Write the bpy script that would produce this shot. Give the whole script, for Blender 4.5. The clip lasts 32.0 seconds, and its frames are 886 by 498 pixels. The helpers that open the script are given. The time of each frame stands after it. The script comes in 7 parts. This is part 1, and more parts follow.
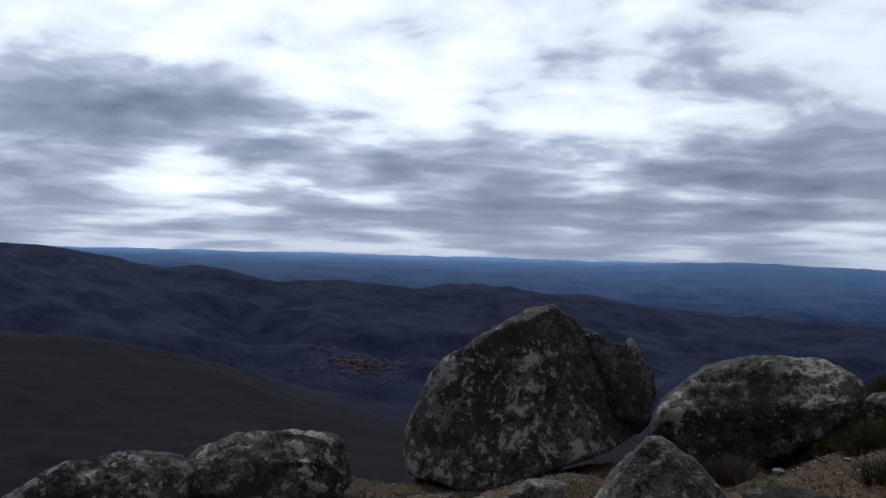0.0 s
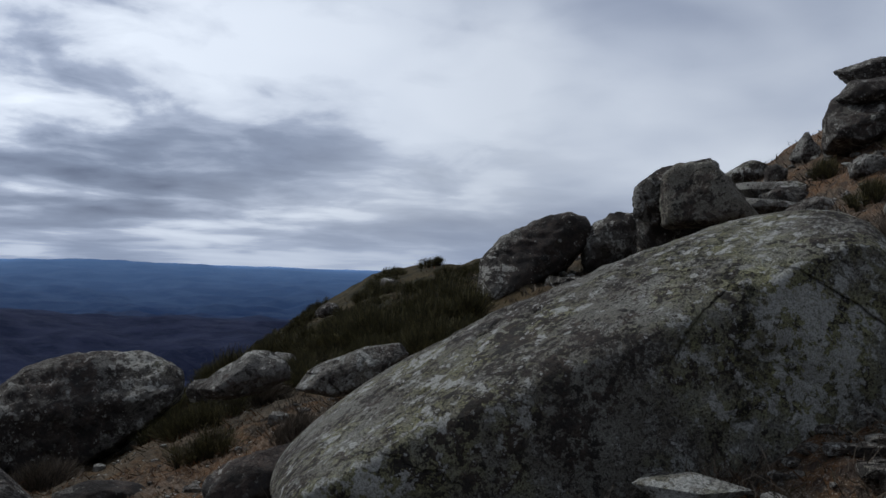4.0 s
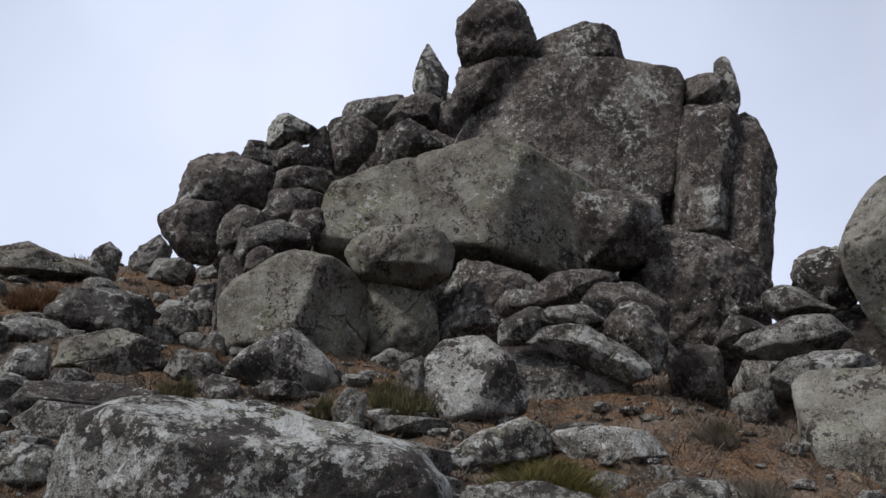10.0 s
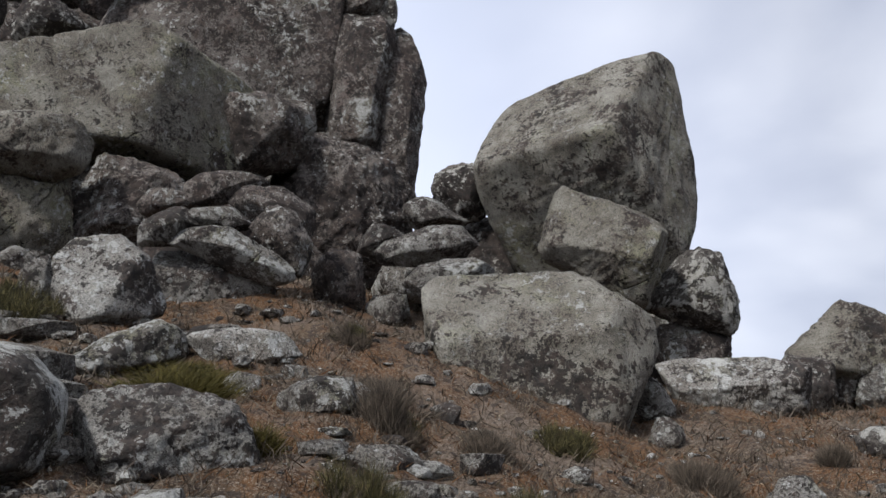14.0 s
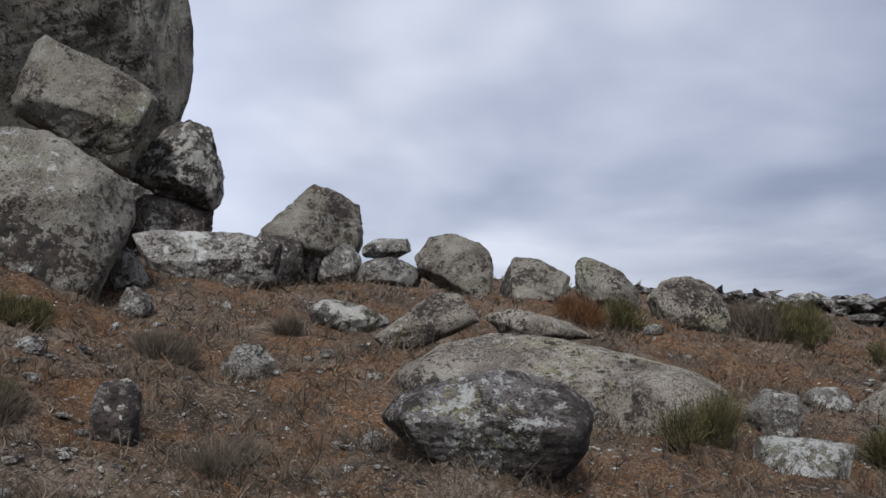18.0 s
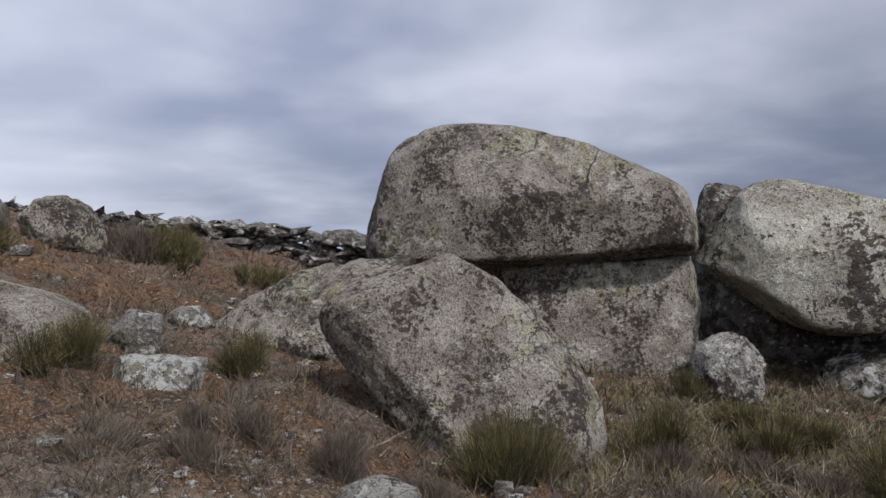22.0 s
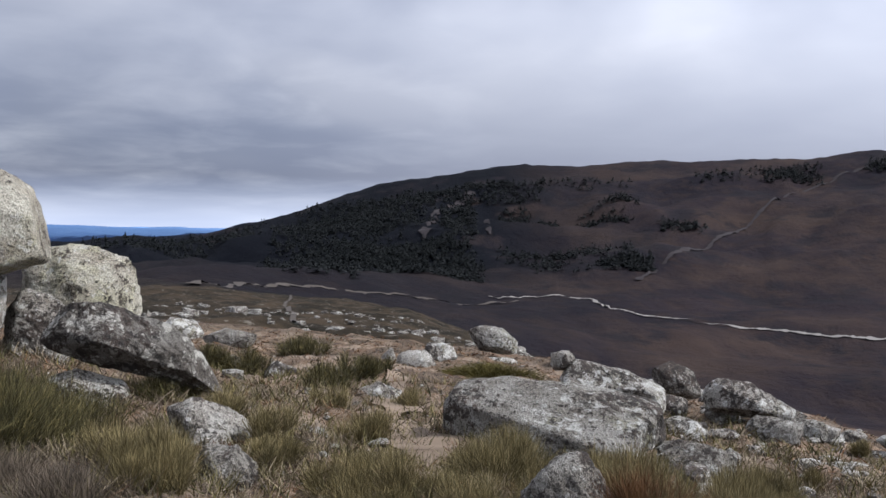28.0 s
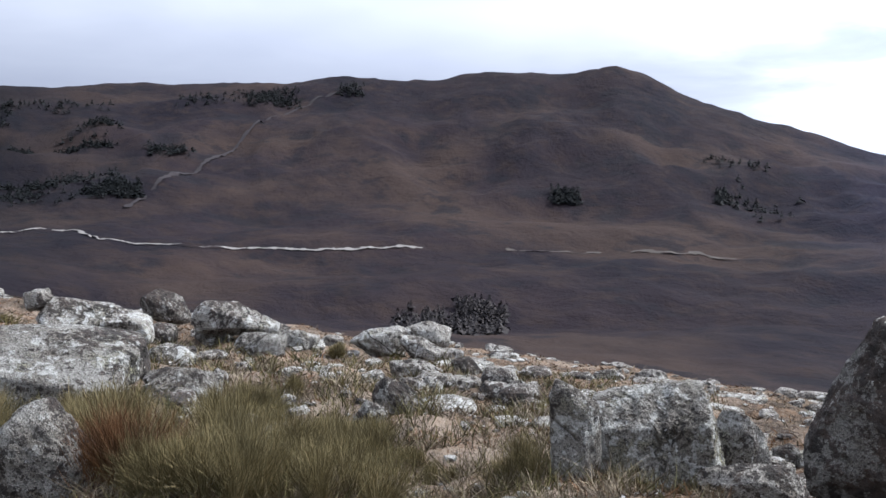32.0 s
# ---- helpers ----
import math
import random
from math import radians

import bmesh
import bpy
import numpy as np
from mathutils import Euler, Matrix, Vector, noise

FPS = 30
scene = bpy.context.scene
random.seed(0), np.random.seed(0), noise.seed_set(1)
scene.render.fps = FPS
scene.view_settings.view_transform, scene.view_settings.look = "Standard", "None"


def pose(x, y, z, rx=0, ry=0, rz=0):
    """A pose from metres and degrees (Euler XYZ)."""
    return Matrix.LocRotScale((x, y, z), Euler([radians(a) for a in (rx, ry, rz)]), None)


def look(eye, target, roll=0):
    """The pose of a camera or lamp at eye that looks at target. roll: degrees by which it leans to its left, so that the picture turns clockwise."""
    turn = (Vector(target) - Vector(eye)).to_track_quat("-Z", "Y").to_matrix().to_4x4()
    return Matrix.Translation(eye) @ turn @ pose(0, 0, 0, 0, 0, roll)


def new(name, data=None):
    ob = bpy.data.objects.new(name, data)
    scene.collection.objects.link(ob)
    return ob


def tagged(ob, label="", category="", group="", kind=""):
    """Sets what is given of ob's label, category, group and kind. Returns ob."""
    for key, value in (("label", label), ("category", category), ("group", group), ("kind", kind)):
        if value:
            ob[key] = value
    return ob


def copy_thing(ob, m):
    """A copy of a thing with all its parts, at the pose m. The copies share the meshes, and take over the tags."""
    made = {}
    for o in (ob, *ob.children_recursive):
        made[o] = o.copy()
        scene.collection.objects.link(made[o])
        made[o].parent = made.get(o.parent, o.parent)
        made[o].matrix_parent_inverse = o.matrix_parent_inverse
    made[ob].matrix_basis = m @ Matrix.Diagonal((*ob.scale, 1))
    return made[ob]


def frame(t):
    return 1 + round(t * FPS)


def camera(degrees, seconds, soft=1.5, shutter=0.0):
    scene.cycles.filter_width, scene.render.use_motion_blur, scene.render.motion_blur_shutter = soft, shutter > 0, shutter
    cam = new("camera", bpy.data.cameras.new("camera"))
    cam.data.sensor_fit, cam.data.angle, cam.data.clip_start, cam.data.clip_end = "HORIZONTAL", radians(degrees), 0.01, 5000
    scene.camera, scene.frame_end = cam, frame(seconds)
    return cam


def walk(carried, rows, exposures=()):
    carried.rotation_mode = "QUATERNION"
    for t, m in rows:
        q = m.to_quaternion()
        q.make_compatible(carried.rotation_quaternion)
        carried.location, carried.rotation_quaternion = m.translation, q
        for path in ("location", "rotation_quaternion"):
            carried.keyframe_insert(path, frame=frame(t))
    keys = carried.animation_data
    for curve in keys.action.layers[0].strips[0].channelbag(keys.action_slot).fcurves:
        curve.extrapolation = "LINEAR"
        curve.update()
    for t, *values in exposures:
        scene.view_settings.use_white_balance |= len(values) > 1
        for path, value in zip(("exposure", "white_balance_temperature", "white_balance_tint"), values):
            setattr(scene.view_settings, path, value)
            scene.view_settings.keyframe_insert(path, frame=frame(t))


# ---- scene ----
from math import sin, cos, tan, pi

# ---------------------------------------------------------------- camera
# Somebody stands on the slope and turns to the right, the camera held an arm's length from the body.
EYE = 1.6
# how far the camera is held out, in metres, at these seconds
REACH_AT = (0, 2.5, 4.5, 6, 9, 13.5, 17, 20, 23, 25.5, 28.5, 32)
REACH = (0.40, 0.40, 0.38, 0.37, 0.36, 0.36, 0.31, 0.25, 0.19, 0.15, 0.20, 0.30)
PATH = [  # seconds, turn, tilt and roll in degrees
    (0, -0.00, -0.28, 1.65),
    (0.5, -5.07, 0.03, 1.58),
    (1, -10.12, 0.06, 1.66),
    (1.5, -14.94, -0.17, 1.66),
    (2, -19.52, -0.58, 1.77),
    (2.5, -23.95, -0.78, 1.90),
    (4.5, -45.59, 1.54, 2.24),
    (5, -51.90, 2.40, 2.94),
    (5.5, -58.13, 3.38, 3.43),
    (6, -64.26, 4.45, 3.54),
    (6.5, -70.23, 5.63, 3.56),
    (7, -76.08, 6.94, 3.73),
    (7.5, -82.02, 8.72, 4.30),
    (8, -87.99, 11.10, 4.90),
    (8.5, -93.76, 14.34, 4.92),
    (9, -98.79, 17.31, 4.66),
    (9.5, -103.08, 18.34, 4.27),
    (10, -106.56, 18.24, 3.91),
    (10.5, -109.43, 18.09, 3.60),
    (11, -112.21, 18.03, 3.19),
    (11.5, -114.94, 18.03, 2.66),
    (12, -117.68, 18.00, 2.08),
    (12.5, -120.43, 17.49, 1.52),
    (13, -123.17, 16.39, 1.11),
    (13.5, -125.87, 14.74, 0.72),
    (15.5, -139.45, 9.34, 0.76),
    (16, -143.45, 8.80, 0.84),
    (16.5, -147.73, 8.13, 0.82),
    (17, -151.90, 7.40, 0.75),
    (17.5, -156.04, 6.47, 0.61),
    (18, -160.16, 5.31, 0.35),
    (18.5, -164.27, 4.02, 0.31),
    (19, -168.75, 2.99, 0.20),
    (19.5, -173.58, 2.48, 0.34),
    (20, -178.74, 2.15, 0.57),
    (20.5, -183.87, 1.82, 0.56),
    (21, -188.67, 1.46, 0.59),
    (21.5, -193.04, 1.13, 0.65),
    (22, -197.26, 0.77, 0.74),
    (22.5, -201.59, 0.42, 0.80),
    (23, -205.96, 0.09, 1.01),
    (23.5, -210.58, -0.20, 1.07),
    (24, -215.45, -0.43, 1.39),
    (24.5, -220.51, -0.56, 1.39),
    (25, -225.48, -0.64, 1.18),
    (25.5, -230.18, -0.76, 1.09),
    (26, -234.77, -0.87, 0.90),
    (26.5, -239.25, -1.04, 0.85),
    (28.5, -256.21, -1.69, 0.38),
    (29, -260.29, -1.83, 0.08),
    (29.5, -264.40, -2.13, 0.01),
    (30, -268.53, -2.56, -0.14),
    (30.5, -272.66, -3.21, -0.20),
    (31, -276.46, -4.03, -0.22),
    (31.5, -279.83, -5.11, -0.46),
    (32, -283.28, -6.31, -0.60),
]


def held(t, turn, tilt, roll):
    a, b, out = radians(turn), radians(tilt), float(np.interp(t, REACH_AT, REACH))
    eye = Vector((-out * sin(a), out * cos(a), EYE))
    return look(eye, eye + 4 * Vector((-sin(a) * cos(b), cos(a) * cos(b), sin(b))), roll)


cam = camera(51.8, 32.0, soft=1.5)
walk(cam, [(t, held(t, turn, tilt, roll)) for t, turn, tilt, roll in PATH],
     exposures=[(0, -0.9, 5900, 8), (2.5, -1.0, 5900, 8), (5, -0.85, 5900, 8), (7, -0.05, 6050, 10), (8, 0.1, 6150, 10), (9.3, -0.25, 6050, 11), (10.2, -0.22, 6050, 11), (11, 0.05, 6100, 11), (13, 0.0, 6100, 11), (16, -0.05, 6100, 13), (18, -0.2, 6000, 12), (20, 0.0, 6000, 13), (22, -0.05, 6050, 13), (24, 0.3, 6150, 13), (25.3, 0.42, 6150, 13), (26.5, 0.4, 6150, 12), (29, 0.5, 6050, 13), (32, 0.85, 5900, 11)])

# ---------------------------------------------------------------- light
SUN_AZ, SUN_EL = -12.0, 46.0


def link(nt, a, b):
    nt.links.new(a, b)


def node(nt, kind, **kw):
    n = nt.nodes.new(kind)
    for k, v in kw.items():
        if k == "op":
            n.operation = v
        elif k == "blend":
            n.data_type, n.blend_type = "RGBA", v
        else:
            n.inputs[k].default_value = v
    return n


def math_(nt, op, a, b=None, c=None, clamp=False):
    n = nt.nodes.new("ShaderNodeMath")
    n.operation, n.use_clamp = op, clamp
    for i, v in enumerate((a, b, c)):
        if v is None:
            continue
        if isinstance(v, (int, float)):
            n.inputs[i].default_value = v
        else:
            nt.links.new(v, n.inputs[i])
    return n.outputs[0]


def mix(nt, fac, a, b, blend="MIX"):
    n = nt.nodes.new("ShaderNodeMix")
    n.data_type, n.blend_type = "RGBA", blend
    for sock, v in ((n.inputs[0], fac), (n.inputs[6], a), (n.inputs[7], b)):
        if isinstance(v, (int, float)):
            sock.default_value = v
        elif isinstance(v, tuple):
            sock.default_value = (*v, 1)
        else:
            nt.links.new(v, sock)
    return n.outputs[2]


def ramp(nt, fac, stops):
    n = nt.nodes.new("ShaderNodeValToRGB")
    el = n.color_ramp.elements
    while len(el) < len(stops):
        el.new(0.5)
    for e, (p, c) in zip(el, stops):
        e.position = p
        e.color = (c, c, c, 1) if isinstance(c, (int, float)) else (*c, 1)
    nt.links.new(fac, n.inputs[0])
    return n.outputs[0]


def noise_(nt, vec, scale, detail=4, rough=0.55, distort=0.0):
    n = nt.nodes.new("ShaderNodeTexNoise")
    n.inputs["Scale"].default_value, n.inputs["Detail"].default_value = scale, detail
    n.inputs["Roughness"].default_value, n.inputs["Distortion"].default_value = rough, distort
    if vec is not None:
        nt.links.new(vec, n.inputs["Vector"])
    return n.outputs[0]


def sky_world():
    w = bpy.data.worlds.new("cloudy_sky")
    scene.world = w
    w.use_nodes = True
    nt = w.node_tree
    nt.nodes.clear()
    out, bg = nt.nodes.new("ShaderNodeOutputWorld"), nt.nodes.new("ShaderNodeBackground")
    sky = nt.nodes.new("ShaderNodeTexSky")
    sky.sky_type, sky.sun_disc = "NISHITA", False
    sky.sun_elevation, sky.sun_rotation = radians(SUN_EL), radians(SUN_AZ)
    co = nt.nodes.new("ShaderNodeTexCoord").outputs["Generated"]
    sep = nt.nodes.new("ShaderNodeSeparateXYZ")
    link(nt, co, sep.inputs[0])
    x, y, z = sep.outputs
    up = math_(nt, "MAXIMUM", z, 0.0)
    # heaped clouds: thin rows near the horizon, broad heaps higher up
    level = math_(nt, "SQRT", math_(nt, "ADD", math_(nt, "MULTIPLY", x, x), math_(nt, "ADD", math_(nt, "MULTIPLY", y, y), 0.0001)))
    comb = nt.nodes.new("ShaderNodeCombineXYZ")
    link(nt, math_(nt, "DIVIDE", x, math_(nt, "ADD", math_(nt, "MULTIPLY", level, 0.34), math_(nt, "MULTIPLY", up, 0.3))), comb.inputs[0])
    link(nt, math_(nt, "DIVIDE", y, math_(nt, "ADD", math_(nt, "MULTIPLY", level, 0.34), math_(nt, "MULTIPLY", up, 0.3))), comb.inputs[1])
    link(nt, math_(nt, "MULTIPLY", math_(nt, "LOGARITHM", math_(nt, "MAXIMUM", math_(nt, "ADD", z, 0.06), 0.01), 2.718), 1.15), comb.inputs[2])
    flat = comb.outputs[0]
    low_rows = nt.nodes.new("ShaderNodeVectorMath")
    low_rows.operation = "MULTIPLY"
    link(nt, flat, low_rows.inputs[0])
    low_rows.inputs[1].default_value = (1.0, 1.0, 1.5)
    big = noise_(nt, flat, 1.25, 3, 0.5, 0.3)
    small = noise_(nt, low_rows.outputs[0], 3.1, 8, 0.52, 0.25)
    both = math_(nt, "ADD", math_(nt, "MULTIPLY", big, 0.55), math_(nt, "MULTIPLY", small, 0.45))
    veil = math_(nt, "ADD", math_(nt, "MULTIPLY", noise_(nt, flat, 1.3, 3, 0.45, 0.2), 0.88), math_(nt, "MULTIPLY", small, 0.12))
    # the bases of the clouds show low in the sky, their bright tops higher up
    both = math_(nt, "ADD", both, math_(nt, "MULTIPLY_ADD", ramp(nt, up, [(0.0, 0.75), (0.03, 1.0), (0.10, 1.0), (0.16, 0.62), (0.26, 0.22), (0.5, 0.4)]), 0.18, -0.11))
    # towards the sun the layer is broken, away from it even and bright
    sunward = math_(nt, "ADD", math_(nt, "MULTIPLY", y, cos(radians(SUN_AZ))), math_(nt, "MULTIPLY", x, sin(radians(SUN_AZ))))
    lit = ramp(nt, both, [(0.42, (1.26, 1.27, 1.31)), (0.49, (1.0, 1.02, 1.09)), (0.535, (0.58, 0.62, 0.74)), (0.60, (0.33, 0.37, 0.48)), (0.74, (0.14, 0.16, 0.24))])
    soft = ramp(nt, veil, [(0.36, (1.30, 1.32, 1.39)), (0.50, (0.96, 1.00, 1.12)), (0.66, (0.60, 0.65, 0.80))])
    cloud = mix(nt, ramp(nt, sunward, [(0.45, 1.0), (0.85, 0.0)]), lit, soft)
    # dark bank low in the south-west
    swest = math_(nt, "SUBTRACT", math_(nt, "MULTIPLY", x, -0.7), math_(nt, "MULTIPLY", y, 0.7))
    bank = math_(nt, "MULTIPLY", ramp(nt, swest, [(0.45, 0.0), (0.9, 1.0)]), ramp(nt, up, [(0.0, 0.2), (0.035, 1.0), (0.09, 0.8), (0.22, 0.15)]))
    bank = math_(nt, "MULTIPLY", bank, ramp(nt, small, [(0.30, 0.65), (0.58, 1.0)]))
    cloud = mix(nt, math_(nt, "MULTIPLY", bank, 0.92), cloud, (0.24, 0.28, 0.42))
    # even grey cloud base over the mountain in the west
    deck = math_(nt, "MULTIPLY", ramp(nt, math_(nt, "MULTIPLY", x, -1.0), [(0.72, 0.0), (0.92, 1.0)]), ramp(nt, up, [(0.05, 0.85), (0.13, 0.75), (0.24, 0.25)]))
    deck = math_(nt, "MULTIPLY", deck, ramp(nt, math_(nt, "MULTIPLY_ADD", y, 0.5, 0.5), [(0.26, 0.0), (0.38, 1.0)]))
    base = mix(nt, ramp(nt, up, [(0.07, 0.0), (0.22, 1.0)]), (0.46, 0.48, 0.58), (1.05, 1.07, 1.14))
    cloud = mix(nt, deck, cloud, base)
    gain = ramp(nt, math_(nt, "MULTIPLY_ADD", sunward, 0.5, 0.5), [(0.0, 0.40), (0.1, 0.36), (0.25, 0.30), (0.45, 0.46), (0.78, 0.60), (1.0, 0.95)])
    gain = math_(nt, "MULTIPLY", gain, ramp(nt, math_(nt, "MULTIPLY_ADD", x, 0.5, 0.5), [(0.06, 0.69), (0.25, 1.0)]))
    scaled = nt.nodes.new("ShaderNodeVectorMath")
    scaled.operation = "SCALE"
    link(nt, cloud, scaled.inputs[0])
    link(nt, math_(nt, "MULTIPLY", gain, 1.75), scaled.inputs["Scale"])
    cloud = scaled.outputs[0]
    # even white sheet to the east
    east = math_(nt, "SUBTRACT", math_(nt, "MULTIPLY", x, 0.85), math_(nt, "MULTIPLY", y, 0.5))
    sheet = ramp(nt, veil, [(0.36, (1.04, 1.08, 1.21)), (0.60, (0.92, 0.97, 1.11))])
    cloud = mix(nt, math_(nt, "MULTIPLY", ramp(nt, east, [(0.46, 0.0), (0.70, 1.0)]), ramp(nt, x, [(0.42, 0.0), (0.78, 1.0)])), cloud, sheet)
    low = ramp(nt, up, [(0.0, 1.0), (0.05, 0.0)])
    cloud = mix(nt, math_(nt, "MULTIPLY", low, 0.5), cloud, (0.66, 0.76, 0.98))
    clear = mix(nt, 0.1, (0.0, 0.0, 0.0), sky.outputs[0])
    total = mix(nt, 0.93, clear, cloud)
    link(nt, total, bg.inputs[0])
    bg.inputs[1].default_value = 1.0
    link(nt, bg.outputs[0], out.inputs[0])


sky_world()
sun = new("sun", bpy.data.lights.new("sun", "SUN"))
sun.data.energy, sun.data.angle, sun.data.color = 3.7, radians(4), (1.0, 0.95, 0.87)
sun.matrix_world = look(100 * Vector((sin(radians(SUN_AZ)) * cos(radians(SUN_EL)), cos(radians(SUN_AZ)) * cos(radians(SUN_EL)), sin(radians(SUN_EL)))), (0, 0, 0))


# ---------------------------------------------------------------- materials
def material(name):
    m = bpy.data.materials.new(name)
    m.use_nodes = True
    nt = m.node_tree
    b = nt.nodes["Principled BSDF"]
    b.inputs["Specular IOR Level"].default_value = 0.2
    return m, nt, b


def bump(nt, b, height, strength, distance):
    n = nt.nodes.new("ShaderNodeBump")
    n.inputs["Strength"].default_value, n.inputs["Distance"].default_value = strength, distance
    link(nt, height, n.inputs["Height"])
    link(nt, n.outputs[0], b.inputs["Normal"])


def granite(name, grey=(0.20, 0.193, 0.172), moss=(0.21, 0.205, 0.115), dark=0.5, pale=0.5, green=0.4, size=1.0, rust=0.0, crust=(0.43, 0.43, 0.40)):
    """Weathered granite under lichen: sharp-edged black and pale crusts in patches, a yellow-green bloom, coarse grain.
    dark, pale, green: how much of the stone each covers, 0 to 1."""
    m, nt, b = material(name)
    info = nt.nodes.new("ShaderNodeObjectInfo")
    geo = nt.nodes.new("ShaderNodeNewGeometry")
    off = nt.nodes.new("ShaderNodeVectorMath")
    off.operation = "MULTIPLY_ADD"
    link(nt, info.outputs["Random"], off.inputs[0])
    off.inputs[1].default_value = (37.0, 19.0, 53.0)
    link(nt, geo.outputs["Position"], off.inputs[2])
    p = off.outputs[0]

    def moved(v):
        n = nt.nodes.new("ShaderNodeVectorMath")
        n.operation = "ADD"
        link(nt, p, n.inputs[0])
        n.inputs[1].default_value = v
        return n.outputs[0]

    def blend(x, y, f):
        return math_(nt, "ADD", math_(nt, "MULTIPLY", x, 1 - f), math_(nt, "MULTIPLY", y, f))

    big = noise_(nt, p, 0.8 / size, 3, 0.55)
    zone = noise_(nt, moved((3, 9, 5)), 0.95 / size, 5, 0.6, 0.5)
    tone = noise_(nt, moved((6, 3, 1)), 1.7 / size, 4, 0.6)
    mid = noise_(nt, moved((5, 1, 2)), 5.5 / size, 6, 0.65, 0.2)
    crusts = noise_(nt, moved((9, 7, 3)), 7.0 / size, 6, 0.66, 0.15)
    fine = noise_(nt, moved((2, 8, 4)), 17.0 / size, 5, 0.72)
    speck = noise_(nt, moved((8, 2, 7)), 36.0, 4, 0.75)
    grain = noise_(nt, p, 90.0, 2, 0.7)

    def warped(by, amount):
        n = nt.nodes.new("ShaderNodeVectorMath")
        n.operation = "MULTIPLY_ADD"
        link(nt, by, n.inputs[0])
        n.inputs[1].default_value = (amount, amount * 0.8, -amount)
        link(nt, p, n.inputs[2])
        return n.outputs[0]

    def rosettes(scale, cover, reach, by, amount):
        """Round crusts of many sizes with ragged edges: 1 inside."""
        v = nt.nodes.new("ShaderNodeTexVoronoi")
        v.inputs["Scale"].default_value = scale
        link(nt, warped(by, amount), v.inputs["Vector"])
        s = nt.nodes.new("ShaderNodeSeparateXYZ")
        link(nt, v.outputs["Color"], s.inputs[0])
        return math_(nt, "LESS_THAN", v.outputs["Distance"], math_(nt, "MULTIPLY", math_(nt, "SUBTRACT", s.outputs[0], 1.0 - cover), reach))

    # large soft zones of grey, brownish and yellow-green stone
    col = mix(nt, ramp(nt, tone, [(0.40, 0.0), (0.62, 1.0)]), grey, tuple(g * f for g, f in zip(grey, (0.74, 0.68, 0.63))))
    bloom = ramp(nt, blend(big, mid, 0.4), [(0.575 - 0.12 * green, 0.0), (0.69 - 0.12 * green, 0.8)])
    col = mix(nt, bloom, col, moss)
    if rust:
        stain = noise_(nt, moved((4, 2, 8)), 2.2, 5, 0.65)
        col = mix(nt, ramp(nt, stain, [(0.50, 0.0), (0.62, rust)]), col, (0.100, 0.064, 0.052))
    # smooth grey-green shields of leaf lichen
    shield = math_(nt, "MAXIMUM", rosettes(2.4 / size, 0.35 * pale, 0.75, mid, 0.25), ramp(nt, blend(crusts, tone, 0.5), [(0.585 - 0.06 * pale, 0.0), (0.61 - 0.06 * pale, 1.0)]))
    col = mix(nt, math_(nt, "MULTIPLY", shield, 0.55), col, tuple(0.5 * c + 0.5 * g for c, g in zip(crust, grey)))
    # coarse crystals, dark and light
    col = mix(nt, 1.0, col, ramp(nt, speck, [(0.34, 0.45), (0.48, 1.08), (0.64, 1.95)]), "MULTIPLY")
    # black and brown lichen: ragged flecks, thick in some zones and thin in others
    edge = 0.605 - 0.09 * dark
    patchy = math_(nt, "ADD", blend(fine, mid, 0.42), math_(nt, "MULTIPLY_ADD", zone, 0.55, -0.275))
    soot = mix(nt, ramp(nt, crusts, [(0.42, 0.0), (0.58, 1.0)]), (0.022, 0.020, 0.019), (0.074, 0.055, 0.046))
    col = mix(nt, ramp(nt, patchy, [(edge - 0.012, 0.0), (edge + 0.006, 0.95)]), col, soot)
    pits = math_(nt, "ADD", speck, math_(nt, "MULTIPLY_ADD", tone, 0.35, -0.175))
    col = mix(nt, ramp(nt, pits, [(0.560 - 0.03 * dark, 0.0), (0.582 - 0.03 * dark, 0.88)]), col, (0.036, 0.031, 0.028))
    # pale crusts keep to other zones
    spots = math_(nt, "MAXIMUM", rosettes(5.0 / size, 0.5 * pale, 0.40, fine, 0.10 * size), rosettes(11.0 / size, 0.42 * pale, 0.42, fine, 0.06 * size))
    edge = 0.675 - 0.125 * pale
    flaky = math_(nt, "ADD", blend(crusts, fine, 0.4), math_(nt, "MULTIPLY_ADD", big, 0.4, math_(nt, "MULTIPLY_ADD", zone, -0.25, -0.075)))
    white = math_(nt, "MAXIMUM", math_(nt, "MULTIPLY", spots, 0.85), ramp(nt, flaky, [(edge - 0.006, 0.0), (edge + 0.010, 1.0)]))
    col = mix(nt, math_(nt, "MULTIPLY", white, ramp(nt, speck, [(0.34, 0.45), (0.52, 0.92)])), col, crust)
    # small yellow-green rosettes
    col = mix(nt, math_(nt, "MULTIPLY", rosettes(9.0, 0.30 * green, 0.55, fine, 0.08), 0.8), col, tuple(1.35 * c for c in moss))
    col = mix(nt, ramp(nt, grain, [(0.38, 0.45), (0.50, 0.0)]), col, tuple(c * 0.25 for c in grey))
    # hairline joints, broken off here and there
    vor = nt.nodes.new("ShaderNodeTexVoronoi")
    vor.feature = "DISTANCE_TO_EDGE"
    vor.inputs["Scale"].default_value = 0.62 / size
    link(nt, warped(blend(mid, tone, 0.6), 0.9), vor.inputs["Vector"])
    gap = math_(nt, "MULTIPLY", ramp(nt, vor.outputs["Distance"], [(0.002, 1.0), (0.009, 0.0)]), ramp(nt, big, [(0.51, 0.0), (0.57, 1.0)]))
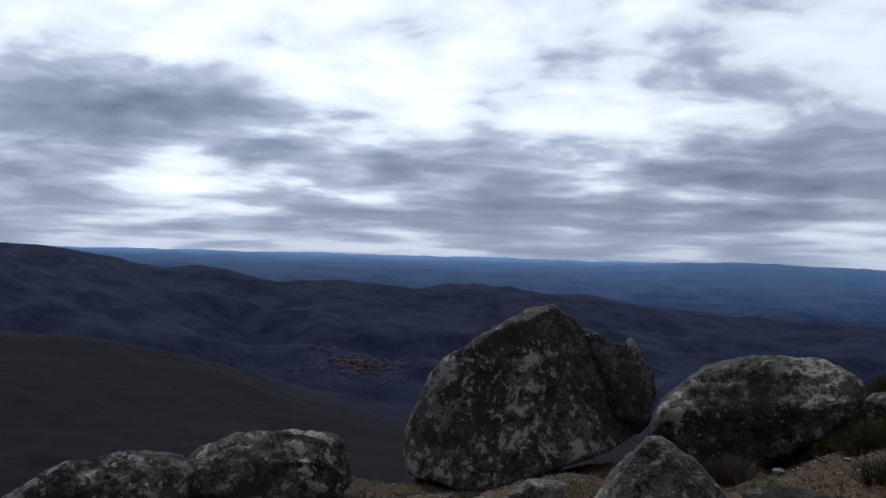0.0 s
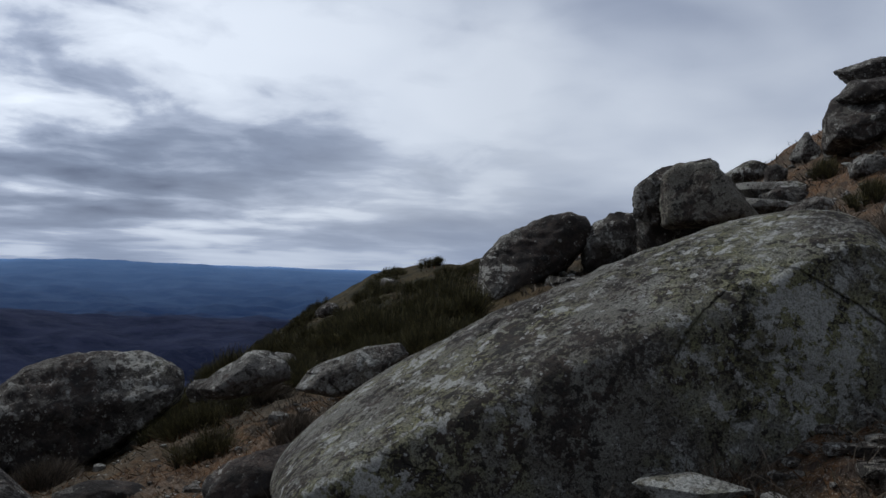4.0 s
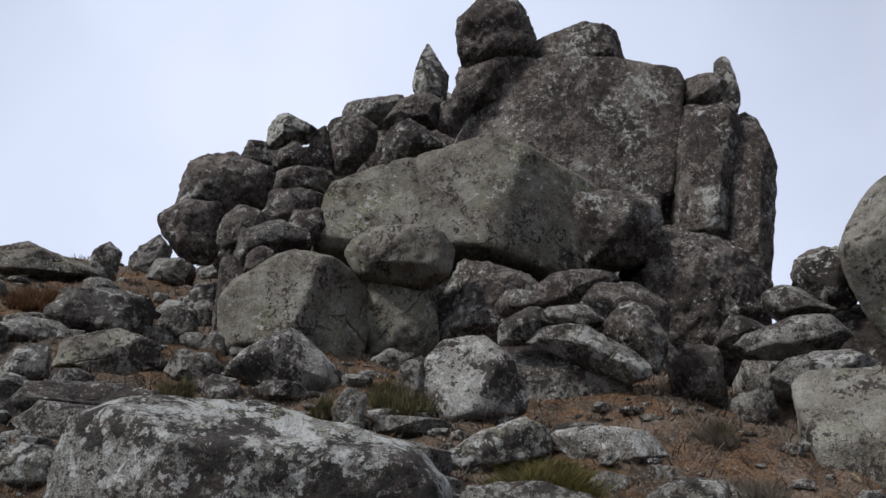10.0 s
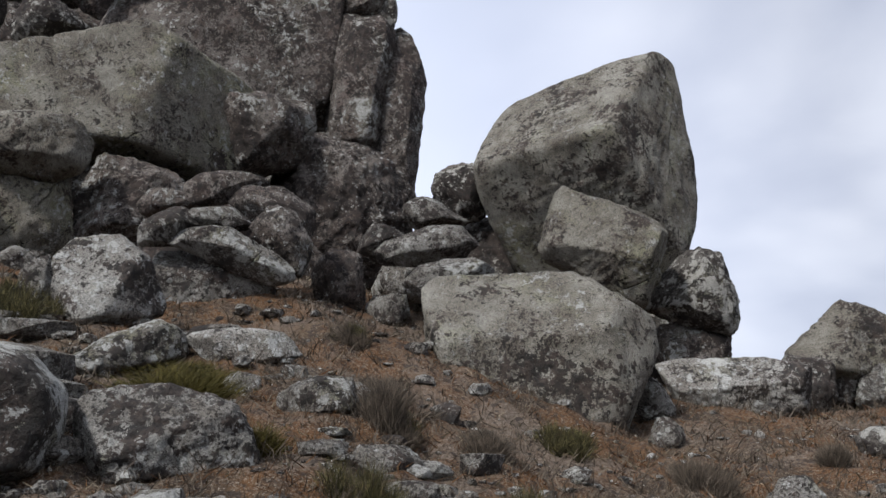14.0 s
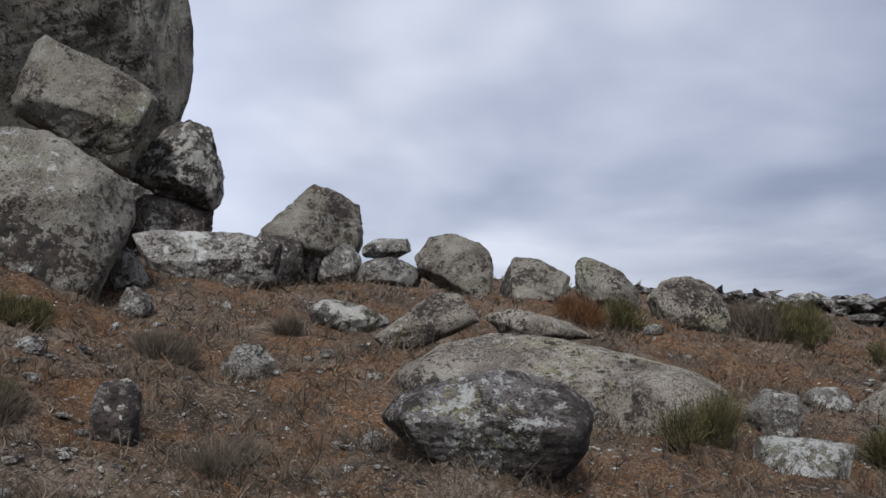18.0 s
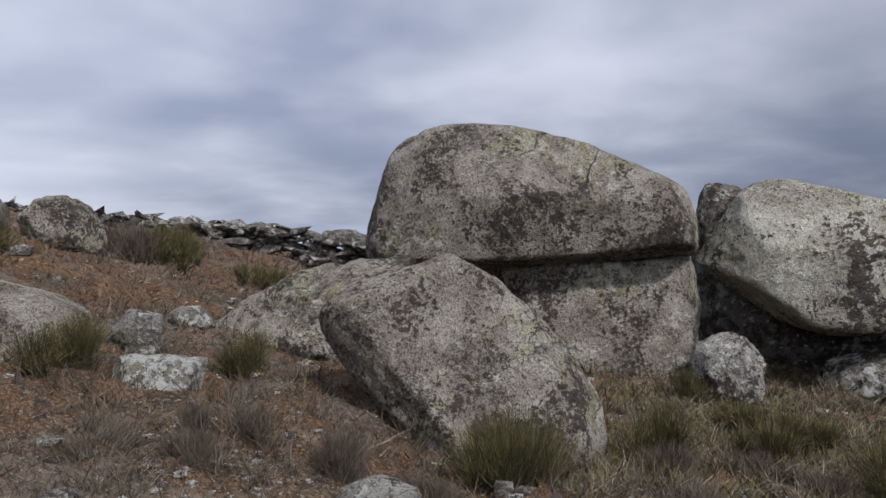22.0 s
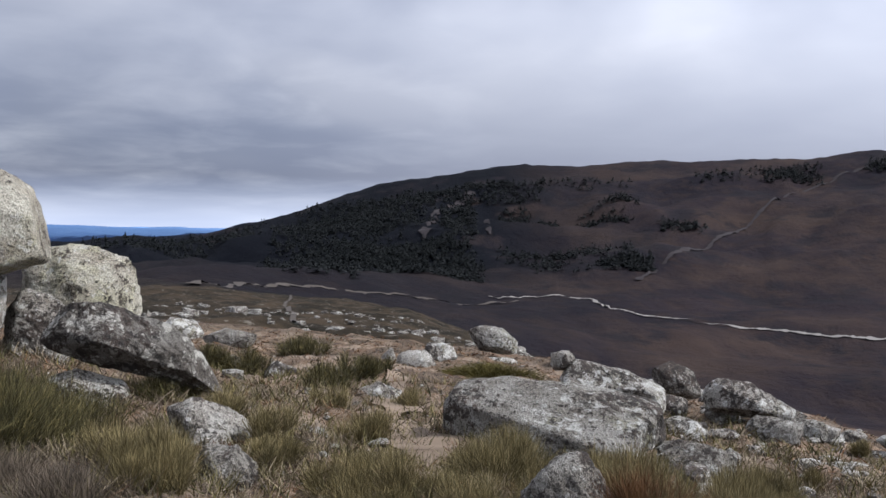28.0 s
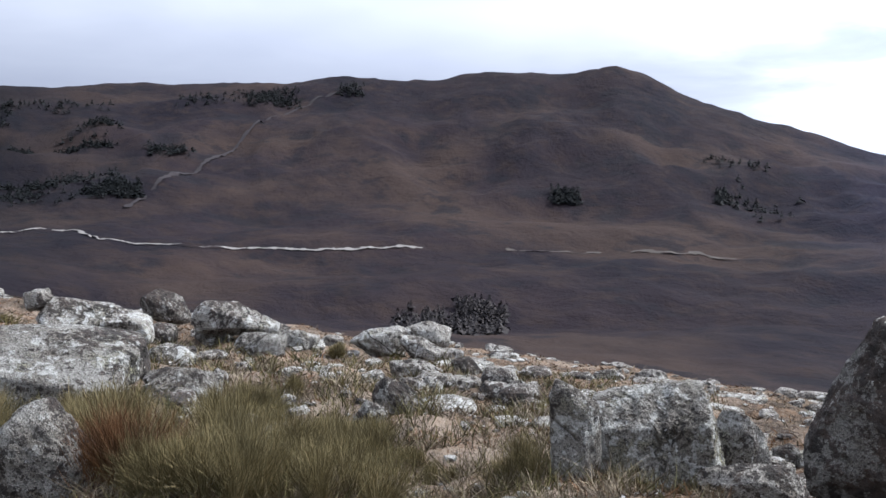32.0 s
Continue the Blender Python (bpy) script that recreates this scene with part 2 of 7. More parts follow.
    col = mix(nt, math_(nt, "MULTIPLY", gap, 0.6), col, (0.020, 0.018, 0.016))
    link(nt, col, b.inputs["Base Color"])
    b.inputs["Roughness"].default_value = 0.95
    h = math_(nt, "ADD", math_(nt, "MULTIPLY", mid, 0.50), math_(nt, "ADD", math_(nt, "MULTIPLY", speck, 0.20), math_(nt, "ADD", math_(nt, "MULTIPLY", fine, 0.42), math_(nt, "MULTIPLY", grain, 0.06))))
    h = math_(nt, "ADD", h, math_(nt, "MULTIPLY", gap, -0.5))
    h = math_(nt, "ADD", h, math_(nt, "MULTIPLY", white, 0.05))
    bump(nt, b, h, 1.0, 0.13)
    return m


STONE = {
    "dark": granite("dark_lichened_granite", grey=(0.145, 0.138, 0.125), dark=1.25, pale=0.95, green=0.2, size=1.4, crust=(0.42, 0.41, 0.37)),
    "mixed": granite("patchy_lichened_granite", grey=(0.235, 0.228, 0.207), dark=0.9, pale=0.85, green=0.3),
    "green": granite("green_grey_granite", grey=(0.225, 0.214, 0.18), moss=(0.225, 0.22, 0.14), dark=0.55, pale=0.5, green=0.6, rust=0.15),
    "pale": granite("pale_granite", grey=(0.32, 0.31, 0.282), moss=(0.29, 0.285, 0.20), dark=0.78, pale=0.9, green=0.3, crust=(0.54, 0.54, 0.51)),
    "tower": granite("weathered_tor_granite", grey=(0.195, 0.175, 0.156), moss=(0.172, 0.163, 0.118), dark=1.05, pale=0.72, green=0.35, rust=0.6),
    "near": granite("crusted_near_granite", grey=(0.235, 0.232, 0.21), moss=(0.25, 0.245, 0.14), dark=1.0, pale=1.25, green=0.6, size=1.25, crust=(0.47, 0.47, 0.44)),
    "slab": granite("sloping_slab_granite", grey=(0.20, 0.196, 0.172), moss=(0.235, 0.23, 0.112), dark=0.8, pale=0.85, green=0.8, size=0.85, crust=(0.47, 0.47, 0.44)),
    "yellow": granite("yellow_spotted_granite", grey=(0.16, 0.148, 0.142), moss=(0.38, 0.34, 0.10), dark=1.25, pale=0.8, green=0.36, size=0.75),
    # brighter variant of the stack granite, sunlight put into its colour
    "cap": granite("sunlit_cap_granite", grey=(0.38, 0.365, 0.305), moss=(0.36, 0.35, 0.225), dark=0.38, pale=0.65, green=0.55, crust=(0.52, 0.51, 0.46)),
    "stack": granite("capped_stack_granite", grey=(0.30, 0.275, 0.232), moss=(0.30, 0.28, 0.155), dark=0.70, pale=0.65, green=0.6, size=0.72, rust=0.3, crust=(0.44, 0.425, 0.38)),
    "hook": granite("balanced_block_granite", grey=(0.25, 0.24, 0.205), moss=(0.22, 0.216, 0.14), dark=0.52, pale=0.45, green=0.45, rust=0.15),
}


def earth():
    """Dry grass, gravel and litter near by; heath, woods and plain far off, with haze and shade painted in."""
    m, nt, b = material("hillside_ground")
    geo = nt.nodes.new("ShaderNodeNewGeometry")
    p = geo.outputs["Position"]
    sep = nt.nodes.new("ShaderNodeSeparateXYZ")
    link(nt, p, sep.inputs[0])
    r = math_(nt, "SQRT", math_(nt, "ADD", math_(nt, "POWER", sep.outputs[0], 2.0), math_(nt, "POWER", sep.outputs[1], 2.0)))
    big, mid, fine = noise_(nt, p, 0.35, 4), noise_(nt, p, 2.2, 5, 0.6), noise_(nt, p, 22.0, 5, 0.7)
    blot = noise_(nt, p, 0.9, 6, 0.66, 0.4)
    col = mix(nt, ramp(nt, mid, [(0.38, 0.0), (0.60, 1.0)]), (0.042, 0.031, 0.023), (0.098, 0.068, 0.044))
    col = mix(nt, ramp(nt, blot, [(0.46, 0.0), (0.54, 0.9)]), col, (0.115, 0.059, 0.026))
    bits = noise_(nt, p, 60.0, 3, 0.78)
    col = mix(nt, ramp(nt, fine, [(0.36, 0.85), (0.50, 0.0)]), col, (0.030, 0.023, 0.019))
    bare = math_(nt, "ADD", math_(nt, "MULTIPLY", noise_(nt, p, 0.7, 4, 0.6), 0.6), math_(nt, "MULTIPLY", fine, 0.4))
    col = mix(nt, ramp(nt, bare, [(0.515, 0.0), (0.58, 0.8)]), col, (0.145, 0.115, 0.09))
    col = mix(nt, ramp(nt, bits, [(0.57, 0.0), (0.63, 0.8)]), col, (0.27, 0.235, 0.195))
    chips = noise_(nt, p, 28.0, 4, 0.7)
    col = mix(nt, ramp(nt, chips, [(0.58, 0.0), (0.61, 0.8)]), col, (0.21, 0.175, 0.14))
    col = mix(nt, ramp(nt, noise_(nt, p, 9.0, 5, 0.7), [(0.54, 0.0), (0.60, 0.75)]), col, (0.036, 0.030, 0.027))
    col = mix(nt, ramp(nt, bits, [(0.34, 0.8), (0.43, 0.0)]), col, (0.022, 0.017, 0.014))
    # bare pale sand between the bushes of the western shoulder
    west = math_(nt, "DIVIDE", sep.outputs[0], math_(nt, "MULTIPLY", math_(nt, "ADD", r, 0.5), -1.0))
    sand = math_(nt, "ADD", math_(nt, "MULTIPLY", blot, 0.6), math_(nt, "MULTIPLY", chips, 0.4))
    col = mix(nt, math_(nt, "MULTIPLY", ramp(nt, west, [(0.55, 0.0), (0.85, 1.0)]), ramp(nt, sand, [(0.505, 0.0), (0.57, 0.8)])), col, mix(nt, bits, (0.13, 0.098, 0.072), (0.33, 0.275, 0.22)))
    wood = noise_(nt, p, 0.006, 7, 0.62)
    # distance haze is mixed into the heath's purple and the plain's blues
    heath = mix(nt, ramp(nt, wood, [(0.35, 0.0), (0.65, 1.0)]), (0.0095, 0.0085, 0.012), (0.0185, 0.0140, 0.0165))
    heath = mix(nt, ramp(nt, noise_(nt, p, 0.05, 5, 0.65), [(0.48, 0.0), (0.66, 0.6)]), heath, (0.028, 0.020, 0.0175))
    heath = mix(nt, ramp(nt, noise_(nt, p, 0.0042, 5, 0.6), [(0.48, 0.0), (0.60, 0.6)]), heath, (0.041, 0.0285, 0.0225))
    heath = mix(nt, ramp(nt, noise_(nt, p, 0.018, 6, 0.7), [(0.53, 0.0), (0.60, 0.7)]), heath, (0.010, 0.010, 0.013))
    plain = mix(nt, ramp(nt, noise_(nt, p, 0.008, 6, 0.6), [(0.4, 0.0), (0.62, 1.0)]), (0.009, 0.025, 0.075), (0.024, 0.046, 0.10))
    haze_blue = (0.15, 0.27, 0.50)
    steppe = mix(nt, ramp(nt, noise_(nt, p, 0.11, 6, 0.65), [(0.40, 0.0), (0.62, 1.0)]), (0.012, 0.0105, 0.0075), (0.040, 0.030, 0.020))
    steppe = mix(nt, ramp(nt, noise_(nt, p, 0.6, 6, 0.75), [(0.585, 0.0), (0.63, 0.8)]), steppe, (0.13, 0.118, 0.10))
    col = mix(nt, ramp(nt, math_(nt, "DIVIDE", r, 200.0), [(0.12, 0.0), (0.3, 1.0)]), col, steppe)
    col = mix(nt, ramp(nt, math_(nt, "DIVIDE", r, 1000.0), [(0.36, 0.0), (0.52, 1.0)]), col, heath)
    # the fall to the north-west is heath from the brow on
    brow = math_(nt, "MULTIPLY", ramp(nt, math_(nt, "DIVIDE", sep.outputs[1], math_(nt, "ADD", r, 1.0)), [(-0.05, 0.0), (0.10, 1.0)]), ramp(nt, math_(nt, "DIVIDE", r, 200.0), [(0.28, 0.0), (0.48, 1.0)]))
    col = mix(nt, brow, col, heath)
    # pine woods cover the southern flank of the mountain; cloud shade there is painted in
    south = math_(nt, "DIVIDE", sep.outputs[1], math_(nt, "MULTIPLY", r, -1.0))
    # heath and plateau darkened southwards, cloud shade put into their colour
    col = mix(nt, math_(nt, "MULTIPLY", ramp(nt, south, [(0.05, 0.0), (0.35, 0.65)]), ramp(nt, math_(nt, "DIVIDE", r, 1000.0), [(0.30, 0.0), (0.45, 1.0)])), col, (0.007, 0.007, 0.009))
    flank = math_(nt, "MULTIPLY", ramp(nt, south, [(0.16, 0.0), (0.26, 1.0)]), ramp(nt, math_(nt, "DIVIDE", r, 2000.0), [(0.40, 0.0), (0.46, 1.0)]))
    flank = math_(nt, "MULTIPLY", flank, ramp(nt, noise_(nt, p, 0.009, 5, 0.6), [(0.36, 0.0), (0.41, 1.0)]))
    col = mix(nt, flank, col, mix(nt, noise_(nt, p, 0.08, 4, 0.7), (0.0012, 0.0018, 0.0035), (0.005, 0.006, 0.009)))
    # low dark broom and heath on the northern shoulder
    shoulder = math_(nt, "MULTIPLY", ramp(nt, math_(nt, "DIVIDE", sep.outputs[1], math_(nt, "ADD", r, 1.0)), [(0.48, 0.0), (0.70, 1.0)]), ramp(nt, math_(nt, "DIVIDE", r, 100.0), [(0.09, 0.0), (0.16, 0.85), (0.9, 0.85), (1.0, 0.0)]))
    col = mix(nt, shoulder, col, mix(nt, ramp(nt, blot, [(0.42, 0.0), (0.58, 1.0)]), (0.018, 0.019, 0.011), (0.052, 0.043, 0.024)))
    # the wooded valley to the north has blue haze and shade painted in, the mountain to the west is brown heath
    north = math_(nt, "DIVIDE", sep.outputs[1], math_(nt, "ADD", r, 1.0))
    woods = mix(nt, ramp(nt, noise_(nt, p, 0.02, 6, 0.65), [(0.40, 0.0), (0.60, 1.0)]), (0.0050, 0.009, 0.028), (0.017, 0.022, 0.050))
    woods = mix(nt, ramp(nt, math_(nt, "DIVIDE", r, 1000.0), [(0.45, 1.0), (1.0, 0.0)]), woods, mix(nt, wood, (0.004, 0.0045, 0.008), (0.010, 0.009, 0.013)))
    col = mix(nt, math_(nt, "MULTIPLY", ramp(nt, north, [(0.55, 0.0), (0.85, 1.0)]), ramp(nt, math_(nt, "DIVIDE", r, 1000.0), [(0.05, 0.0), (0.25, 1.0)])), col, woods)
    # haze put into the colour: bluer, then paler, with distance
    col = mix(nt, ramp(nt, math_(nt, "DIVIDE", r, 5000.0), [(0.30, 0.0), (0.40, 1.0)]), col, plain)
    col = mix(nt, ramp(nt, math_(nt, "DIVIDE", r, 5000.0), [(0.42, 0.0), (0.75, 0.4), (0.99, 1.0)]), col, haze_blue)
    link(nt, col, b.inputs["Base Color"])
    b.inputs["Roughness"].default_value = 1.0
    b.inputs["Specular IOR Level"].default_value = 0.05
    # clods and litter close by, scrub and gullies far off
    near = math_(nt, "MULTIPLY", math_(nt, "ADD", math_(nt, "MULTIPLY", mid, 0.4), math_(nt, "MULTIPLY", fine, 0.6)), 0.075)
    scrub = math_(nt, "ADD", math_(nt, "MULTIPLY", noise_(nt, p, 0.022, 7, 0.62, 0.3), 8.0), math_(nt, "MULTIPLY", noise_(nt, p, 0.22, 4, 0.7), 1.6))
    far = math_(nt, "MULTIPLY", scrub, ramp(nt, math_(nt, "DIVIDE", r, 1000.0), [(0.12, 0.0), (0.5, 1.0)]))
    bump(nt, b, math_(nt, "ADD", near, far), 0.8, 1.0)
    return m


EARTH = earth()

# ---------------------------------------------------------------- the lie of the land
# Heights in metres by compass bearing (clockwise from the start) at these distances.
NEAR_R = (0, 4, 8, 14, 24, 40, 70)
NEAR = {
    0: (0, -0.2, -0.85, -1.95, -5.5, -12, -24), 20: (0, -0.1, -0.6, -1.4, -3.0, -6, -14), 35: (0, 0, 0, -0.1, 0.1, 0.6, -4),
    50: (0, 0.2, 0.5, 1.2, 2.4, 2.6, 0), 65: (0, 0.35, 1.1, 2.5, 5.7, 5.5, 4), 80: (0, 0.6, 1.7, 3.6, 7.8, 7, 7),
    100: (0, 0.9, 2.0, 4.0, 8.2, 8, 8), 122: (0, 0.8, 1.9, 4.0, 6.6, 6, 6), 140: (0, 0.5, 1.2, 2.5, 3.7, 4, 3),
    160: (0, 0.5, 1.1, 2.1, 3.1, 3.0, 1.5), 182: (0, 0.25, 0.7, 1.3, 2.1, 2.7, 1), 200: (0, 0.1, 0.1, 0.4, 0.7, 0.5, -2),
    220: (0, 0, 0.08, 0.12, -0.2, -1.3, -5), 240: (0, -0.1, -0.3, -0.7, -1.5, -3.0, -7), 256: (0, -0.15, -0.4, -0.9, -1.8, -4.0, -10),
    280: (0, -0.3, -0.8, -1.7, -3.5, -8, -17), 310: (0, -0.3, -1.0, -2.4, -5.0, -9.2, -20),
}
# Far off: height by bearing on rings.
RINGS = {
    200: {0: -55, 40: -30, 60: 0, 100: 2, 150: 0, 190: -5, 215: -12, 238: -15, 250: -18, 262: -32, 280: -45, 310: -60, 334: -58},
    500: {0: -105, 40: -90, 60: -60, 100: -20, 190: -25, 215: -30, 238: -33, 250: -50, 262: -85, 280: -95, 310: -95, 322: -62, 334: -49, 347: -66, 355: -90},
    900: {0: -165, 40: -150, 60: -100, 100: -40, 190: -45, 238: -40, 250: -45, 262: -45, 280: -55, 310: -80, 334: -115, 347: -140},
    1500: {0: -62, 5: -66, 10: -80, 20: -106, 40: -103, 60: -70, 190: -60, 215: -40, 232: -33, 238: -20, 250: 80, 255: 94, 260: 102, 270: 111, 282: 119, 294: 127, 296: 111, 298: 84, 302: 42, 309: -12, 320: -4, 334: -10, 340: -32, 350: -62},
    2100: {0: -150, 20: -140, 40: -140, 90: -60, 225: -42, 238: -40, 260: 20, 290: 20, 310: -60, 334: -80},
    3000: {0: -85, 8: -95, 20: -100, 40: -95, 90: -60, 225: -45, 238: -60, 310: -70, 340: -70},
    3900: {0: -75, 12: -66, 15: -42, 19: -38, 23: -44, 26: -54, 33: -62, 60: -60, 222: -32, 229: -19, 236: -28, 300: -60, 346: -62},
    4950: {0: -62, 40: -64, 90: -50, 225: -34, 240: -34, 300: -60},
}


def on_ring(table, bearing):
    k = sorted(table)
    return np.interp(bearing, [k[-1] - 360] + k + [k[0] + 360], [table[k[-1]]] + [table[i] for i in k] + [table[k[0]]])


def wobble(x, y, scale, seed, octaves=4):
    """Smooth random height from a few dozen waves, about -1 to 1."""
    rng = np.random.default_rng(seed)
    out = 0 * np.asarray(x, float)
    for o in range(octaves):
        for _ in range(7):
            a, ph = rng.uniform(0, 2 * pi, 2)
            f = 2 * pi / scale * 2**o * rng.uniform(0.7, 1.4)
            out = out + np.sin(f * (x * cos(a) + y * sin(a)) + ph) * 0.5**o / 3.2
    return out


def ground_z(x, y):
    x, y = np.asarray(x, float), np.asarray(y, float)
    r, bearing = np.hypot(x, y), np.degrees(np.arctan2(x, y)) % 360
    radii = list(NEAR_R) + sorted(RINGS)
    cols = [on_ring({k: v[i] for k, v in NEAR.items()}, bearing) for i in range(len(NEAR_R))] + [on_ring(RINGS[k], bearing) for k in sorted(RINGS)]
    z = cols[-1] + 0 * r
    for i in range(len(radii) - 1):
        inside = (r >= radii[i]) & (r < radii[i + 1])
        s = (r - radii[i]) / (radii[i + 1] - radii[i])
        z = np.where(inside, cols[i] + (cols[i + 1] - cols[i]) * s, z)
    z = z + (0.10 * wobble(x, y, 3.0, 5) + 0.035 * wobble(x, y, 0.7, 8, 2) * (r < 40)) * np.clip(r / 4, 0, 1) + 0.5 * wobble(x, y, 24, 6) * np.clip((r - 25) / 40, 0, 1)
    z = z + 5.0 * wobble(x, y, 260, 7, 5) * np.clip((r - 120) / 500, 0, 1) * np.clip((5200 - r) / 2500, 0.3, 1)
    # spurs and gullies, but for the crest that stands against the sky
    spur = 0.55 - np.abs(wobble(x, y, 420, 12, 4))
    crest = np.clip(np.abs(r - 1500) / 330, 0, 1) ** 1.5
    z = z + 17.0 * spur * np.clip((r - 790) / 260, 0, 1) * crest * np.clip((3400 - r) / 1500, 0, 1)
    z = z + 7.0 * (0.45 - np.abs(wobble(x, y, 900, 14, 4))) * np.clip((r - 1900) / 800, 0, 1)
    return z


def mesh_object(name, verts, faces, mat, parent=None, smooth=True, label=""):
    me = bpy.data.meshes.new(name)
    me.from_pydata(verts.tolist() if hasattr(verts, "tolist") else verts, [], faces.tolist() if hasattr(faces, "tolist") else faces)
    if smooth:
        me.shade_smooth()
    me.materials.append(mat)
    ob = new(name, me)
    if parent is not None:
        ob.parent = parent
    if label:
        tagged(ob, label)
    return ob


def build_ground():
    nb = 900
    radii = np.concatenate([np.linspace(0.3, 30, 150), np.geomspace(30.6, 4950, 190)])
    b = np.linspace(0, 2 * pi, nb, endpoint=False)
    rr, bb = np.meshgrid(radii, b, indexing="ij")
    x, y = rr * np.sin(bb), rr * np.cos(bb)
    verts = np.stack([x, y, ground_z(x, y)], -1).reshape(-1, 3)
    i, j = np.meshgrid(np.arange(len(radii) - 1), np.arange(nb), indexing="ij")
    a, c = i * nb + j, i * nb + (j + 1) % nb
    faces = np.stack([a, a + nb, c + nb, c], -1).reshape(-1, 4)
    verts = np.vstack([verts, [[0, 0, 0]]])
    k = np.arange(nb)
    cap = [(len(verts) - 1, int(q), int((q + 1) % nb)) for q in k]
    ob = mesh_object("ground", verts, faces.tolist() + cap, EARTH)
    tagged(ob, "brown hillside of dry grass and gravel falling to a dark valley", "ground", kind="structure")


build_ground()


# ---------------------------------------------------------------- boulders
SPHERES = {}


def sphere(level):
    if level not in SPHERES:
        bm = bmesh.new()
        bmesh.ops.create_icosphere(bm, subdivisions=level, radius=1)
        bm.verts.ensure_lookup_table()
        v = np.array([q.co[:] for q in bm.verts])
        SPHERES[level] = v / np.linalg.norm(v, axis=1)[:, None], [[q.index for q in f.verts] for f in bm.faces]
        bm.free()
    return SPHERES[level]


def lumps(p, scale, rng, octaves=3, gain=0.5):
    out = np.zeros(len(p))
    for o in range(octaves):
        for _ in range(6):
            d = rng.normal(size=3)
            d *= 2 * pi / scale * 2**o * rng.uniform(0.7, 1.4) / np.linalg.norm(d)
            out += np.sin(p @ d + rng.uniform(0, 2 * pi)) * gain**o / 3.0
    return out


COUNT = [0]
LOOKS = {
    "dark": "dark grey granite boulder blotched with black and white lichen", "mixed": "grey granite boulder with patches of pale and black lichen",
    "green": "rounded grey-green granite boulder with a lichen bloom", "pale": "pale grey granite boulder bleached on top", "tower": "weathered grey granite block of the rocky tor",
    "near": "blocky granite boulder dappled with black and white lichen", "slab": "broad sloping granite boulder with crusts of pale and yellow-green lichen", "yellow": "low dark boulder with black lichen and bright yellow patches",
    "cap": "great pale granite block of a capped stack, speckled with lichen",
    "stack": "great rounded grey granite boulder speckled with black lichen",
    "hook": "huge balanced grey-green granite block with a hooked top edge",
}


def rock(x, y, z0, w, d, h, turn, stone="mixed", trims=(), k=24.0, rough=0.035, under=0.0, crack=(), faces=(), level=0, label="", name="boulder", group=""):
    """A boulder with its foot at x, y, z0: w across, d deep, h high, turned about z. trims: the flats round its outline, (degrees from the
    right towards up, offset in half sizes). k: how sharp its edges are. under: how far the front is undercut. crack: joints, (degrees, offset).
    faces: flats by their direction (right, back, up) and offset."""
    COUNT[0] += 1
    rng = np.random.default_rng(1000 + COUNT[0] * 7)
    size, far = max(w, h), math.hypot(x, y)
    k *= 2.0
    level = level or (7 if size / far > 0.6 else 6 if size / far > 0.13 else 5 if size / far > 0.05 else 4 if size / far > 0.025 else 3)
    u, tris = sphere(level)
    flats = [(*(np.array(q[:3]) / np.linalg.norm(q[:3])), q[3]) for q in faces]
    if not trims:
        trims = [(a + rng.uniform(-14, 14), rng.uniform(0.78, 1.0)) for a in range(0, 360, 50)]
    for a, o in trims:
        for side in (-1, 1):
            t = radians(rng.uniform(14, 34) if not faces else rng.uniform(8, 16) if side < 0 else 4)
            if under and side < 0 and sin(radians(a)) < -0.3:
                t = radians(20 + 45 * under)
            flats.append((cos(radians(a)) * cos(t), side * sin(t), sin(radians(a)) * cos(t), o * cos(t) * rng.uniform(0.99, 1.04)))
    for side in (1,) if faces else (-1, 1):
        for _ in range(2):
            n = np.array([rng.uniform(-0.35, 0.35), side, rng.uniform(-0.15, 0.5)])
            flats.append((*(n / np.linalg.norm(n)), rng.uniform(0.74, 0.95)))
    for _ in range(0 if faces else 6):
        n = rng.normal(size=3)
        flats.append((*(n / np.linalg.norm(n)), rng.uniform(0.80, 0.98)))
    f = np.array(flats)
    reach = np.maximum(u @ f[:, :3].T / f[:, 3], 0)
    p = u * ((reach**k).sum(1) ** (-1 / k))[:, None]
    # flat breaks, mostly on the side that faces the path
    for _ in range(3 if faces else 9 if level > 5 else 7 if level > 4 else 5):
        c = np.array([rng.normal() * 0.65, -abs(rng.normal(0.55, 0.45)), rng.normal(0.1, 0.55)])
        c /= np.linalg.norm(c)
        along = p @ c
        p = p - np.maximum(along - along.max() * (rng.uniform(0.94, 0.98) if faces else rng.uniform(0.83, 0.95)), 0)[:, None] * c
    for i in (0, 2):
        lo, hi = p[:, i].min(), p[:, i].max()
        p[:, i] = (p[:, i] - lo) / (hi - lo) * 2 - 1
    half = np.array([w, d, h]) / 2
    q = p * half
    n = p / half
    n /= np.linalg.norm(n, axis=1)[:, None] + 1e-9
    amp = rough * min(w, h)
    ridged = np.abs(lumps(q, 0.45 * size, rng, 4, 0.55))
    q = q + n * (amp * (0.8 * lumps(q, 0.8 * size, rng, 2) - 0.6 * np.exp(-((ridged / 0.05) ** 2)) * (0.5 < size < 7)) + (0.30 if level < 7 else 0.22) * amp * lumps(q, 0.14 * size, rng, 3, 0.7))[:, None]
    for a, o in crack:
        c = np.array([cos(radians(a)), 0, sin(radians(a))])
        dist = (q / half) @ c - o + 0.03 * lumps(q, 0.6 * size, rng, 2)
        q = q - n * (0.020 * min(w, h) * np.exp(-((dist * size / 2 / max(0.03, 0.011 * size)) ** 2)))[:, None]
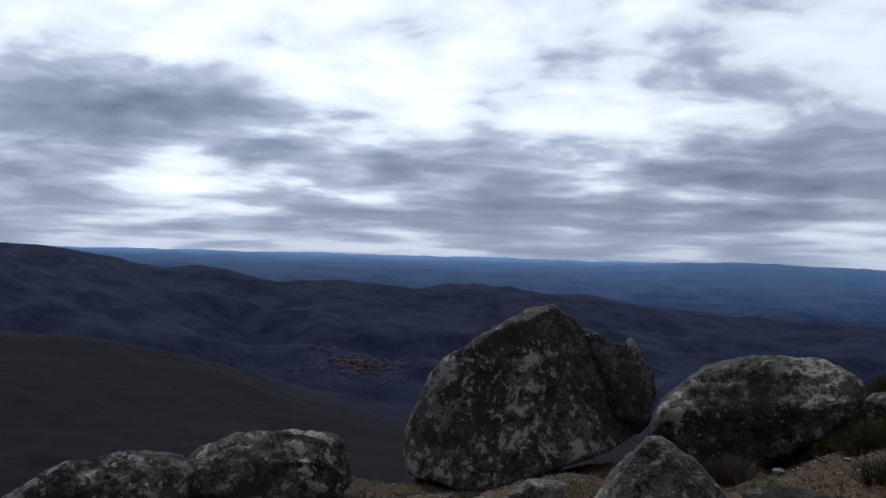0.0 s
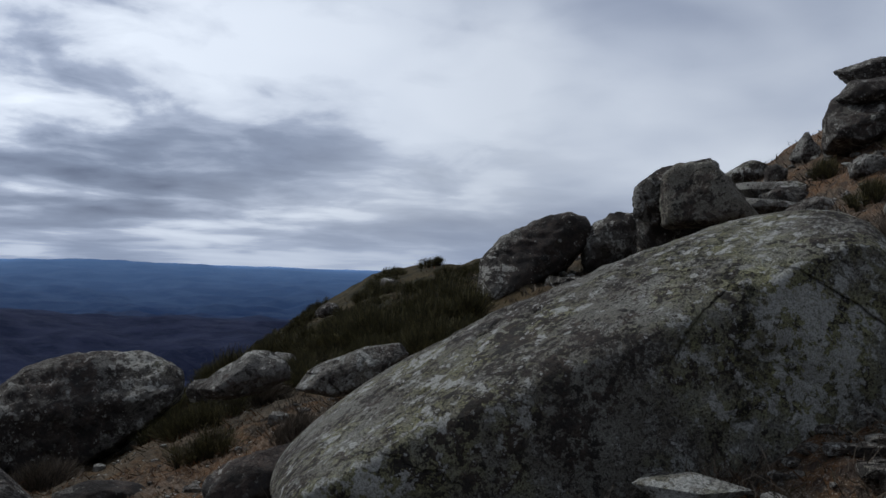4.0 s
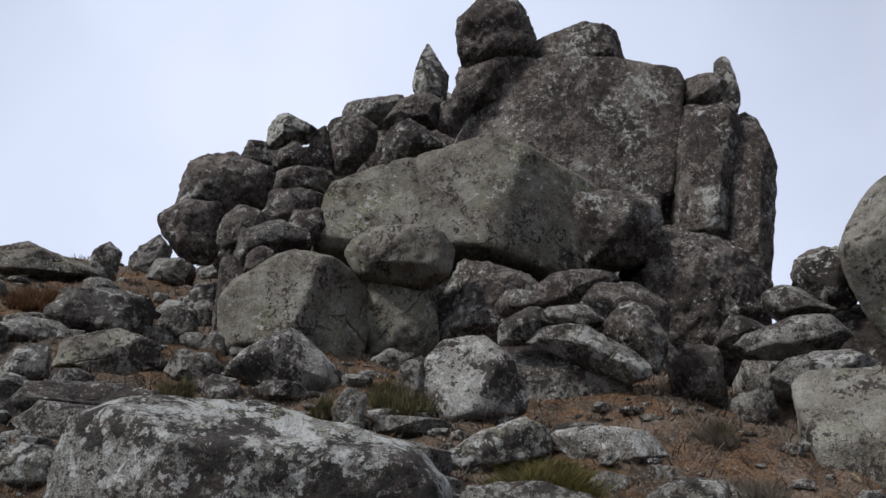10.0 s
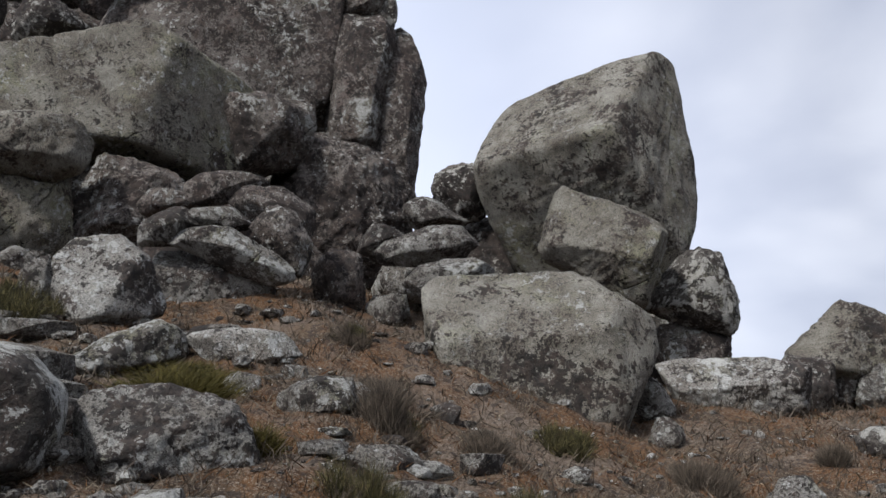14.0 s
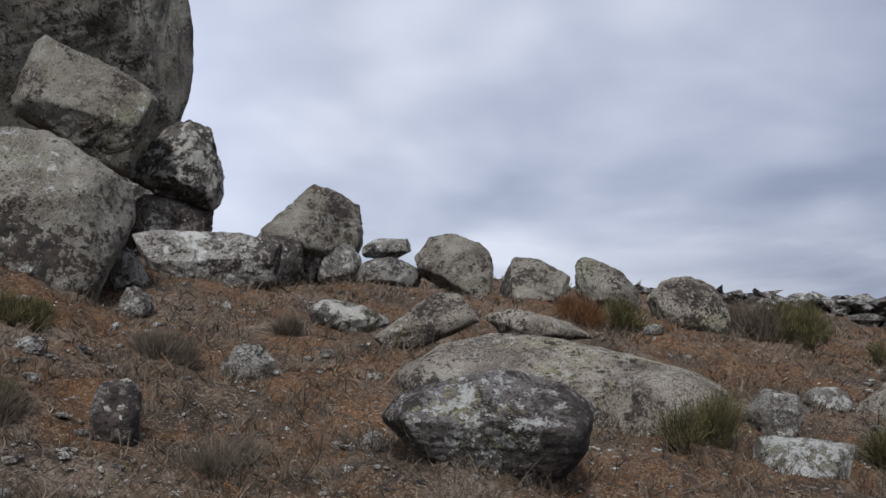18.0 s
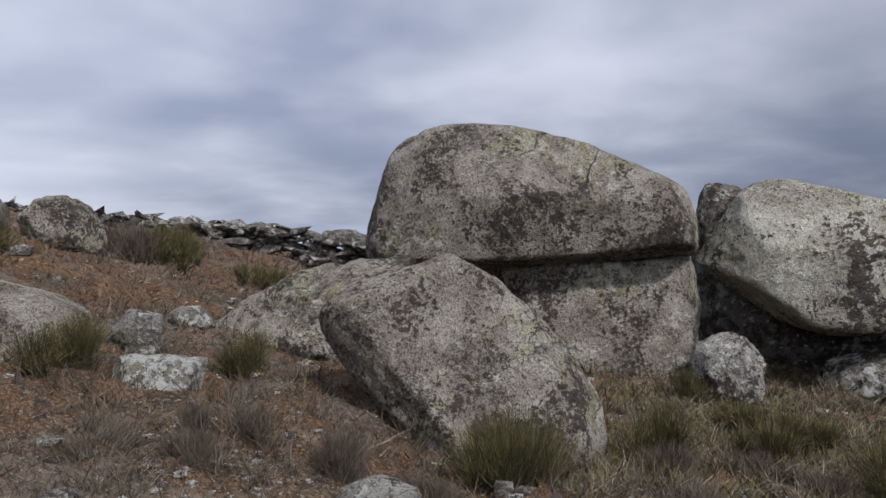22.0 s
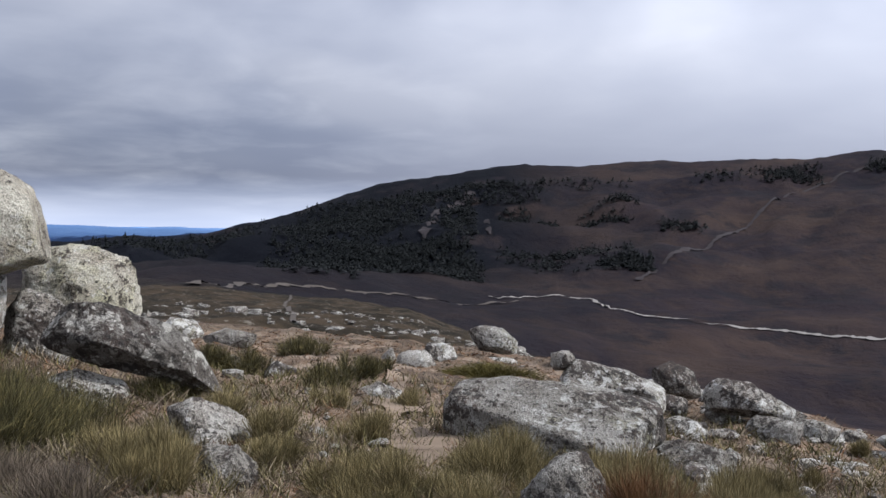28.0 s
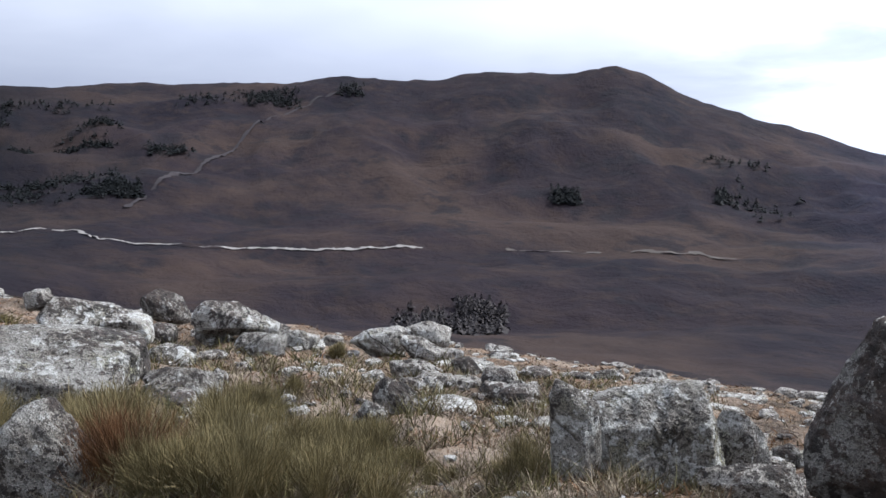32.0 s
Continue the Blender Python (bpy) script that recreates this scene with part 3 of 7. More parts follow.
    ob = mesh_object(name, q, tris, STONE[stone])
    ob.matrix_world = pose(x, y, z0 + h / 2, 0, 0, turn)
    tagged(ob, label or LOOKS[stone], "rock", group)
    return ob



# towards the valley
rock(1.18, 13.64, -1.94, 3.40, 2.20, 2.70, 355, "dark", ((196, 1.13), (262, 1.01), (294, 0.86), (300, 0.84), (23, 0.77), (51, 0.96), (101, 0.92), (130, 0.69), (149, 0.75), (160, 0.81), (178, 0.98)), k=55, rough=0.02, faces=((-0.5, -0.75, 0.42, 0.52), (0.72, -0.6, 0.35, 0.5)))
rock(2.61, 13.85, -1.13, 1.12, 0.84, 1.55, 349, "dark", ((204, 0.5), (258, 0.86), (317, 1.11), (356, 0.99), (36, 0.83), (71, 0.67), (75, 0.7)), k=26)
rock(2.95, 13.99, -0.43, 0.44, 0.33, 0.73, 348, "dark", ((217, 0.56), (291, 0.95), (41, 0.33), (137, 1.01)), k=26)
rock(-1.65, 9.14, -1.37, 1.66, 1.16, 1.13, 11, "dark", ((182, 0.98), (267, 0.96), (4, 0.93), (31, 1.04), (72, 1.04), (98, 0.95), (116, 0.94)))
rock(-3.03, 8.51, -1.37, 1.90, 0.95, 1.00, 21, "dark", ((181, 1), (193, 1.04), (270, 1), (335, 1.18), (5, 0.94), (47, 1.14), (97, 0.91), (127, 0.81), (141, 0.83)))
rock(2.03, 8.36, -0.79, 1.40, 0.82, 0.75, 346, "dark", ((261, 0.99), (280, 0.98), (28, 0.5), (36, 0.5), (80, 0.94), (154, 0.67), (162, 0.69)), k=26, faces=((-0.45, -0.75, 0.45, 0.6), (0.6, -0.7, 0.4, 0.64)))
rock(4.73, 14.02, -1.62, 3.00, 1.90, 1.72, 341, "dark", ((197, 1.1), (238, 1.15), (268, 1.0), (294, 0.86), (318, 0.76), (332, 0.78), (4, 1.01), (48, 1.19), (107, 0.76), (143, 0.79), (172, 0.92)), k=22, faces=((-0.1, -0.7, 0.7, 0.64), (0.1, -1, -0.05, 0.72)))
rock(7.09, 13.36, -0.95, 1.51, 1.13, 0.99, 332, "dark", ((183, 1), (281, 0.81), (337, 0.82), (27, 1.01), (80, 1.01), (130, 0.69), (137, 0.7)))
rock(5.41, 7.90, 0.20, 1.12, 0.62, 0.56, 325, "mixed", ((246, 1.04), (302, 0.69), (332, 0.62), (22, 1.14), (106, 0.74), (132, 0.47), (160, 0.7)), k=24, faces=((-0.2, -0.7, 0.7, 0.62), (0.2, -0.95, 0, 0.72)))
rock(3.46, 6.07, -0.22, 0.88, 0.56, 0.51, 329, "dark", ((188, 1.02), (283, 0.78), (1, 0.99), (14, 1.02), (104, 0.78), (124, 0.68), (150, 0.76)), k=24)
rock(8.15, 16.30, -1.25, 1.35, 0.77, 0.48, 333, "dark", ((186, 0.94), (270, 1), (352, 0.97), (49, 0.81), (74, 0.81), (139, 1.06)))
rock(9.11, 15.79, -0.84, 0.70, 0.53, 0.58, 330, "mixed", ((191, 1.01), (270, 1), (346, 1.05), (14, 0.89), (84, 0.96), (149, 0.77)))
rock(3.31, 8.97, -0.87, 0.84, 0.46, 0.29, 339, "dark", ((187, 0.96), (270, 1), (353, 0.96), (21, 1.04), (91, 0.99), (133, 0.85)))
rock(1.07, 10.14, -1.19, 0.62, 0.46, 0.32, 354, "mixed", ((191, 1.02), (270, 1), (346, 1.05), (1, 0.99), (82, 0.96), (147, 0.74)))
rock(20.27, 27.95, 0.02, 1.66, 1.25, 0.89, 324, "dark", ((181, 1.01), (281, 0.79), (1, 0.99), (70, 1.02), (126, 0.68), (154, 0.67)))
rock(24.44, 29.74, 0.63, 1.36, 0.98, 0.61, 320, "dark", ((181, 1), (275, 0.91), (5, 0.93), (71, 0.94), (136, 0.71)))
rock(16.40, 25.67, -0.41, 0.79, 0.60, 0.53, 327, "dark", ((181, 1), (274, 0.93), (1, 0.98), (77, 0.98), (136, 0.68)))

# beside the standing place
rock(5.13, 4.27, -0.25, 4.83, 2.60, 2.22, 310, "slab", ((187, 1.07), (238, 1.19), (272, 0.98), (275, 0.97), (351, 1.08), (6, 0.93), (10, 0.9), (14, 0.9), (19, 0.92), (42, 1.09), (89, 1.01), (121, 0.63), (134, 0.51), (137, 0.51), (147, 0.56), (155, 0.64)), k=7, rough=0.02, faces=((-0.42, -0.45, 0.78, 0.64), (0.5, -0.85, 0.05, 0.78)))
rock(6.22, 2.20, 0.46, 1.35, 1.08, 1.30, 289, "mixed", ((186, 0.91), (240, 0.94), (296, 0.83), (318, 0.74), (349, 0.95), (31, 0.96), (56, 0.94), (77, 0.92), (100, 1.02), (106, 1.07)))
rock(6.21, -0.78, 1.19, 2.43, 1.48, 1.24, 262, "near", ((180, 1.0), (196, 1.03), (212, 1.09), (237, 1.13), (279, 0.9), (292, 0.89), (296, 0.9), (350, 1.0), (2, 1.0), (30, 1.01), (62, 0.94), (72, 0.94), (101, 0.99), (105, 1.0), (137, 1.12), (172, 1.03)), k=22, rough=0.02, faces=((0.05, -0.5, 0.86, 0.74), (0.1, -1, 0.0, 0.74), (-0.75, -0.65, 0.05, 0.82)))
rock(12.67, 12.61, 0.70, 2.20, 1.65, 1.87, 315, "dark", ((244, 1.16), (304, 0.51), (328, 0.59), (16, 1.09), (67, 1.15), (102, 0.86), (126, 0.67), (137, 0.68), (175, 0.92)), k=26, faces=((-0.3, -0.75, 0.6, 0.62), (0.6, -0.75, 0, 0.7)))
rock(13.71, 11.62, 1.41, 1.07, 0.80, 1.23, 310, "dark", ((188, 0.97), (270, 1), (342, 1.11), (2, 0.98), (81, 0.99), (123, 0.84), (137, 0.83)))
rock(12.25, 8.45, 2.22, 1.49, 1.11, 1.05, 304, "green", ((181, 0.99), (270, 1.0), (291, 1.0), (31, 0.5), (96, 1.0), (145, 1.14)), k=28, faces=((-0.2, -0.95, 0.25, 0.66), (0.8, -0.5, 0.3, 0.66)))
rock(12.86, 9.52, 1.84, 1.46, 1.10, 1.59, 306, "dark", ((189, 0.99), (270, 1), (347, 1.04), (2, 0.99), (69, 1.13), (104, 0.83), (119, 0.81), (174, 0.99)))
rock(17.51, 10.47, 3.30, 0.48, 0.36, 0.53, 301, "dark", ((182, 0.98), (189, 0.99), (270, 1), (354, 0.94), (66, 0.91), (109, 0.95)))
rock(19.49, 11.05, 4.01, 0.50, 0.38, 0.48, 299, "dark", ((201, 1.03), (271, 0.99), (2, 0.97), (67, 0.93), (141, 0.62)))

# the slope below the skyline
rock(22.54, 7.13, 5.29, 5.75, 2.30, 1.99, 287, "tower", ((276, 0.88), (9, 0.87), (84, 0.98), (140, 0.77), (174, 0.88)))
rock(23.47, 2.63, 6.04, 5.88, 2.35, 1.42, 276, "tower", ((263, 0.88), (0, 1), (94, 0.93), (113, 0.7), (164, 0.74)))
rock(19.25, 9.52, 5.56, 1.20, 0.90, 0.60, 296, "dark", ((207, 0.82), (277, 0.94), (322, 0.93), (358, 0.97), (81, 1.02), (124, 0.71), (126, 0.72)), k=16)
rock(17.51, 8.05, 3.92, 2.57, 1.45, 1.32, 295, "dark", ((182, 1.0), (269, 1.01), (316, 0.39), (21, 1.11), (91, 0.98), (113, 1.02), (168, 0.98)), k=26, faces=((-0.3, -0.7, 0.6, 0.64), (0.3, -0.95, 0, 0.74)))
rock(19.78, 8.41, 5.02, 1.28, 0.96, 1.21, 293, "dark", ((188, 0.97), (270, 1), (353, 0.95), (12, 1.06), (105, 0.74), (134, 0.8)))
rock(20.28, 8.42, 5.30, 0.92, 0.69, 1.45, 293, "dark", ((186, 0.94), (270, 1), (352, 0.98), (5, 1), (95, 0.92), (120, 0.93)))
rock(20.77, 7.37, 5.59, 1.90, 1.42, 1.72, 289, "tower", ((191, 1.02), (270, 1), (354, 0.94), (12, 1.07), (76, 1.05), (115, 0.76), (164, 0.91)))
rock(22.29, 7.18, 7.39, 0.60, 0.45, 0.49, 288, "dark", ((182, 0.99), (272, 0.97), (2, 0.96), (68, 0.91), (129, 0.81)))
rock(21.77, 5.82, 6.45, 1.89, 1.41, 1.72, 285, "tower", ((189, 0.98), (270, 1), (345, 1.07), (20, 0.81), (47, 0.67), (61, 0.72), (112, 1.05), (163, 0.98)))
rock(20.22, 5.90, 5.65, 2.43, 1.63, 1.02, 286, "mixed", ((204, 0.96), (289, 0.74), (347, 0.86), (44, 1.08), (82, 0.98), (94, 1.01), (173, 0.98)))
rock(18.72, 6.90, 4.75, 0.92, 0.69, 1.11, 290, "tower", ((189, 0.99), (270, 1), (354, 0.94), (50, 1.04), (96, 0.95), (166, 0.97)))
rock(17.83, 6.40, 4.40, 0.82, 0.62, 0.77, 290, "tower", ((190, 1), (270, 1), (352, 0.97), (22, 0.99), (95, 0.94), (166, 0.95)))
rock(18.08, 5.68, 4.86, 0.99, 0.74, 0.56, 287, "tower", ((231, 1.1), (289, 0.78), (15, 0.84), (89, 0.99), (165, 0.81)))
rock(18.14, 3.78, 4.86, 1.91, 1.43, 1.07, 281, "green", ((206, 1.06), (284, 0.81), (303, 0.81), (4, 0.97), (55, 1.05), (99, 0.92), (163, 0.84)))
rock(20.37, 2.60, 6.17, 2.69, 1.62, 1.01, 277, "green", ((183, 1.02), (258, 1.05), (292, 0.8), (15, 0.84), (52, 0.64), (75, 0.84), (129, 1.07), (175, 0.96)))
rock(20.96, 4.45, 6.41, 0.81, 0.61, 0.69, 282, "dark", ((190, 1), (270, 1), (348, 1.03), (7, 0.97), (86, 0.98), (144, 0.78)))
rock(21.34, 1.50, 6.65, 0.64, 0.48, 1.09, 274, "mixed", ((192, 1.03), (270, 1), (349, 1.01), (3, 0.99), (59, 0.97), (120, 0.75), (155, 0.81)))
rock(18.42, 1.30, 5.21, 1.55, 1.14, 0.71, 274, "dark", ((204, 1), (257, 0.96), (301, 0.89), (15, 0.86), (73, 0.96), (107, 0.94), (169, 0.94)))
rock(14.75, 3.06, 3.58, 1.63, 0.98, 0.89, 282, "mixed", ((207, 1.14), (277, 0.91), (1, 0.98), (76, 1.04), (104, 0.9), (171, 0.91)), k=26)
rock(16.30, 2.02, 4.34, 0.98, 0.73, 0.55, 277, "mixed", ((185, 0.96), (281, 0.81), (5, 0.94), (73, 0.97), (118, 0.87)))
rock(13.72, 0.64, 3.47, 1.45, 0.86, 0.79, 272, "green", ((254, 0.94), (287, 0.98), (5, 0.93), (64, 0.92), (124, 0.81), (175, 0.94)), k=26, faces=((-0.3, -0.7, 0.6, 0.62), (0.5, -0.85, 0, 0.72)))
rock(10.42, 0.62, 2.38, 1.44, 0.71, 0.64, 273, "dark", ((196, 0.94), (258, 0.98), (333, 0.46), (86, 1.01), (101, 0.94), (162, 0.97)), k=26, faces=((0, -0.6, 0.8, 0.66), (0.1, -0.95, -0.25, 0.74)))
rock(9.89, 1.86, 2.23, 1.17, 0.64, 0.59, 280, "dark", ((226, 1.05), (283, 0.87), (336, 0.95), (12, 0.96), (82, 1.0), (125, 0.77), (156, 0.71)), k=26, faces=((-0.3, -0.7, 0.6, 0.62), (0.5, -0.85, 0, 0.72)))
rock(8.79, 0.96, 1.77, 0.93, 0.50, 0.45, 276, "mixed", ((210, 1.07), (283, 0.82), (357, 0.95), (66, 1.15), (116, 0.65), (154, 0.72)), k=24)
rock(14.91, 6.52, 3.19, 0.89, 0.59, 0.54, 294, "mixed", ((239, 0.79), (317, 0.79), (14, 0.95), (93, 0.96), (154, 0.76)))
rock(13.90, 5.55, 2.87, 0.85, 0.50, 0.46, 292, "mixed", ((195, 0.99), (282, 0.83), (351, 0.84), (87, 0.99), (144, 0.74)))
rock(15.58, 5.51, 3.50, 0.81, 0.61, 0.47, 289, "mixed", ((189, 0.98), (270, 1), (355, 0.92), (84, 0.97), (142, 0.82)))
rock(14.70, 4.20, 3.57, 0.65, 0.49, 0.60, 286, "mixed", ((191, 1.02), (270, 1), (345, 1.08), (2, 0.98), (92, 0.97), (155, 0.83)))
rock(6.01, 0.61, 1.13, 0.45, 0.33, 0.36, 275, "mixed", ((193, 1.03), (273, 0.96), (1, 0.98), (45, 0.91), (105, 0.89), (164, 0.9)), k=24)
rock(5.47, 0.99, 1.01, 0.46, 0.34, 0.38, 280, "mixed", ((197, 0.87), (283, 0.84), (7, 0.91), (70, 1.03), (100, 0.94), (148, 1.02)), k=24)
rock(4.93, 1.13, 0.85, 0.35, 0.26, 0.30, 283, "mixed", ((196, 0.86), (278, 0.9), (21, 0.67), (64, 0.81), (129, 0.91)))
rock(4.83, 0.23, 0.90, 0.57, 0.30, 0.27, 271, "dark", ((186, 1.0), (283, 0.77), (351, 0.92), (31, 1.07), (102, 0.85), (146, 0.82)))
rock(15.07, 8.83, 2.62, 0.88, 0.66, 0.49, 301, "mixed", ((188, 0.96), (270, 1), (344, 1.08), (2, 0.98), (72, 0.94), (130, 0.8)))
rock(13.57, 7.53, 2.36, 0.91, 0.67, 0.42, 299, "mixed", ((193, 1.04), (270, 1), (350, 1), (2, 1), (84, 1), (142, 0.6)))
rock(14.55, 7.15, 3.12, 0.60, 0.45, 0.40, 296, "mixed", ((188, 0.97), (270, 1), (355, 0.93), (76, 0.92), (136, 0.83)))
rock(18.72, 10.49, 3.87, 0.74, 0.55, 0.75, 299, "mixed", ((201, 1.15), (270, 1), (344, 1.09), (33, 0.59), (38, 0.6), (148, 0.54)))
rock(9.79, 2.99, 1.98, 0.37, 0.28, 0.23, 287, "mixed", ((186, 0.94), (270, 1), (354, 0.94), (66, 0.91), (118, 0.89)))
rock(18.34, 11.57, 3.48, 1.08, 0.81, 0.58, 302, "mixed", ((189, 0.98), (270, 1), (346, 1.06), (2, 0.99), (79, 0.97), (135, 0.74)))
rock(11.34, 2.77, 2.58, 0.69, 0.49, 0.31, 283, "mixed", ((187, 0.96), (270, 1), (354, 0.93), (70, 0.94), (128, 0.79)))
rock(15.35, -0.82, 4.23, 0.47, 0.35, 0.51, 267, "mixed", ((191, 1.01), (270, 1), (343, 1.1), (3, 0.98), (83, 0.96), (148, 0.75)))
rock(15.74, 1.01, 4.38, 1.67, 1.25, 0.93, 273, "dark", ((188, 0.97), (270, 1), (353, 0.96), (356, 0.95), (65, 1.03), (103, 0.91), (161, 0.99)))
rock(12.80, 1.56, 3.16, 0.60, 0.45, 0.60, 277, "dark", ((190, 1), (270, 1), (351, 0.98), (20, 0.96), (106, 0.78), (154, 0.86)))
rock(15.24, 1.96, 4.08, 1.26, 0.79, 0.49, 277, "mixed", ((191, 1.01), (270, 1), (351, 0.98), (10, 0.99), (93, 0.96), (141, 0.68)))
rock(12.89, 2.90, 3.14, 0.84, 0.63, 0.65, 283, "mixed", ((197, 1.09), (270, 1), (352, 0.97), (28, 0.96), (102, 0.86), (170, 0.9)))
rock(14.71, 2.47, 3.72, 0.75, 0.56, 0.67, 280, "mixed", ((193, 1.05), (270, 1), (345, 1.08), (16, 0.84), (76, 0.83), (163, 0.86)))
rock(15.05, 5.16, 3.36, 1.03, 0.77, 0.59, 289, "mixed", ((199, 1.12), (270, 1), (353, 0.95), (32, 1.02), (104, 0.83), (159, 0.75)))
rock(4.82, -0.22, 1.02, 0.33, 0.25, 0.28, 266, "mixed", ((195, 0.94), (281, 0.85), (4, 0.95), (60, 0.92), (107, 0.93), (149, 0.91)), k=24)
rock(22.95, 0.66, 7.40, 0.85, 0.64, 1.03, 272, "mixed", ((215, 1.26), (270, 1), (352, 0.97), (26, 0.98), (110, 0.73), (159, 0.75), (168, 0.81)))
rock(21.95, 0.04, 6.99, 1.03, 0.77, 0.76, 270, "mixed", ((202, 1.16), (270, 1), (347, 1.04), (19, 0.85), (101, 0.88), (171, 0.89)))
rock(18.12, -0.61, 5.49, 0.78, 0.59, 0.74, 268, "tower", ((193, 1.05), (270, 1), (348, 1.03), (9, 0.95), (106, 0.74), (151, 0.72)))
rock(23.03, -0.78, 7.52, 0.62, 0.47, 0.56, 268, "pale", ((190, 1), (270, 1), (347, 1.04), (9, 0.94), (86, 0.98), (149, 0.81)))
rock(18.25, -0.08, 5.40, 0.58, 0.43, 0.45, 270, "mixed", ((189, 0.98), (270, 1), (346, 1.06), (11, 0.91), (86, 0.96), (150, 0.88)))

rock(17.26, 8.28, 4.73, 1.52, 1.20, 0.57, 296, "dark", ((222, 0.95), (304, 0.62), (24, 0.88), (67, 1.0), (108, 0.89), (161, 0.85)))

# the heart of the tor
rock(22.47, -5.48, 8.45, 4.57, 2.28, 5.31, 257, "tower", ((277, 0.88), (8, 0.88), (111, 0.67), (116, 0.65), (164, 0.69)))
rock(20.44, -2.24, 6.51, 4.33, 1.73, 4.08, 265, "tower", ((183, 0.99), (209, 1.22), (270, 1), (341, 1.12), (10, 0.9), (100, 0.86), (130, 0.73)))
rock(17.86, -10.27, 5.41, 5.08, 2.03, 3.74, 240, "tower", ((186, 0.96), (272, 0.97), (357, 0.99), (31, 0.98), (81, 0.93), (136, 0.97)))
rock(16.55, -6.50, 4.62, 6.32, 1.90, 2.39, 249, "tower", ((180, 1), (271, 0.99), (357, 1.01), (19, 0.87), (93, 0.97)))
rock(14.47, -13.12, 3.96, 3.25, 1.62, 2.81, 228, "dark", ((199, 1.12), (270, 1), (341, 1.12), (13, 0.86), (68, 0.84), (121, 0.98), (173, 0.93)))
rock(11.31, -14.55, 2.70, 2.47, 0.99, 2.17, 217, "dark", ((193, 1.04), (270, 1), (349, 1.01), (356, 0.97), (45, 0.96), (104, 0.88), (163, 0.87)))

# the tor
# added filler block, in dark stone to stand for the shaded gaps between columns
rock(21.47, -13.00, 10.25, 1.54, 1.16, 5.01, 239, "dark", ((190, 0.86), (271, 0.99), (356, 0.99), (20, 0.97), (89, 0.99), (114, 1.1)), k=18)
rock(19.78, -9.09, 8.24, 5.78, 3.47, 5.74, 246, "tower", ((185, 1.02), (274, 0.94), (303, 1.02), (352, 0.98), (2, 1), (29, 1.17), (76, 1.07), (91, 0.99), (126, 1.11), (160, 1.05), (179, 1)), k=34, rough=0.015, faces=((0.05,-1,0.12,0.8),(-0.5,-0.8,0.3,0.86)))
rock(20.03, -9.04, 12.92, 3.32, 2.65, 2.22, 246, "tower", ((188, 1.07), (268, 1), (290, 0.91), (3, 0.96), (18, 0.95), (75, 1.04), (118, 0.74), (132, 0.66), (158, 0.73)), k=20)
rock(19.87, -6.95, 13.17, 2.17, 1.63, 2.38, 251, "tower", ((214, 1.3), (274, 0.93), (300, 0.8), (350, 0.97), (35, 0.89), (78, 0.92), (136, 0.89), (159, 0.84), (173, 0.89)))
rock(19.98, -6.86, 12.01, 1.92, 1.44, 1.87, 251, "tower", ((288, 0.64), (337, 0.53), (104, 0.73), (116, 0.72), (179, 0.97)), k=18)
rock(19.75, -5.26, 11.89, 0.91, 0.68, 1.72, 255, "dark", ((244, 1.22), (275, 0.93), (357, 1), (51, 0.62), (149, 0.74), (167, 0.78)), k=16)
rock(17.57, -11.74, 11.99, 1.42, 1.42, 1.12, 236, "tower", ((253, 0.75), (259, 0.79), (357, 1), (18, 0.93), (79, 0.98), (109, 0.95), (178, 0.98)), k=18)
rock(17.08, -11.89, 11.85, 0.61, 0.43, 1.57, 235, "dark", ((232, 0.92), (274, 0.98), (19, 0.64), (40, 0.56), (73, 0.8), (106, 1.11), (178, 0.99)), k=14)
rock(17.54, -11.50, 8.48, 1.57, 1.88, 3.95, 237, "tower", ((188, 1.1), (270, 1), (345, 0.77), (346, 0.77), (79, 1.04), (94, 0.98), (152, 0.89), (170, 0.85)), k=22)
rock(17.10, -12.39, 7.32, 1.41, 1.41, 4.73, 234, "tower", ((209, 1.25), (272, 0.96), (335, 0.76), (14, 1.06), (63, 0.97), (80, 0.94), (131, 0.93), (167, 0.8)), k=22)
rock(15.91, -10.05, 4.93, 2.97, 2.22, 3.30, 237, "tower", ((188, 0.93), (228, 0.96), (278, 0.94), (336, 1), (10, 0.95), (38, 0.9), (66, 0.87), (80, 0.92), (120, 1.07), (153, 1.06)), k=18, rough=0.04)
rock(16.90, -5.49, 6.59, 6.19, 3.41, 3.14, 252, "green", ((251, 1.15), (267, 0.96), (269, 0.98), (355, 1.01), (9, 0.95), (32, 0.92), (45, 0.9), (94, 0.98), (129, 0.76), (131, 0.75), (165, 0.9), (177, 0.95)), k=26, rough=0.015, crack=((200,0.72),(190,0.48),(188,0.3)), faces=((-0.22,-0.95,0.2,0.72),(0.75,-0.65,0.0,0.70)))
rock(16.29, -8.29, 6.94, 2.26, 2.71, 1.90, 243, "tower", ((194, 0.74), (296, 0.67), (322, 0.75), (11, 0.99), (61, 0.96), (67, 0.94), (92, 1)))
rock(16.98, -9.49, 8.32, 1.01, 0.76, 0.96, 241, "tower", ((187, 0.94), (255, 0.93), (309, 0.86), (12, 0.91), (82, 0.94), (133, 0.99)))
rock(18.51, -0.78, 7.66, 1.93, 1.45, 1.49, 268, "tower", ((206, 1.18), (274, 0.94), (303, 0.89), (2, 0.98), (57, 1.04), (91, 0.99), (133, 0.96), (174, 0.93)), k=16, rough=0.04)
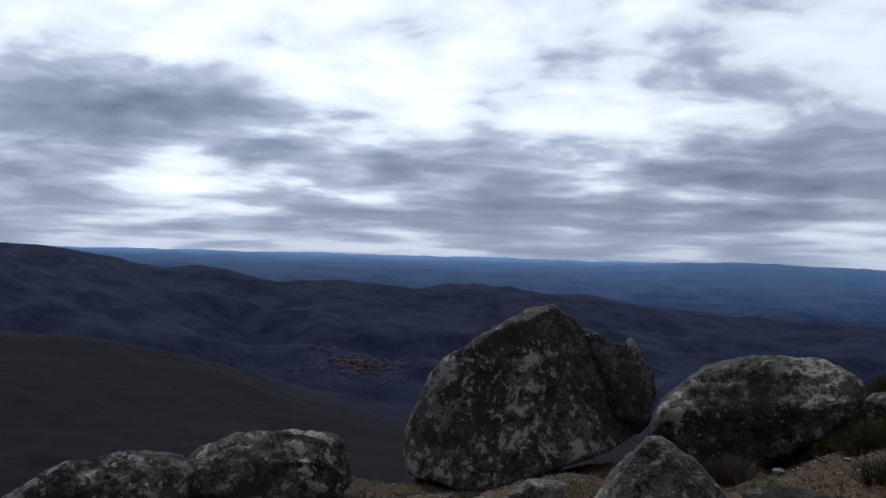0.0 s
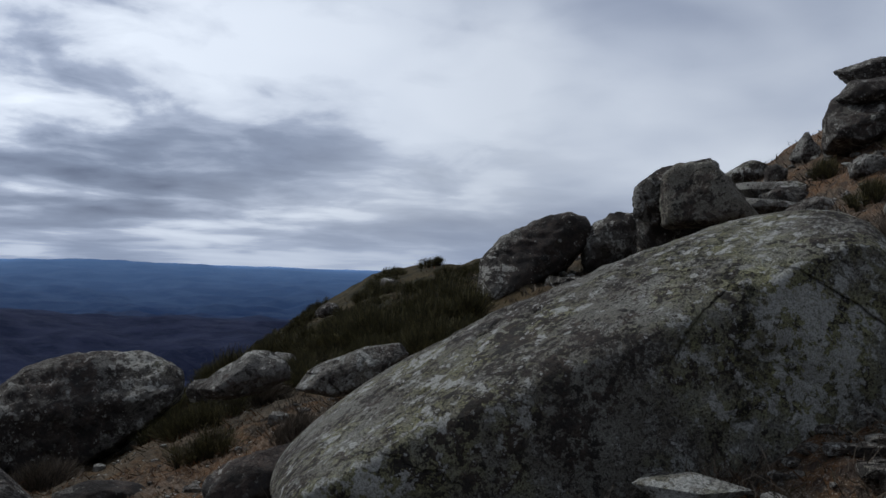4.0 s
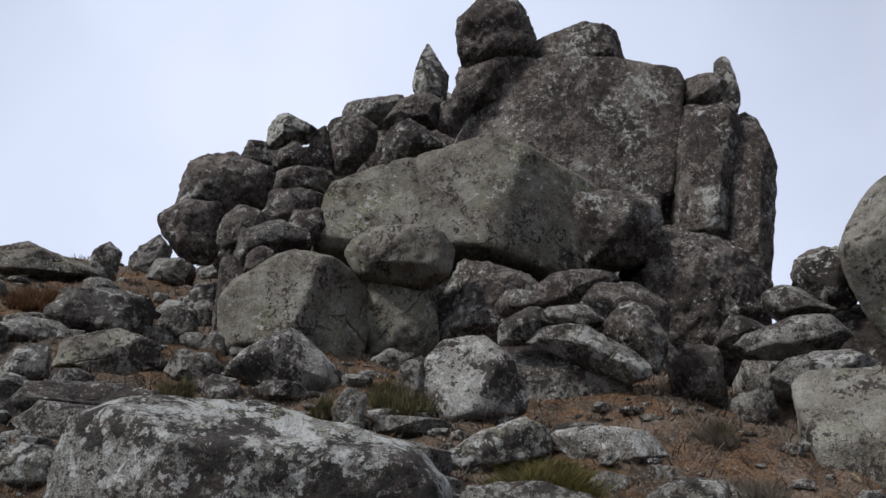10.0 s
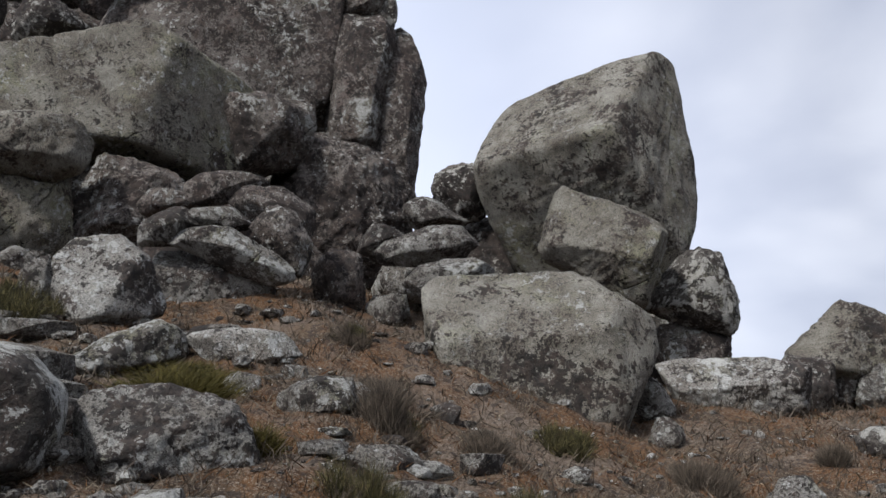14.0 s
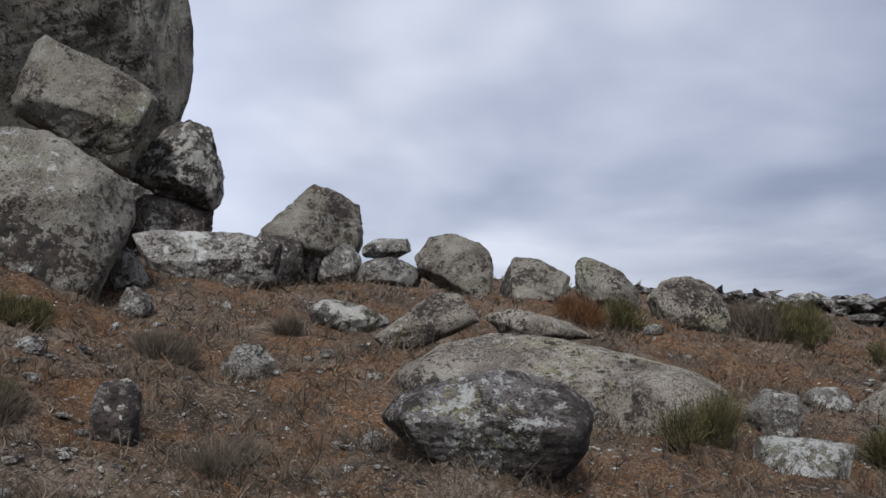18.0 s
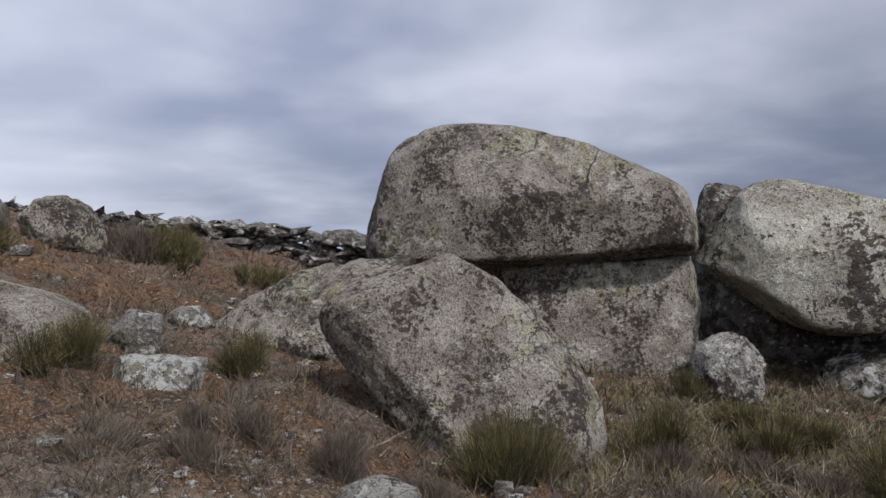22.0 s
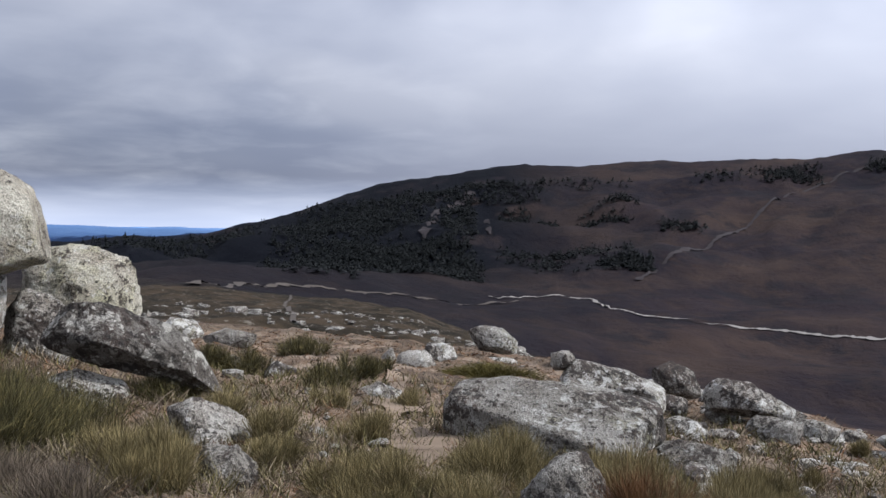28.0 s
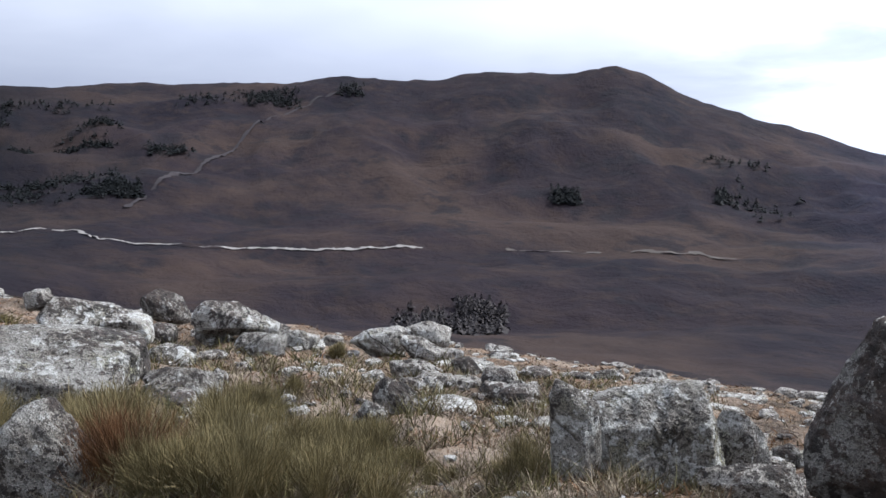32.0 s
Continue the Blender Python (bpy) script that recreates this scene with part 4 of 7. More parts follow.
rock(17.85, -0.18, 6.54, 1.21, 0.91, 1.30, 270, "tower", ((188, 0.92), (227, 0.87), (268, 0.98), (336, 1.08), (12, 0.89), (96, 0.93), (125, 0.99)), k=16)
rock(18.86, -1.31, 9.05, 0.68, 0.51, 0.69, 266, "dark", ((203, 1.06), (280, 0.85), (14, 0.81), (96, 0.94), (164, 0.86)))
rock(19.35, -2.09, 9.80, 1.22, 0.92, 0.92, 264, "dark", ((184, 0.98), (284, 0.75), (300, 0.56), (329, 0.62), (67, 0.82), (76, 0.84), (151, 0.97)))
rock(18.31, -2.01, 8.96, 0.73, 0.55, 0.66, 264, "tower", ((275, 0.91), (6, 0.91), (76, 0.95), (136, 0.76), (172, 0.85)))
rock(19.21, -2.70, 9.42, 0.58, 0.43, 1.12, 262, "tower", ((183, 0.97), (261, 0.89), (328, 1.1), (28, 0.67), (112, 0.84)))
rock(19.16, -3.35, 9.35, 1.13, 0.85, 1.60, 260, "tower", ((181, 0.98), (203, 1.06), (281, 0.85), (328, 0.65), (344, 0.72), (82, 1.01), (89, 0.99), (115, 1.1)))
rock(19.60, -3.92, 10.83, 1.49, 1.11, 1.04, 259, "tower", ((232, 1.23), (288, 0.73), (339, 0.64), (67, 1.13), (116, 0.66), (170, 0.86)))
rock(18.90, -4.74, 10.73, 1.43, 1.07, 0.94, 256, "tower", ((229, 1.22), (280, 0.86), (345, 0.86), (28, 1.07), (108, 0.74), (158, 0.64)))
rock(17.92, -4.53, 9.39, 1.42, 1.06, 1.13, 256, "dark", ((238, 1.16), (298, 0.6), (42, 0.65), (50, 0.63), (132, 0.89), (174, 0.91)))
rock(18.61, -5.64, 10.59, 0.95, 0.71, 1.37, 253, "tower", ((256, 0.97), (328, 0.54), (38, 1.14), (121, 0.5), (176, 0.94)))
rock(17.52, -2.14, 8.05, 1.08, 0.81, 0.76, 263, "tower", ((210, 1.2), (287, 0.72), (0, 1), (59, 1.11), (111, 0.75), (179, 0.98)))
rock(17.34, -2.01, 7.41, 1.13, 0.85, 0.85, 264, "tower", ((223, 1.13), (289, 0.75), (0, 1), (73, 0.95), (115, 0.92), (178, 0.98)))
rock(17.20, -1.09, 6.68, 0.86, 0.65, 0.93, 267, "tower", ((227, 1.18), (282, 0.84), (1, 0.99), (83, 0.98), (126, 0.88), (174, 0.93)))
rock(16.59, -1.69, 6.24, 1.41, 1.06, 0.98, 265, "dark", ((263, 1.08), (299, 0.54), (321, 0.63), (28, 1), (88, 1), (128, 0.87), (175, 0.92)))
rock(16.76, -2.31, 6.83, 0.73, 0.55, 0.83, 262, "tower", ((258, 0.93), (315, 0.86), (21, 0.86), (103, 0.86), (176, 0.95)))
rock(16.14, -1.45, 5.92, 0.61, 0.46, 0.62, 265, "tower", ((278, 0.85), (359, 0.99), (82, 0.96), (139, 0.84), (177, 0.95)))
rock(15.97, -0.99, 4.57, 0.51, 0.38, 1.68, 267, "tower", ((185, 0.92), (270, 1), (353, 0.96), (36, 0.97), (95, 0.95)))
rock(15.46, -2.07, 4.25, 2.59, 2.07, 2.05, 263, "green", ((183, 1), (194, 1.06), (263, 0.97), (277, 1.01), (328, 1.12), (347, 1), (2, 0.99), (41, 1.04), (58, 1.01), (87, 0.99), (118, 0.93), (135, 0.87), (150, 0.89)), k=28, rough=0.02, faces=((-0.4,-0.88,0.25,0.68),(0.62,-0.78,0.0,0.66)))
rock(15.08, -3.72, 5.86, 1.90, 1.42, 1.13, 256, "green", ((212, 0.98), (255, 0.89), (267, 0.95), (328, 1.2), (0, 0.99), (29, 1), (70, 0.99), (107, 0.91), (143, 0.92), (171, 0.95)), k=12)
rock(15.29, -3.88, 4.62, 1.31, 0.98, 1.48, 256, "green", ((184, 0.94), (223, 1.16), (272, 0.98), (337, 1.16), (5, 0.94), (84, 1), (103, 0.96)), k=22)
rock(15.36, -5.63, 4.71, 2.20, 1.65, 2.00, 250, "tower", ((218, 1.28), (278, 0.87), (313, 1.01), (359, 0.99), (67, 0.86), (85, 0.94), (162, 0.97), (177, 0.95)), k=16)
rock(14.99, -7.35, 4.77, 1.56, 1.17, 1.60, 244, "tower", ((243, 0.83), (265, 0.91), (1, 0.99), (34, 0.93), (103, 0.87), (175, 0.96)))
rock(12.59, -1.65, 3.30, 1.58, 1.19, 1.01, 263, "pale", ((216, 0.96), (247, 0.89), (287, 0.98), (13, 0.81), (38, 0.61), (134, 0.71), (157, 0.81)), k=18)
rock(10.64, -3.68, 2.87, 1.29, 0.96, 1.21, 251, "pale", ((191, 0.89), (199, 0.9), (267, 1.02), (294, 0.77), (342, 1.0), (25, 0.84), (52, 0.87), (100, 0.96), (137, 1.07)), k=30, faces=((-0.2, -0.8, 0.55, 0.6), (0.7, -0.7, 0.1, 0.7)))
rock(12.12, -5.60, 3.48, 1.83, 1.11, 1.01, 245, "mixed", ((191, 0.93), (206, 0.99), (266, 0.97), (288, 1.05), (359, 1.0), (23, 0.89), (59, 0.86), (101, 0.98), (161, 1.03)), k=20, faces=((-0.1, -0.7, 0.7, 0.66), (0.1, -1, 0, 0.75)))
rock(11.57, -5.61, 3.90, 1.74, 0.89, 0.81, 244, "mixed", ((233, 0.35), (320, 1.21), (6, 0.93), (39, 0.62), (98, 0.99), (156, 1.04)), k=18)
rock(11.92, -5.56, 4.68, 1.02, 0.50, 0.38, 245, "mixed", ((239, 0.83), (304, 0.85), (26, 0.75), (101, 0.92), (177, 0.98)))
rock(13.00, -5.26, 3.89, 0.79, 0.59, 1.39, 248, "tower", ((189, 0.99), (270, 1), (355, 0.92), (87, 1.01), (112, 0.85), (154, 0.89)), k=10)
rock(11.36, -6.22, 4.04, 0.92, 0.69, 1.04, 241, "tower", ((226, 0.34), (227, 0.33), (332, 0.99), (30, 0.76), (77, 0.92), (123, 0.96)))
rock(11.95, -6.40, 4.59, 1.30, 0.98, 0.94, 242, "tower", ((228, 0.25), (236, 0.31), (358, 0.98), (45, 1.1), (92, 0.98), (136, 1.11)))
rock(12.44, -5.88, 5.22, 1.25, 0.63, 0.57, 245, "tower", ((189, 0.98), (287, 0.72), (321, 0.42), (53, 1.06), (95, 0.96), (151, 0.91)))
rock(13.58, -5.49, 5.21, 1.00, 0.74, 0.46, 248, "tower", ((197, 1.01), (295, 0.58), (16, 0.91), (84, 0.92), (162, 0.89)), k=10)
rock(8.96, -3.30, 2.26, 1.20, 0.70, 0.64, 250, "mixed", ((217, 1.07), (301, 0.55), (6, 0.99), (47, 1.11), (125, 0.51), (140, 0.47)), k=26, faces=((-0.3, -0.7, 0.65, 0.62), (0.6, -0.78, 0, 0.7)))
rock(8.51, -4.35, 2.44, 1.18, 0.58, 0.42, 243, "pale", ((197, 0.77), (249, 0.84), (316, 0.87), (21, 0.86), (79, 0.92), (117, 1.05)), k=24)
rock(5.92, -2.57, 1.39, 1.17, 0.73, 0.67, 247, "mixed", ((187, 0.96), (218, 1.08), (282, 0.86), (6, 0.93), (25, 0.9), (55, 0.9), (85, 0.96), (118, 1.07), (168, 1.04)), k=24, faces=((-0.1, -0.7, 0.7, 0.64), (0.5, -0.85, 0, 0.72)))
rock(7.03, -4.33, 1.90, 0.70, 0.44, 0.40, 239, "mixed", ((185, 0.96), (234, 1.02), (284, 0.88), (10, 0.87), (88, 0.99), (133, 1.0)), k=24)
rock(7.76, -3.96, 2.08, 0.36, 0.27, 0.28, 243, "mixed", ((187, 0.95), (270, 1), (350, 1), (12, 0.96), (73, 0.83), (141, 0.97)))
rock(12.33, -9.49, 3.90, 1.68, 1.85, 1.57, 232, "pale", ((187, 0.96), (270, 1), (354, 0.94), (16, 1.12), (83, 1.03), (110, 0.85), (141, 0.95)), k=14)
rock(10.49, -8.56, 3.87, 1.38, 0.70, 0.64, 230, "mixed", ((213, 0.97), (311, 0.43), (354, 0.9), (85, 1.02), (119, 0.73), (152, 0.77)))
rock(13.67, -10.83, 5.86, 1.30, 0.98, 0.72, 231, "mixed", ((208, 0.84), (291, 0.79), (39, 0.49), (57, 0.54), (153, 0.93)))
rock(13.46, -9.42, 5.07, 0.88, 0.66, 0.72, 235, "dark", ((237, 0.91), (315, 0.62), (13, 1.01), (97, 0.9), (152, 0.68)))
rock(18.74, -15.73, 7.78, 1.63, 1.22, 1.88, 230, "tower", ((197, 0.99), (269, 0.98), (356, 0.94), (71, 1.08), (104, 0.87), (163, 0.92)), k=18)
rock(10.26, -2.10, 2.72, 0.37, 0.27, 0.52, 259, "mixed", ((188, 0.97), (270, 1), (337, 1.16), (1, 0.99), (77, 0.91), (141, 0.84)))
rock(11.62, -8.24, 3.55, 0.62, 0.46, 0.56, 234, "mixed", ((187, 0.95), (270, 1), (354, 0.95), (51, 0.95), (116, 0.77)))
rock(14.75, -3.59, 4.25, 0.60, 0.45, 0.45, 256, "mixed", ((189, 0.98), (270, 1), (352, 0.97), (357, 0.95), (87, 0.98), (143, 0.83)))
rock(11.53, -3.12, 3.26, 0.42, 0.31, 0.70, 255, "mixed", ((194, 1.06), (270, 1), (348, 1.03), (18, 0.86), (101, 0.87), (170, 0.92)))
rock(12.05, -7.65, 3.82, 0.84, 0.63, 0.97, 237, "tower", ((187, 0.96), (270, 1), (344, 1.08), (8, 0.93), (82, 0.94), (140, 0.93)))
rock(12.01, -0.82, 3.08, 0.49, 0.37, 0.35, 267, "mixed", ((190, 1), (270, 1), (355, 0.92), (82, 0.93), (153, 0.84)))
rock(16.14, -0.22, 4.57, 0.66, 0.50, 0.70, 270, "mixed", ((190, 1), (270, 1), (346, 1.06), (15, 0.87), (92, 0.98), (160, 0.92)))
rock(13.23, -0.51, 3.49, 0.80, 0.60, 0.51, 268, "mixed", ((200, 1.13), (270, 1), (352, 0.97), (28, 0.94), (108, 0.79), (167, 0.86)))
rock(22.99, 0.65, 7.40, 1.04, 0.78, 1.15, 272, "mixed", ((279, 0.83), (348, 0.86), (61, 1.01), (134, 0.53), (164, 0.69)))
rock(21.94, 0.07, 6.98, 1.10, 0.82, 0.81, 271, "mixed", ((212, 1.24), (270, 1), (351, 0.98), (26, 0.92), (111, 0.75), (167, 0.8)))
rock(18.50, -0.61, 5.73, 0.75, 0.56, 0.66, 269, "dark", ((199, 1.12), (270, 1), (348, 1.02), (14, 0.92), (108, 0.73), (154, 0.66)))
rock(17.36, -0.65, 5.14, 0.65, 0.49, 0.59, 268, "mixed", ((195, 1.07), (270, 1), (350, 1), (8, 0.98), (99, 0.85), (153, 0.71)))

# the balanced block and its neighbours
rock(11.95, -13.12, 4.45, 4.40, 3.80, 5.23, 222, "hook", ((195, 0.94), (205, 0.9), (206, 0.9), (252, 0.88), (259, 0.88), (317, 1.06), (335, 1.03), (353, 1.0), (7, 0.98), (61, 1.24), (95, 0.93), (102, 0.87), (111, 0.89), (136, 0.94), (158, 0.96)), k=40, rough=0.012, faces=((-0.35, -0.6, 0.72, 0.55), (-0.22, -0.64, -0.75, 0.34), (0.82, -0.55, 0.05, 0.68)))
rock(8.50, -8.41, 1.87, 2.97, 2.19, 2.14, 225, "hook", ((184, 0.94), (189, 0.92), (232, 0.97), (258, 0.92), (267, 0.97), (343, 0.95), (7, 0.99), (44, 0.96), (53, 0.95), (85, 0.97), (92, 1.01), (130, 1.29)), k=26, rough=0.018, faces=((-0.05, -0.72, 0.68, 0.6), (0.0, -1, -0.08, 0.72), (0.8, -0.58, 0.15, 0.84)))
rock(9.99, -13.69, 3.77, 1.64, 1.23, 1.59, 216, "dark", ((244, 0.85), (256, 0.77), (342, 1.12), (1, 0.99), (25, 1.04), (81, 0.99), (138, 0.64), (149, 0.62)), k=16)
rock(10.10, -13.83, 2.65, 1.39, 1.04, 1.43, 216, "tower", ((184, 0.93), (186, 0.94), (270, 1), (351, 0.98), (357, 0.97), (72, 0.88), (99, 1.02)))
rock(7.78, -9.78, 2.07, 0.53, 0.40, 0.66, 218, "mixed", ((204, 1.18), (270, 1), (344, 1.08), (35, 0.58), (74, 0.79), (167, 0.83)))
rock(6.93, -8.88, 1.70, 0.41, 0.31, 0.41, 217, "mixed", ((195, 1.07), (270, 1), (341, 1.13), (18, 0.79), (62, 0.66), (159, 0.79)))
rock(11.82, -8.34, 3.65, 0.68, 0.51, 0.49, 235, "mixed", ((189, 0.99), (270, 1), (349, 1.02), (7, 0.97), (94, 0.93), (151, 0.86)))
rock(5.69, -4.05, 1.42, 0.53, 0.39, 0.29, 235, "mixed", ((188, 0.97), (270, 1), (352, 0.97), (36, 0.89), (94, 0.97), (160, 0.97)))
rock(7.76, -11.51, 2.15, 2.11, 1.04, 0.91, 214, "pale", ((192, 0.81), (247, 0.73), (249, 0.73), (318, 1.08), (357, 0.96), (62, 1.1), (93, 0.98), (120, 1.22)), k=24, faces=((-0.1, -0.75, 0.65, 0.62), (0.1, -0.9, -0.4, 0.7)))
rock(7.61, -14.29, 2.75, 1.72, 1.40, 1.44, 208, "green", ((195, 1.0), (271, 0.98), (355, 1.0), (3, 1.0), (53, 0.97), (73, 0.97), (136, 0.66), (138, 0.65)), k=30, crack=((60, 0.3),), faces=((-0.35, -0.7, 0.6, 0.62), (0.6, -0.75, 0.2, 0.75)))
rock(7.71, -13.32, 2.28, 0.93, 0.70, 0.96, 210, "mixed", ((188, 0.96), (270, 1), (355, 0.93), (78, 0.89), (142, 0.92)))
rock(7.49, -14.01, 2.44, 0.56, 0.42, 0.70, 208, "mixed", ((257, 0.89), (331, 0.8), (353, 0.86), (98, 0.86), (152, 0.56)))
rock(6.97, -14.17, 2.36, 0.75, 0.57, 0.76, 206, "mixed", ((263, 0.93), (334, 0.89), (9, 0.99), (86, 0.96), (166, 0.76)), k=30)
rock(6.17, -14.43, 2.35, 1.09, 0.59, 0.54, 203, "mixed", ((264, 0.89), (4, 0.94), (60, 0.88), (104, 0.96), (171, 0.87)), k=24)
rock(5.11, -14.62, 2.08, 1.32, 0.99, 1.18, 199, "green", ((200, 0.82), (235, 0.53), (251, 0.62), (0, 1.0), (36, 1.02), (72, 0.95), (98, 0.99), (143, 1.01)), k=26, faces=((-0.4, -0.7, 0.6, 0.66), (0.5, -0.85, 0, 0.7)))
rock(3.45, -9.06, 1.34, 1.13, 0.75, 0.68, 201, "stack", ((208, 1.08), (271, 0.99), (306, 0.49), (25, 0.96), (95, 0.94), (137, 0.53), (143, 0.54)), k=30, faces=((-0.2, -0.75, 0.6, 0.6), (0.1, -0.9, -0.4, 0.7)))
rock(4.78, -10.01, 1.54, 0.96, 0.51, 0.46, 206, "dark", ((194, 0.87), (243, 0.75), (322, 0.86), (44, 0.63), (67, 0.66), (150, 1.07)))
rock(4.52, -7.42, 1.14, 0.48, 0.36, 0.37, 211, "mixed", ((194, 1.06), (270, 1), (352, 0.97), (34, 0.93), (100, 0.9), (153, 0.73)))
rock(4.06, -5.12, 0.82, 0.31, 0.23, 0.48, 218, "dark", ((195, 1.08), (270, 1), (346, 1.06), (357, 0.98), (47, 0.96), (100, 0.93), (164, 0.85)), k=18)
rock(5.77, -4.17, 1.44, 0.48, 0.36, 0.27, 235, "mixed", ((187, 0.95), (270, 1), (352, 0.97), (35, 0.89), (83, 0.93), (143, 1.03)))
rock(4.96, -3.02, 1.19, 0.14, 0.11, 0.14, 240, "pale", ((186, 0.94), (270, 1), (354, 0.94), (17, 1.11), (84, 0.95), (126, 1.04)))
rock(5.27, -2.61, 1.25, 0.12, 0.09, 0.15, 245, "pale", ((186, 0.94), (270, 1), (355, 0.93), (75, 0.94), (121, 0.91)))
rock(6.39, -9.90, 1.80, 0.14, 0.11, 0.18, 213, "pale", ((186, 0.95), (270, 1), (354, 0.94), (68, 0.93), (120, 0.87)))
rock(6.45, -8.00, 1.55, 0.14, 0.10, 0.15, 219, "pale", ((186, 0.95), (270, 1), (355, 0.93), (74, 0.94), (123, 0.89)))
rock(6.89, -8.86, 1.68, 0.40, 0.30, 0.44, 218, "mixed", ((189, 0.98), (270, 1), (348, 1.03), (17, 0.89), (76, 0.85), (151, 0.91)))
rock(11.80, -8.43, 3.65, 0.64, 0.48, 0.49, 235, "mixed", ((196, 1.08), (270, 1), (347, 1.04), (8, 0.95), (103, 0.79), (152, 0.68)))

rock(10.50, -12.01, 4.15, 2.25, 1.50, 2.21, 221, "green", ((205, 0.93), (240, 0.64), (251, 0.74), (339, 0.92), (342, 0.91), (39, 0.85), (66, 0.68), (66, 0.68), (128, 1.15), (164, 0.94)), k=40, rough=0.015, faces=((-0.1,-0.92,0.35,0.64),(-0.3,-0.6,-0.75,0.62)))
rock(14.47, -12.10, 6.47, 1.16, 1.20, 1.33, 230, "dark", ((220, 0.81), (270, 1.0), (347, 0.99), (29, 0.84), (108, 0.83), (166, 0.96)))

# around the flat top
rock(4.10, -16.18, 2.04, 1.31, 0.98, 0.94, 194, "green", ((260, 1.0), (274, 0.99), (356, 0.98), (55, 0.78), (80, 0.89), (158, 0.87), (172, 0.87)), k=26, crack=((110, -0.3),), faces=((0.1, -0.7, 0.7, 0.64),))
rock(2.86, -16.44, 1.93, 1.13, 0.85, 1.05, 190, "green", ((210, 0.99), (270, 1.0), (346, 1.03), (38, 0.64), (61, 0.61), (105, 1.11), (175, 0.98)), k=26)
rock(1.41, -15.82, 1.54, 1.39, 1.04, 1.05, 185, "stack", ((196, 0.85), (224, 0.86), (271, 1.0), (354, 1.03), (22, 0.82), (58, 0.95), (109, 0.89), (124, 0.91)), k=22)
rock(2.47, -9.89, 1.52, 1.18, 0.58, 0.36, 194, "stack", ((197, 0.81), (277, 0.92), (27, 0.52), (51, 0.45), (137, 1.07)))
rock(1.80, -7.89, 0.61, 2.78, 1.50, 1.00, 193, "stack", ((187, 0.95), (203, 0.96), (266, 0.97), (286, 1.06), (0, 1.0), (25, 0.95), (56, 0.79), (64, 0.77), (106, 1.04), (149, 1.02)), k=16, rough=0.02, faces=((0.05, -0.6, 0.8, 0.62), (0.1, -0.95, 0.1, 0.74)))
rock(1.68, -5.44, 0.74, 1.24, 0.70, 0.64, 197, "yellow", ((206, 0.83), (227, 0.77), (249, 0.86), (280, 1.02), (332, 1.03), (355, 0.97), (32, 1.01), (68, 1.0), (107, 0.9), (121, 0.89), (160, 0.99)), k=24, rough=0.025, faces=((0.15, -0.6, 0.78, 0.66), (0, -0.85, -0.52, 0.74)))
rock(2.49, -5.58, 0.78, 0.16, 0.12, 0.21, 204, "mixed", ((187, 0.96), (270, 1), (352, 0.98), (1, 1), (88, 0.98), (139, 0.92)))
rock(0.11, -8.82, 0.64, 0.50, 0.37, 0.49, 181, "mixed", ((187, 0.96), (270, 1), (350, 1), (11, 0.97), (80, 0.92), (140, 0.92)), k=18)
rock(-0.08, -7.47, 0.53, 0.71, 0.53, 0.35, 180, "mixed", ((188, 0.98), (270, 1), (355, 0.93), (73, 1.02), (97, 0.96), (167, 0.99)))
rock(-0.36, -9.88, 0.83, 0.50, 0.38, 0.28, 178, "mixed", ((180, 0.99), (193, 1.04), (270, 1), (349, 1.02), (14, 0.93), (95, 0.93)))
rock(-1.68, -10.10, 0.14, 2.34, 1.75, 1.52, 170, "stack", ((211, 0.99), (236, 0.91), (261, 0.96), (327, 0.69), (4, 1.02), (91, 0.99), (112, 0.72), (134, 0.73), (164, 0.89)), k=12)

# the two capped stacks
rock(-4.39, -10.62, 1.48, 4.05, 2.40, 1.82, 158, "stack", ((187, 1.06), (263, 1.01), (277, 0.98), (287, 1.01), (290, 1.03), (0, 0.99), (12, 0.93), (38, 0.82), (47, 0.78), (64, 0.8), (82, 0.93), (114, 1.09), (146, 1.04), (173, 0.93), (173, 0.93)), k=22, rough=0.018, faces=((0.05, -0.85, 0.5, 0.66), (-0.7, -0.7, 0.1, 0.82), (0, -0.98, -0.2, 0.78)))
rock(-5.15, -10.50, -0.31, 2.68, 1.80, 2.06, 154, "stack", ((204, 0.65), (237, 0.74), (278, 1.02), (326, 1.04), (355, 0.97), (7, 1.03), (94, 0.93), (94, 0.93), (137, 1.17)), k=30, rough=0.018, faces=((0.02, -0.98, 0.15, 0.7), (-0.7, -0.7, 0, 0.84)))
rock(-2.45, -7.29, -0.21, 2.34, 1.31, 1.90, 162, "stack", ((199, 0.81), (212, 0.7), (215, 0.69), (269, 0.99), (303, 1.22), (348, 1.09), (12, 0.87), (23, 0.76), (33, 0.7), (44, 0.71), (59, 0.82), (114, 0.94), (119, 0.97), (155, 1.08)), k=34, rough=0.016, faces=((0.12, -0.88, 0.45, 0.6), (-0.78, -0.55, -0.3, 0.74)))
rock(-8.10, -9.37, 0.79, 3.67, 2.30, 1.92, 139, "cap", ((217, 0.86), (218, 0.85), (251, 0.97), (274, 0.99), (285, 1.02), (299, 1.1), (4, 0.95), (15, 0.9), (40, 0.84), (65, 0.74), (70, 0.78), (128, 1.09), (161, 0.92)), k=22, rough=0.018, faces=((0.05, -0.85, 0.52, 0.66), (0.0, -1, -0.05, 0.76), (-0.75, -0.6, 0.1, 0.84)))
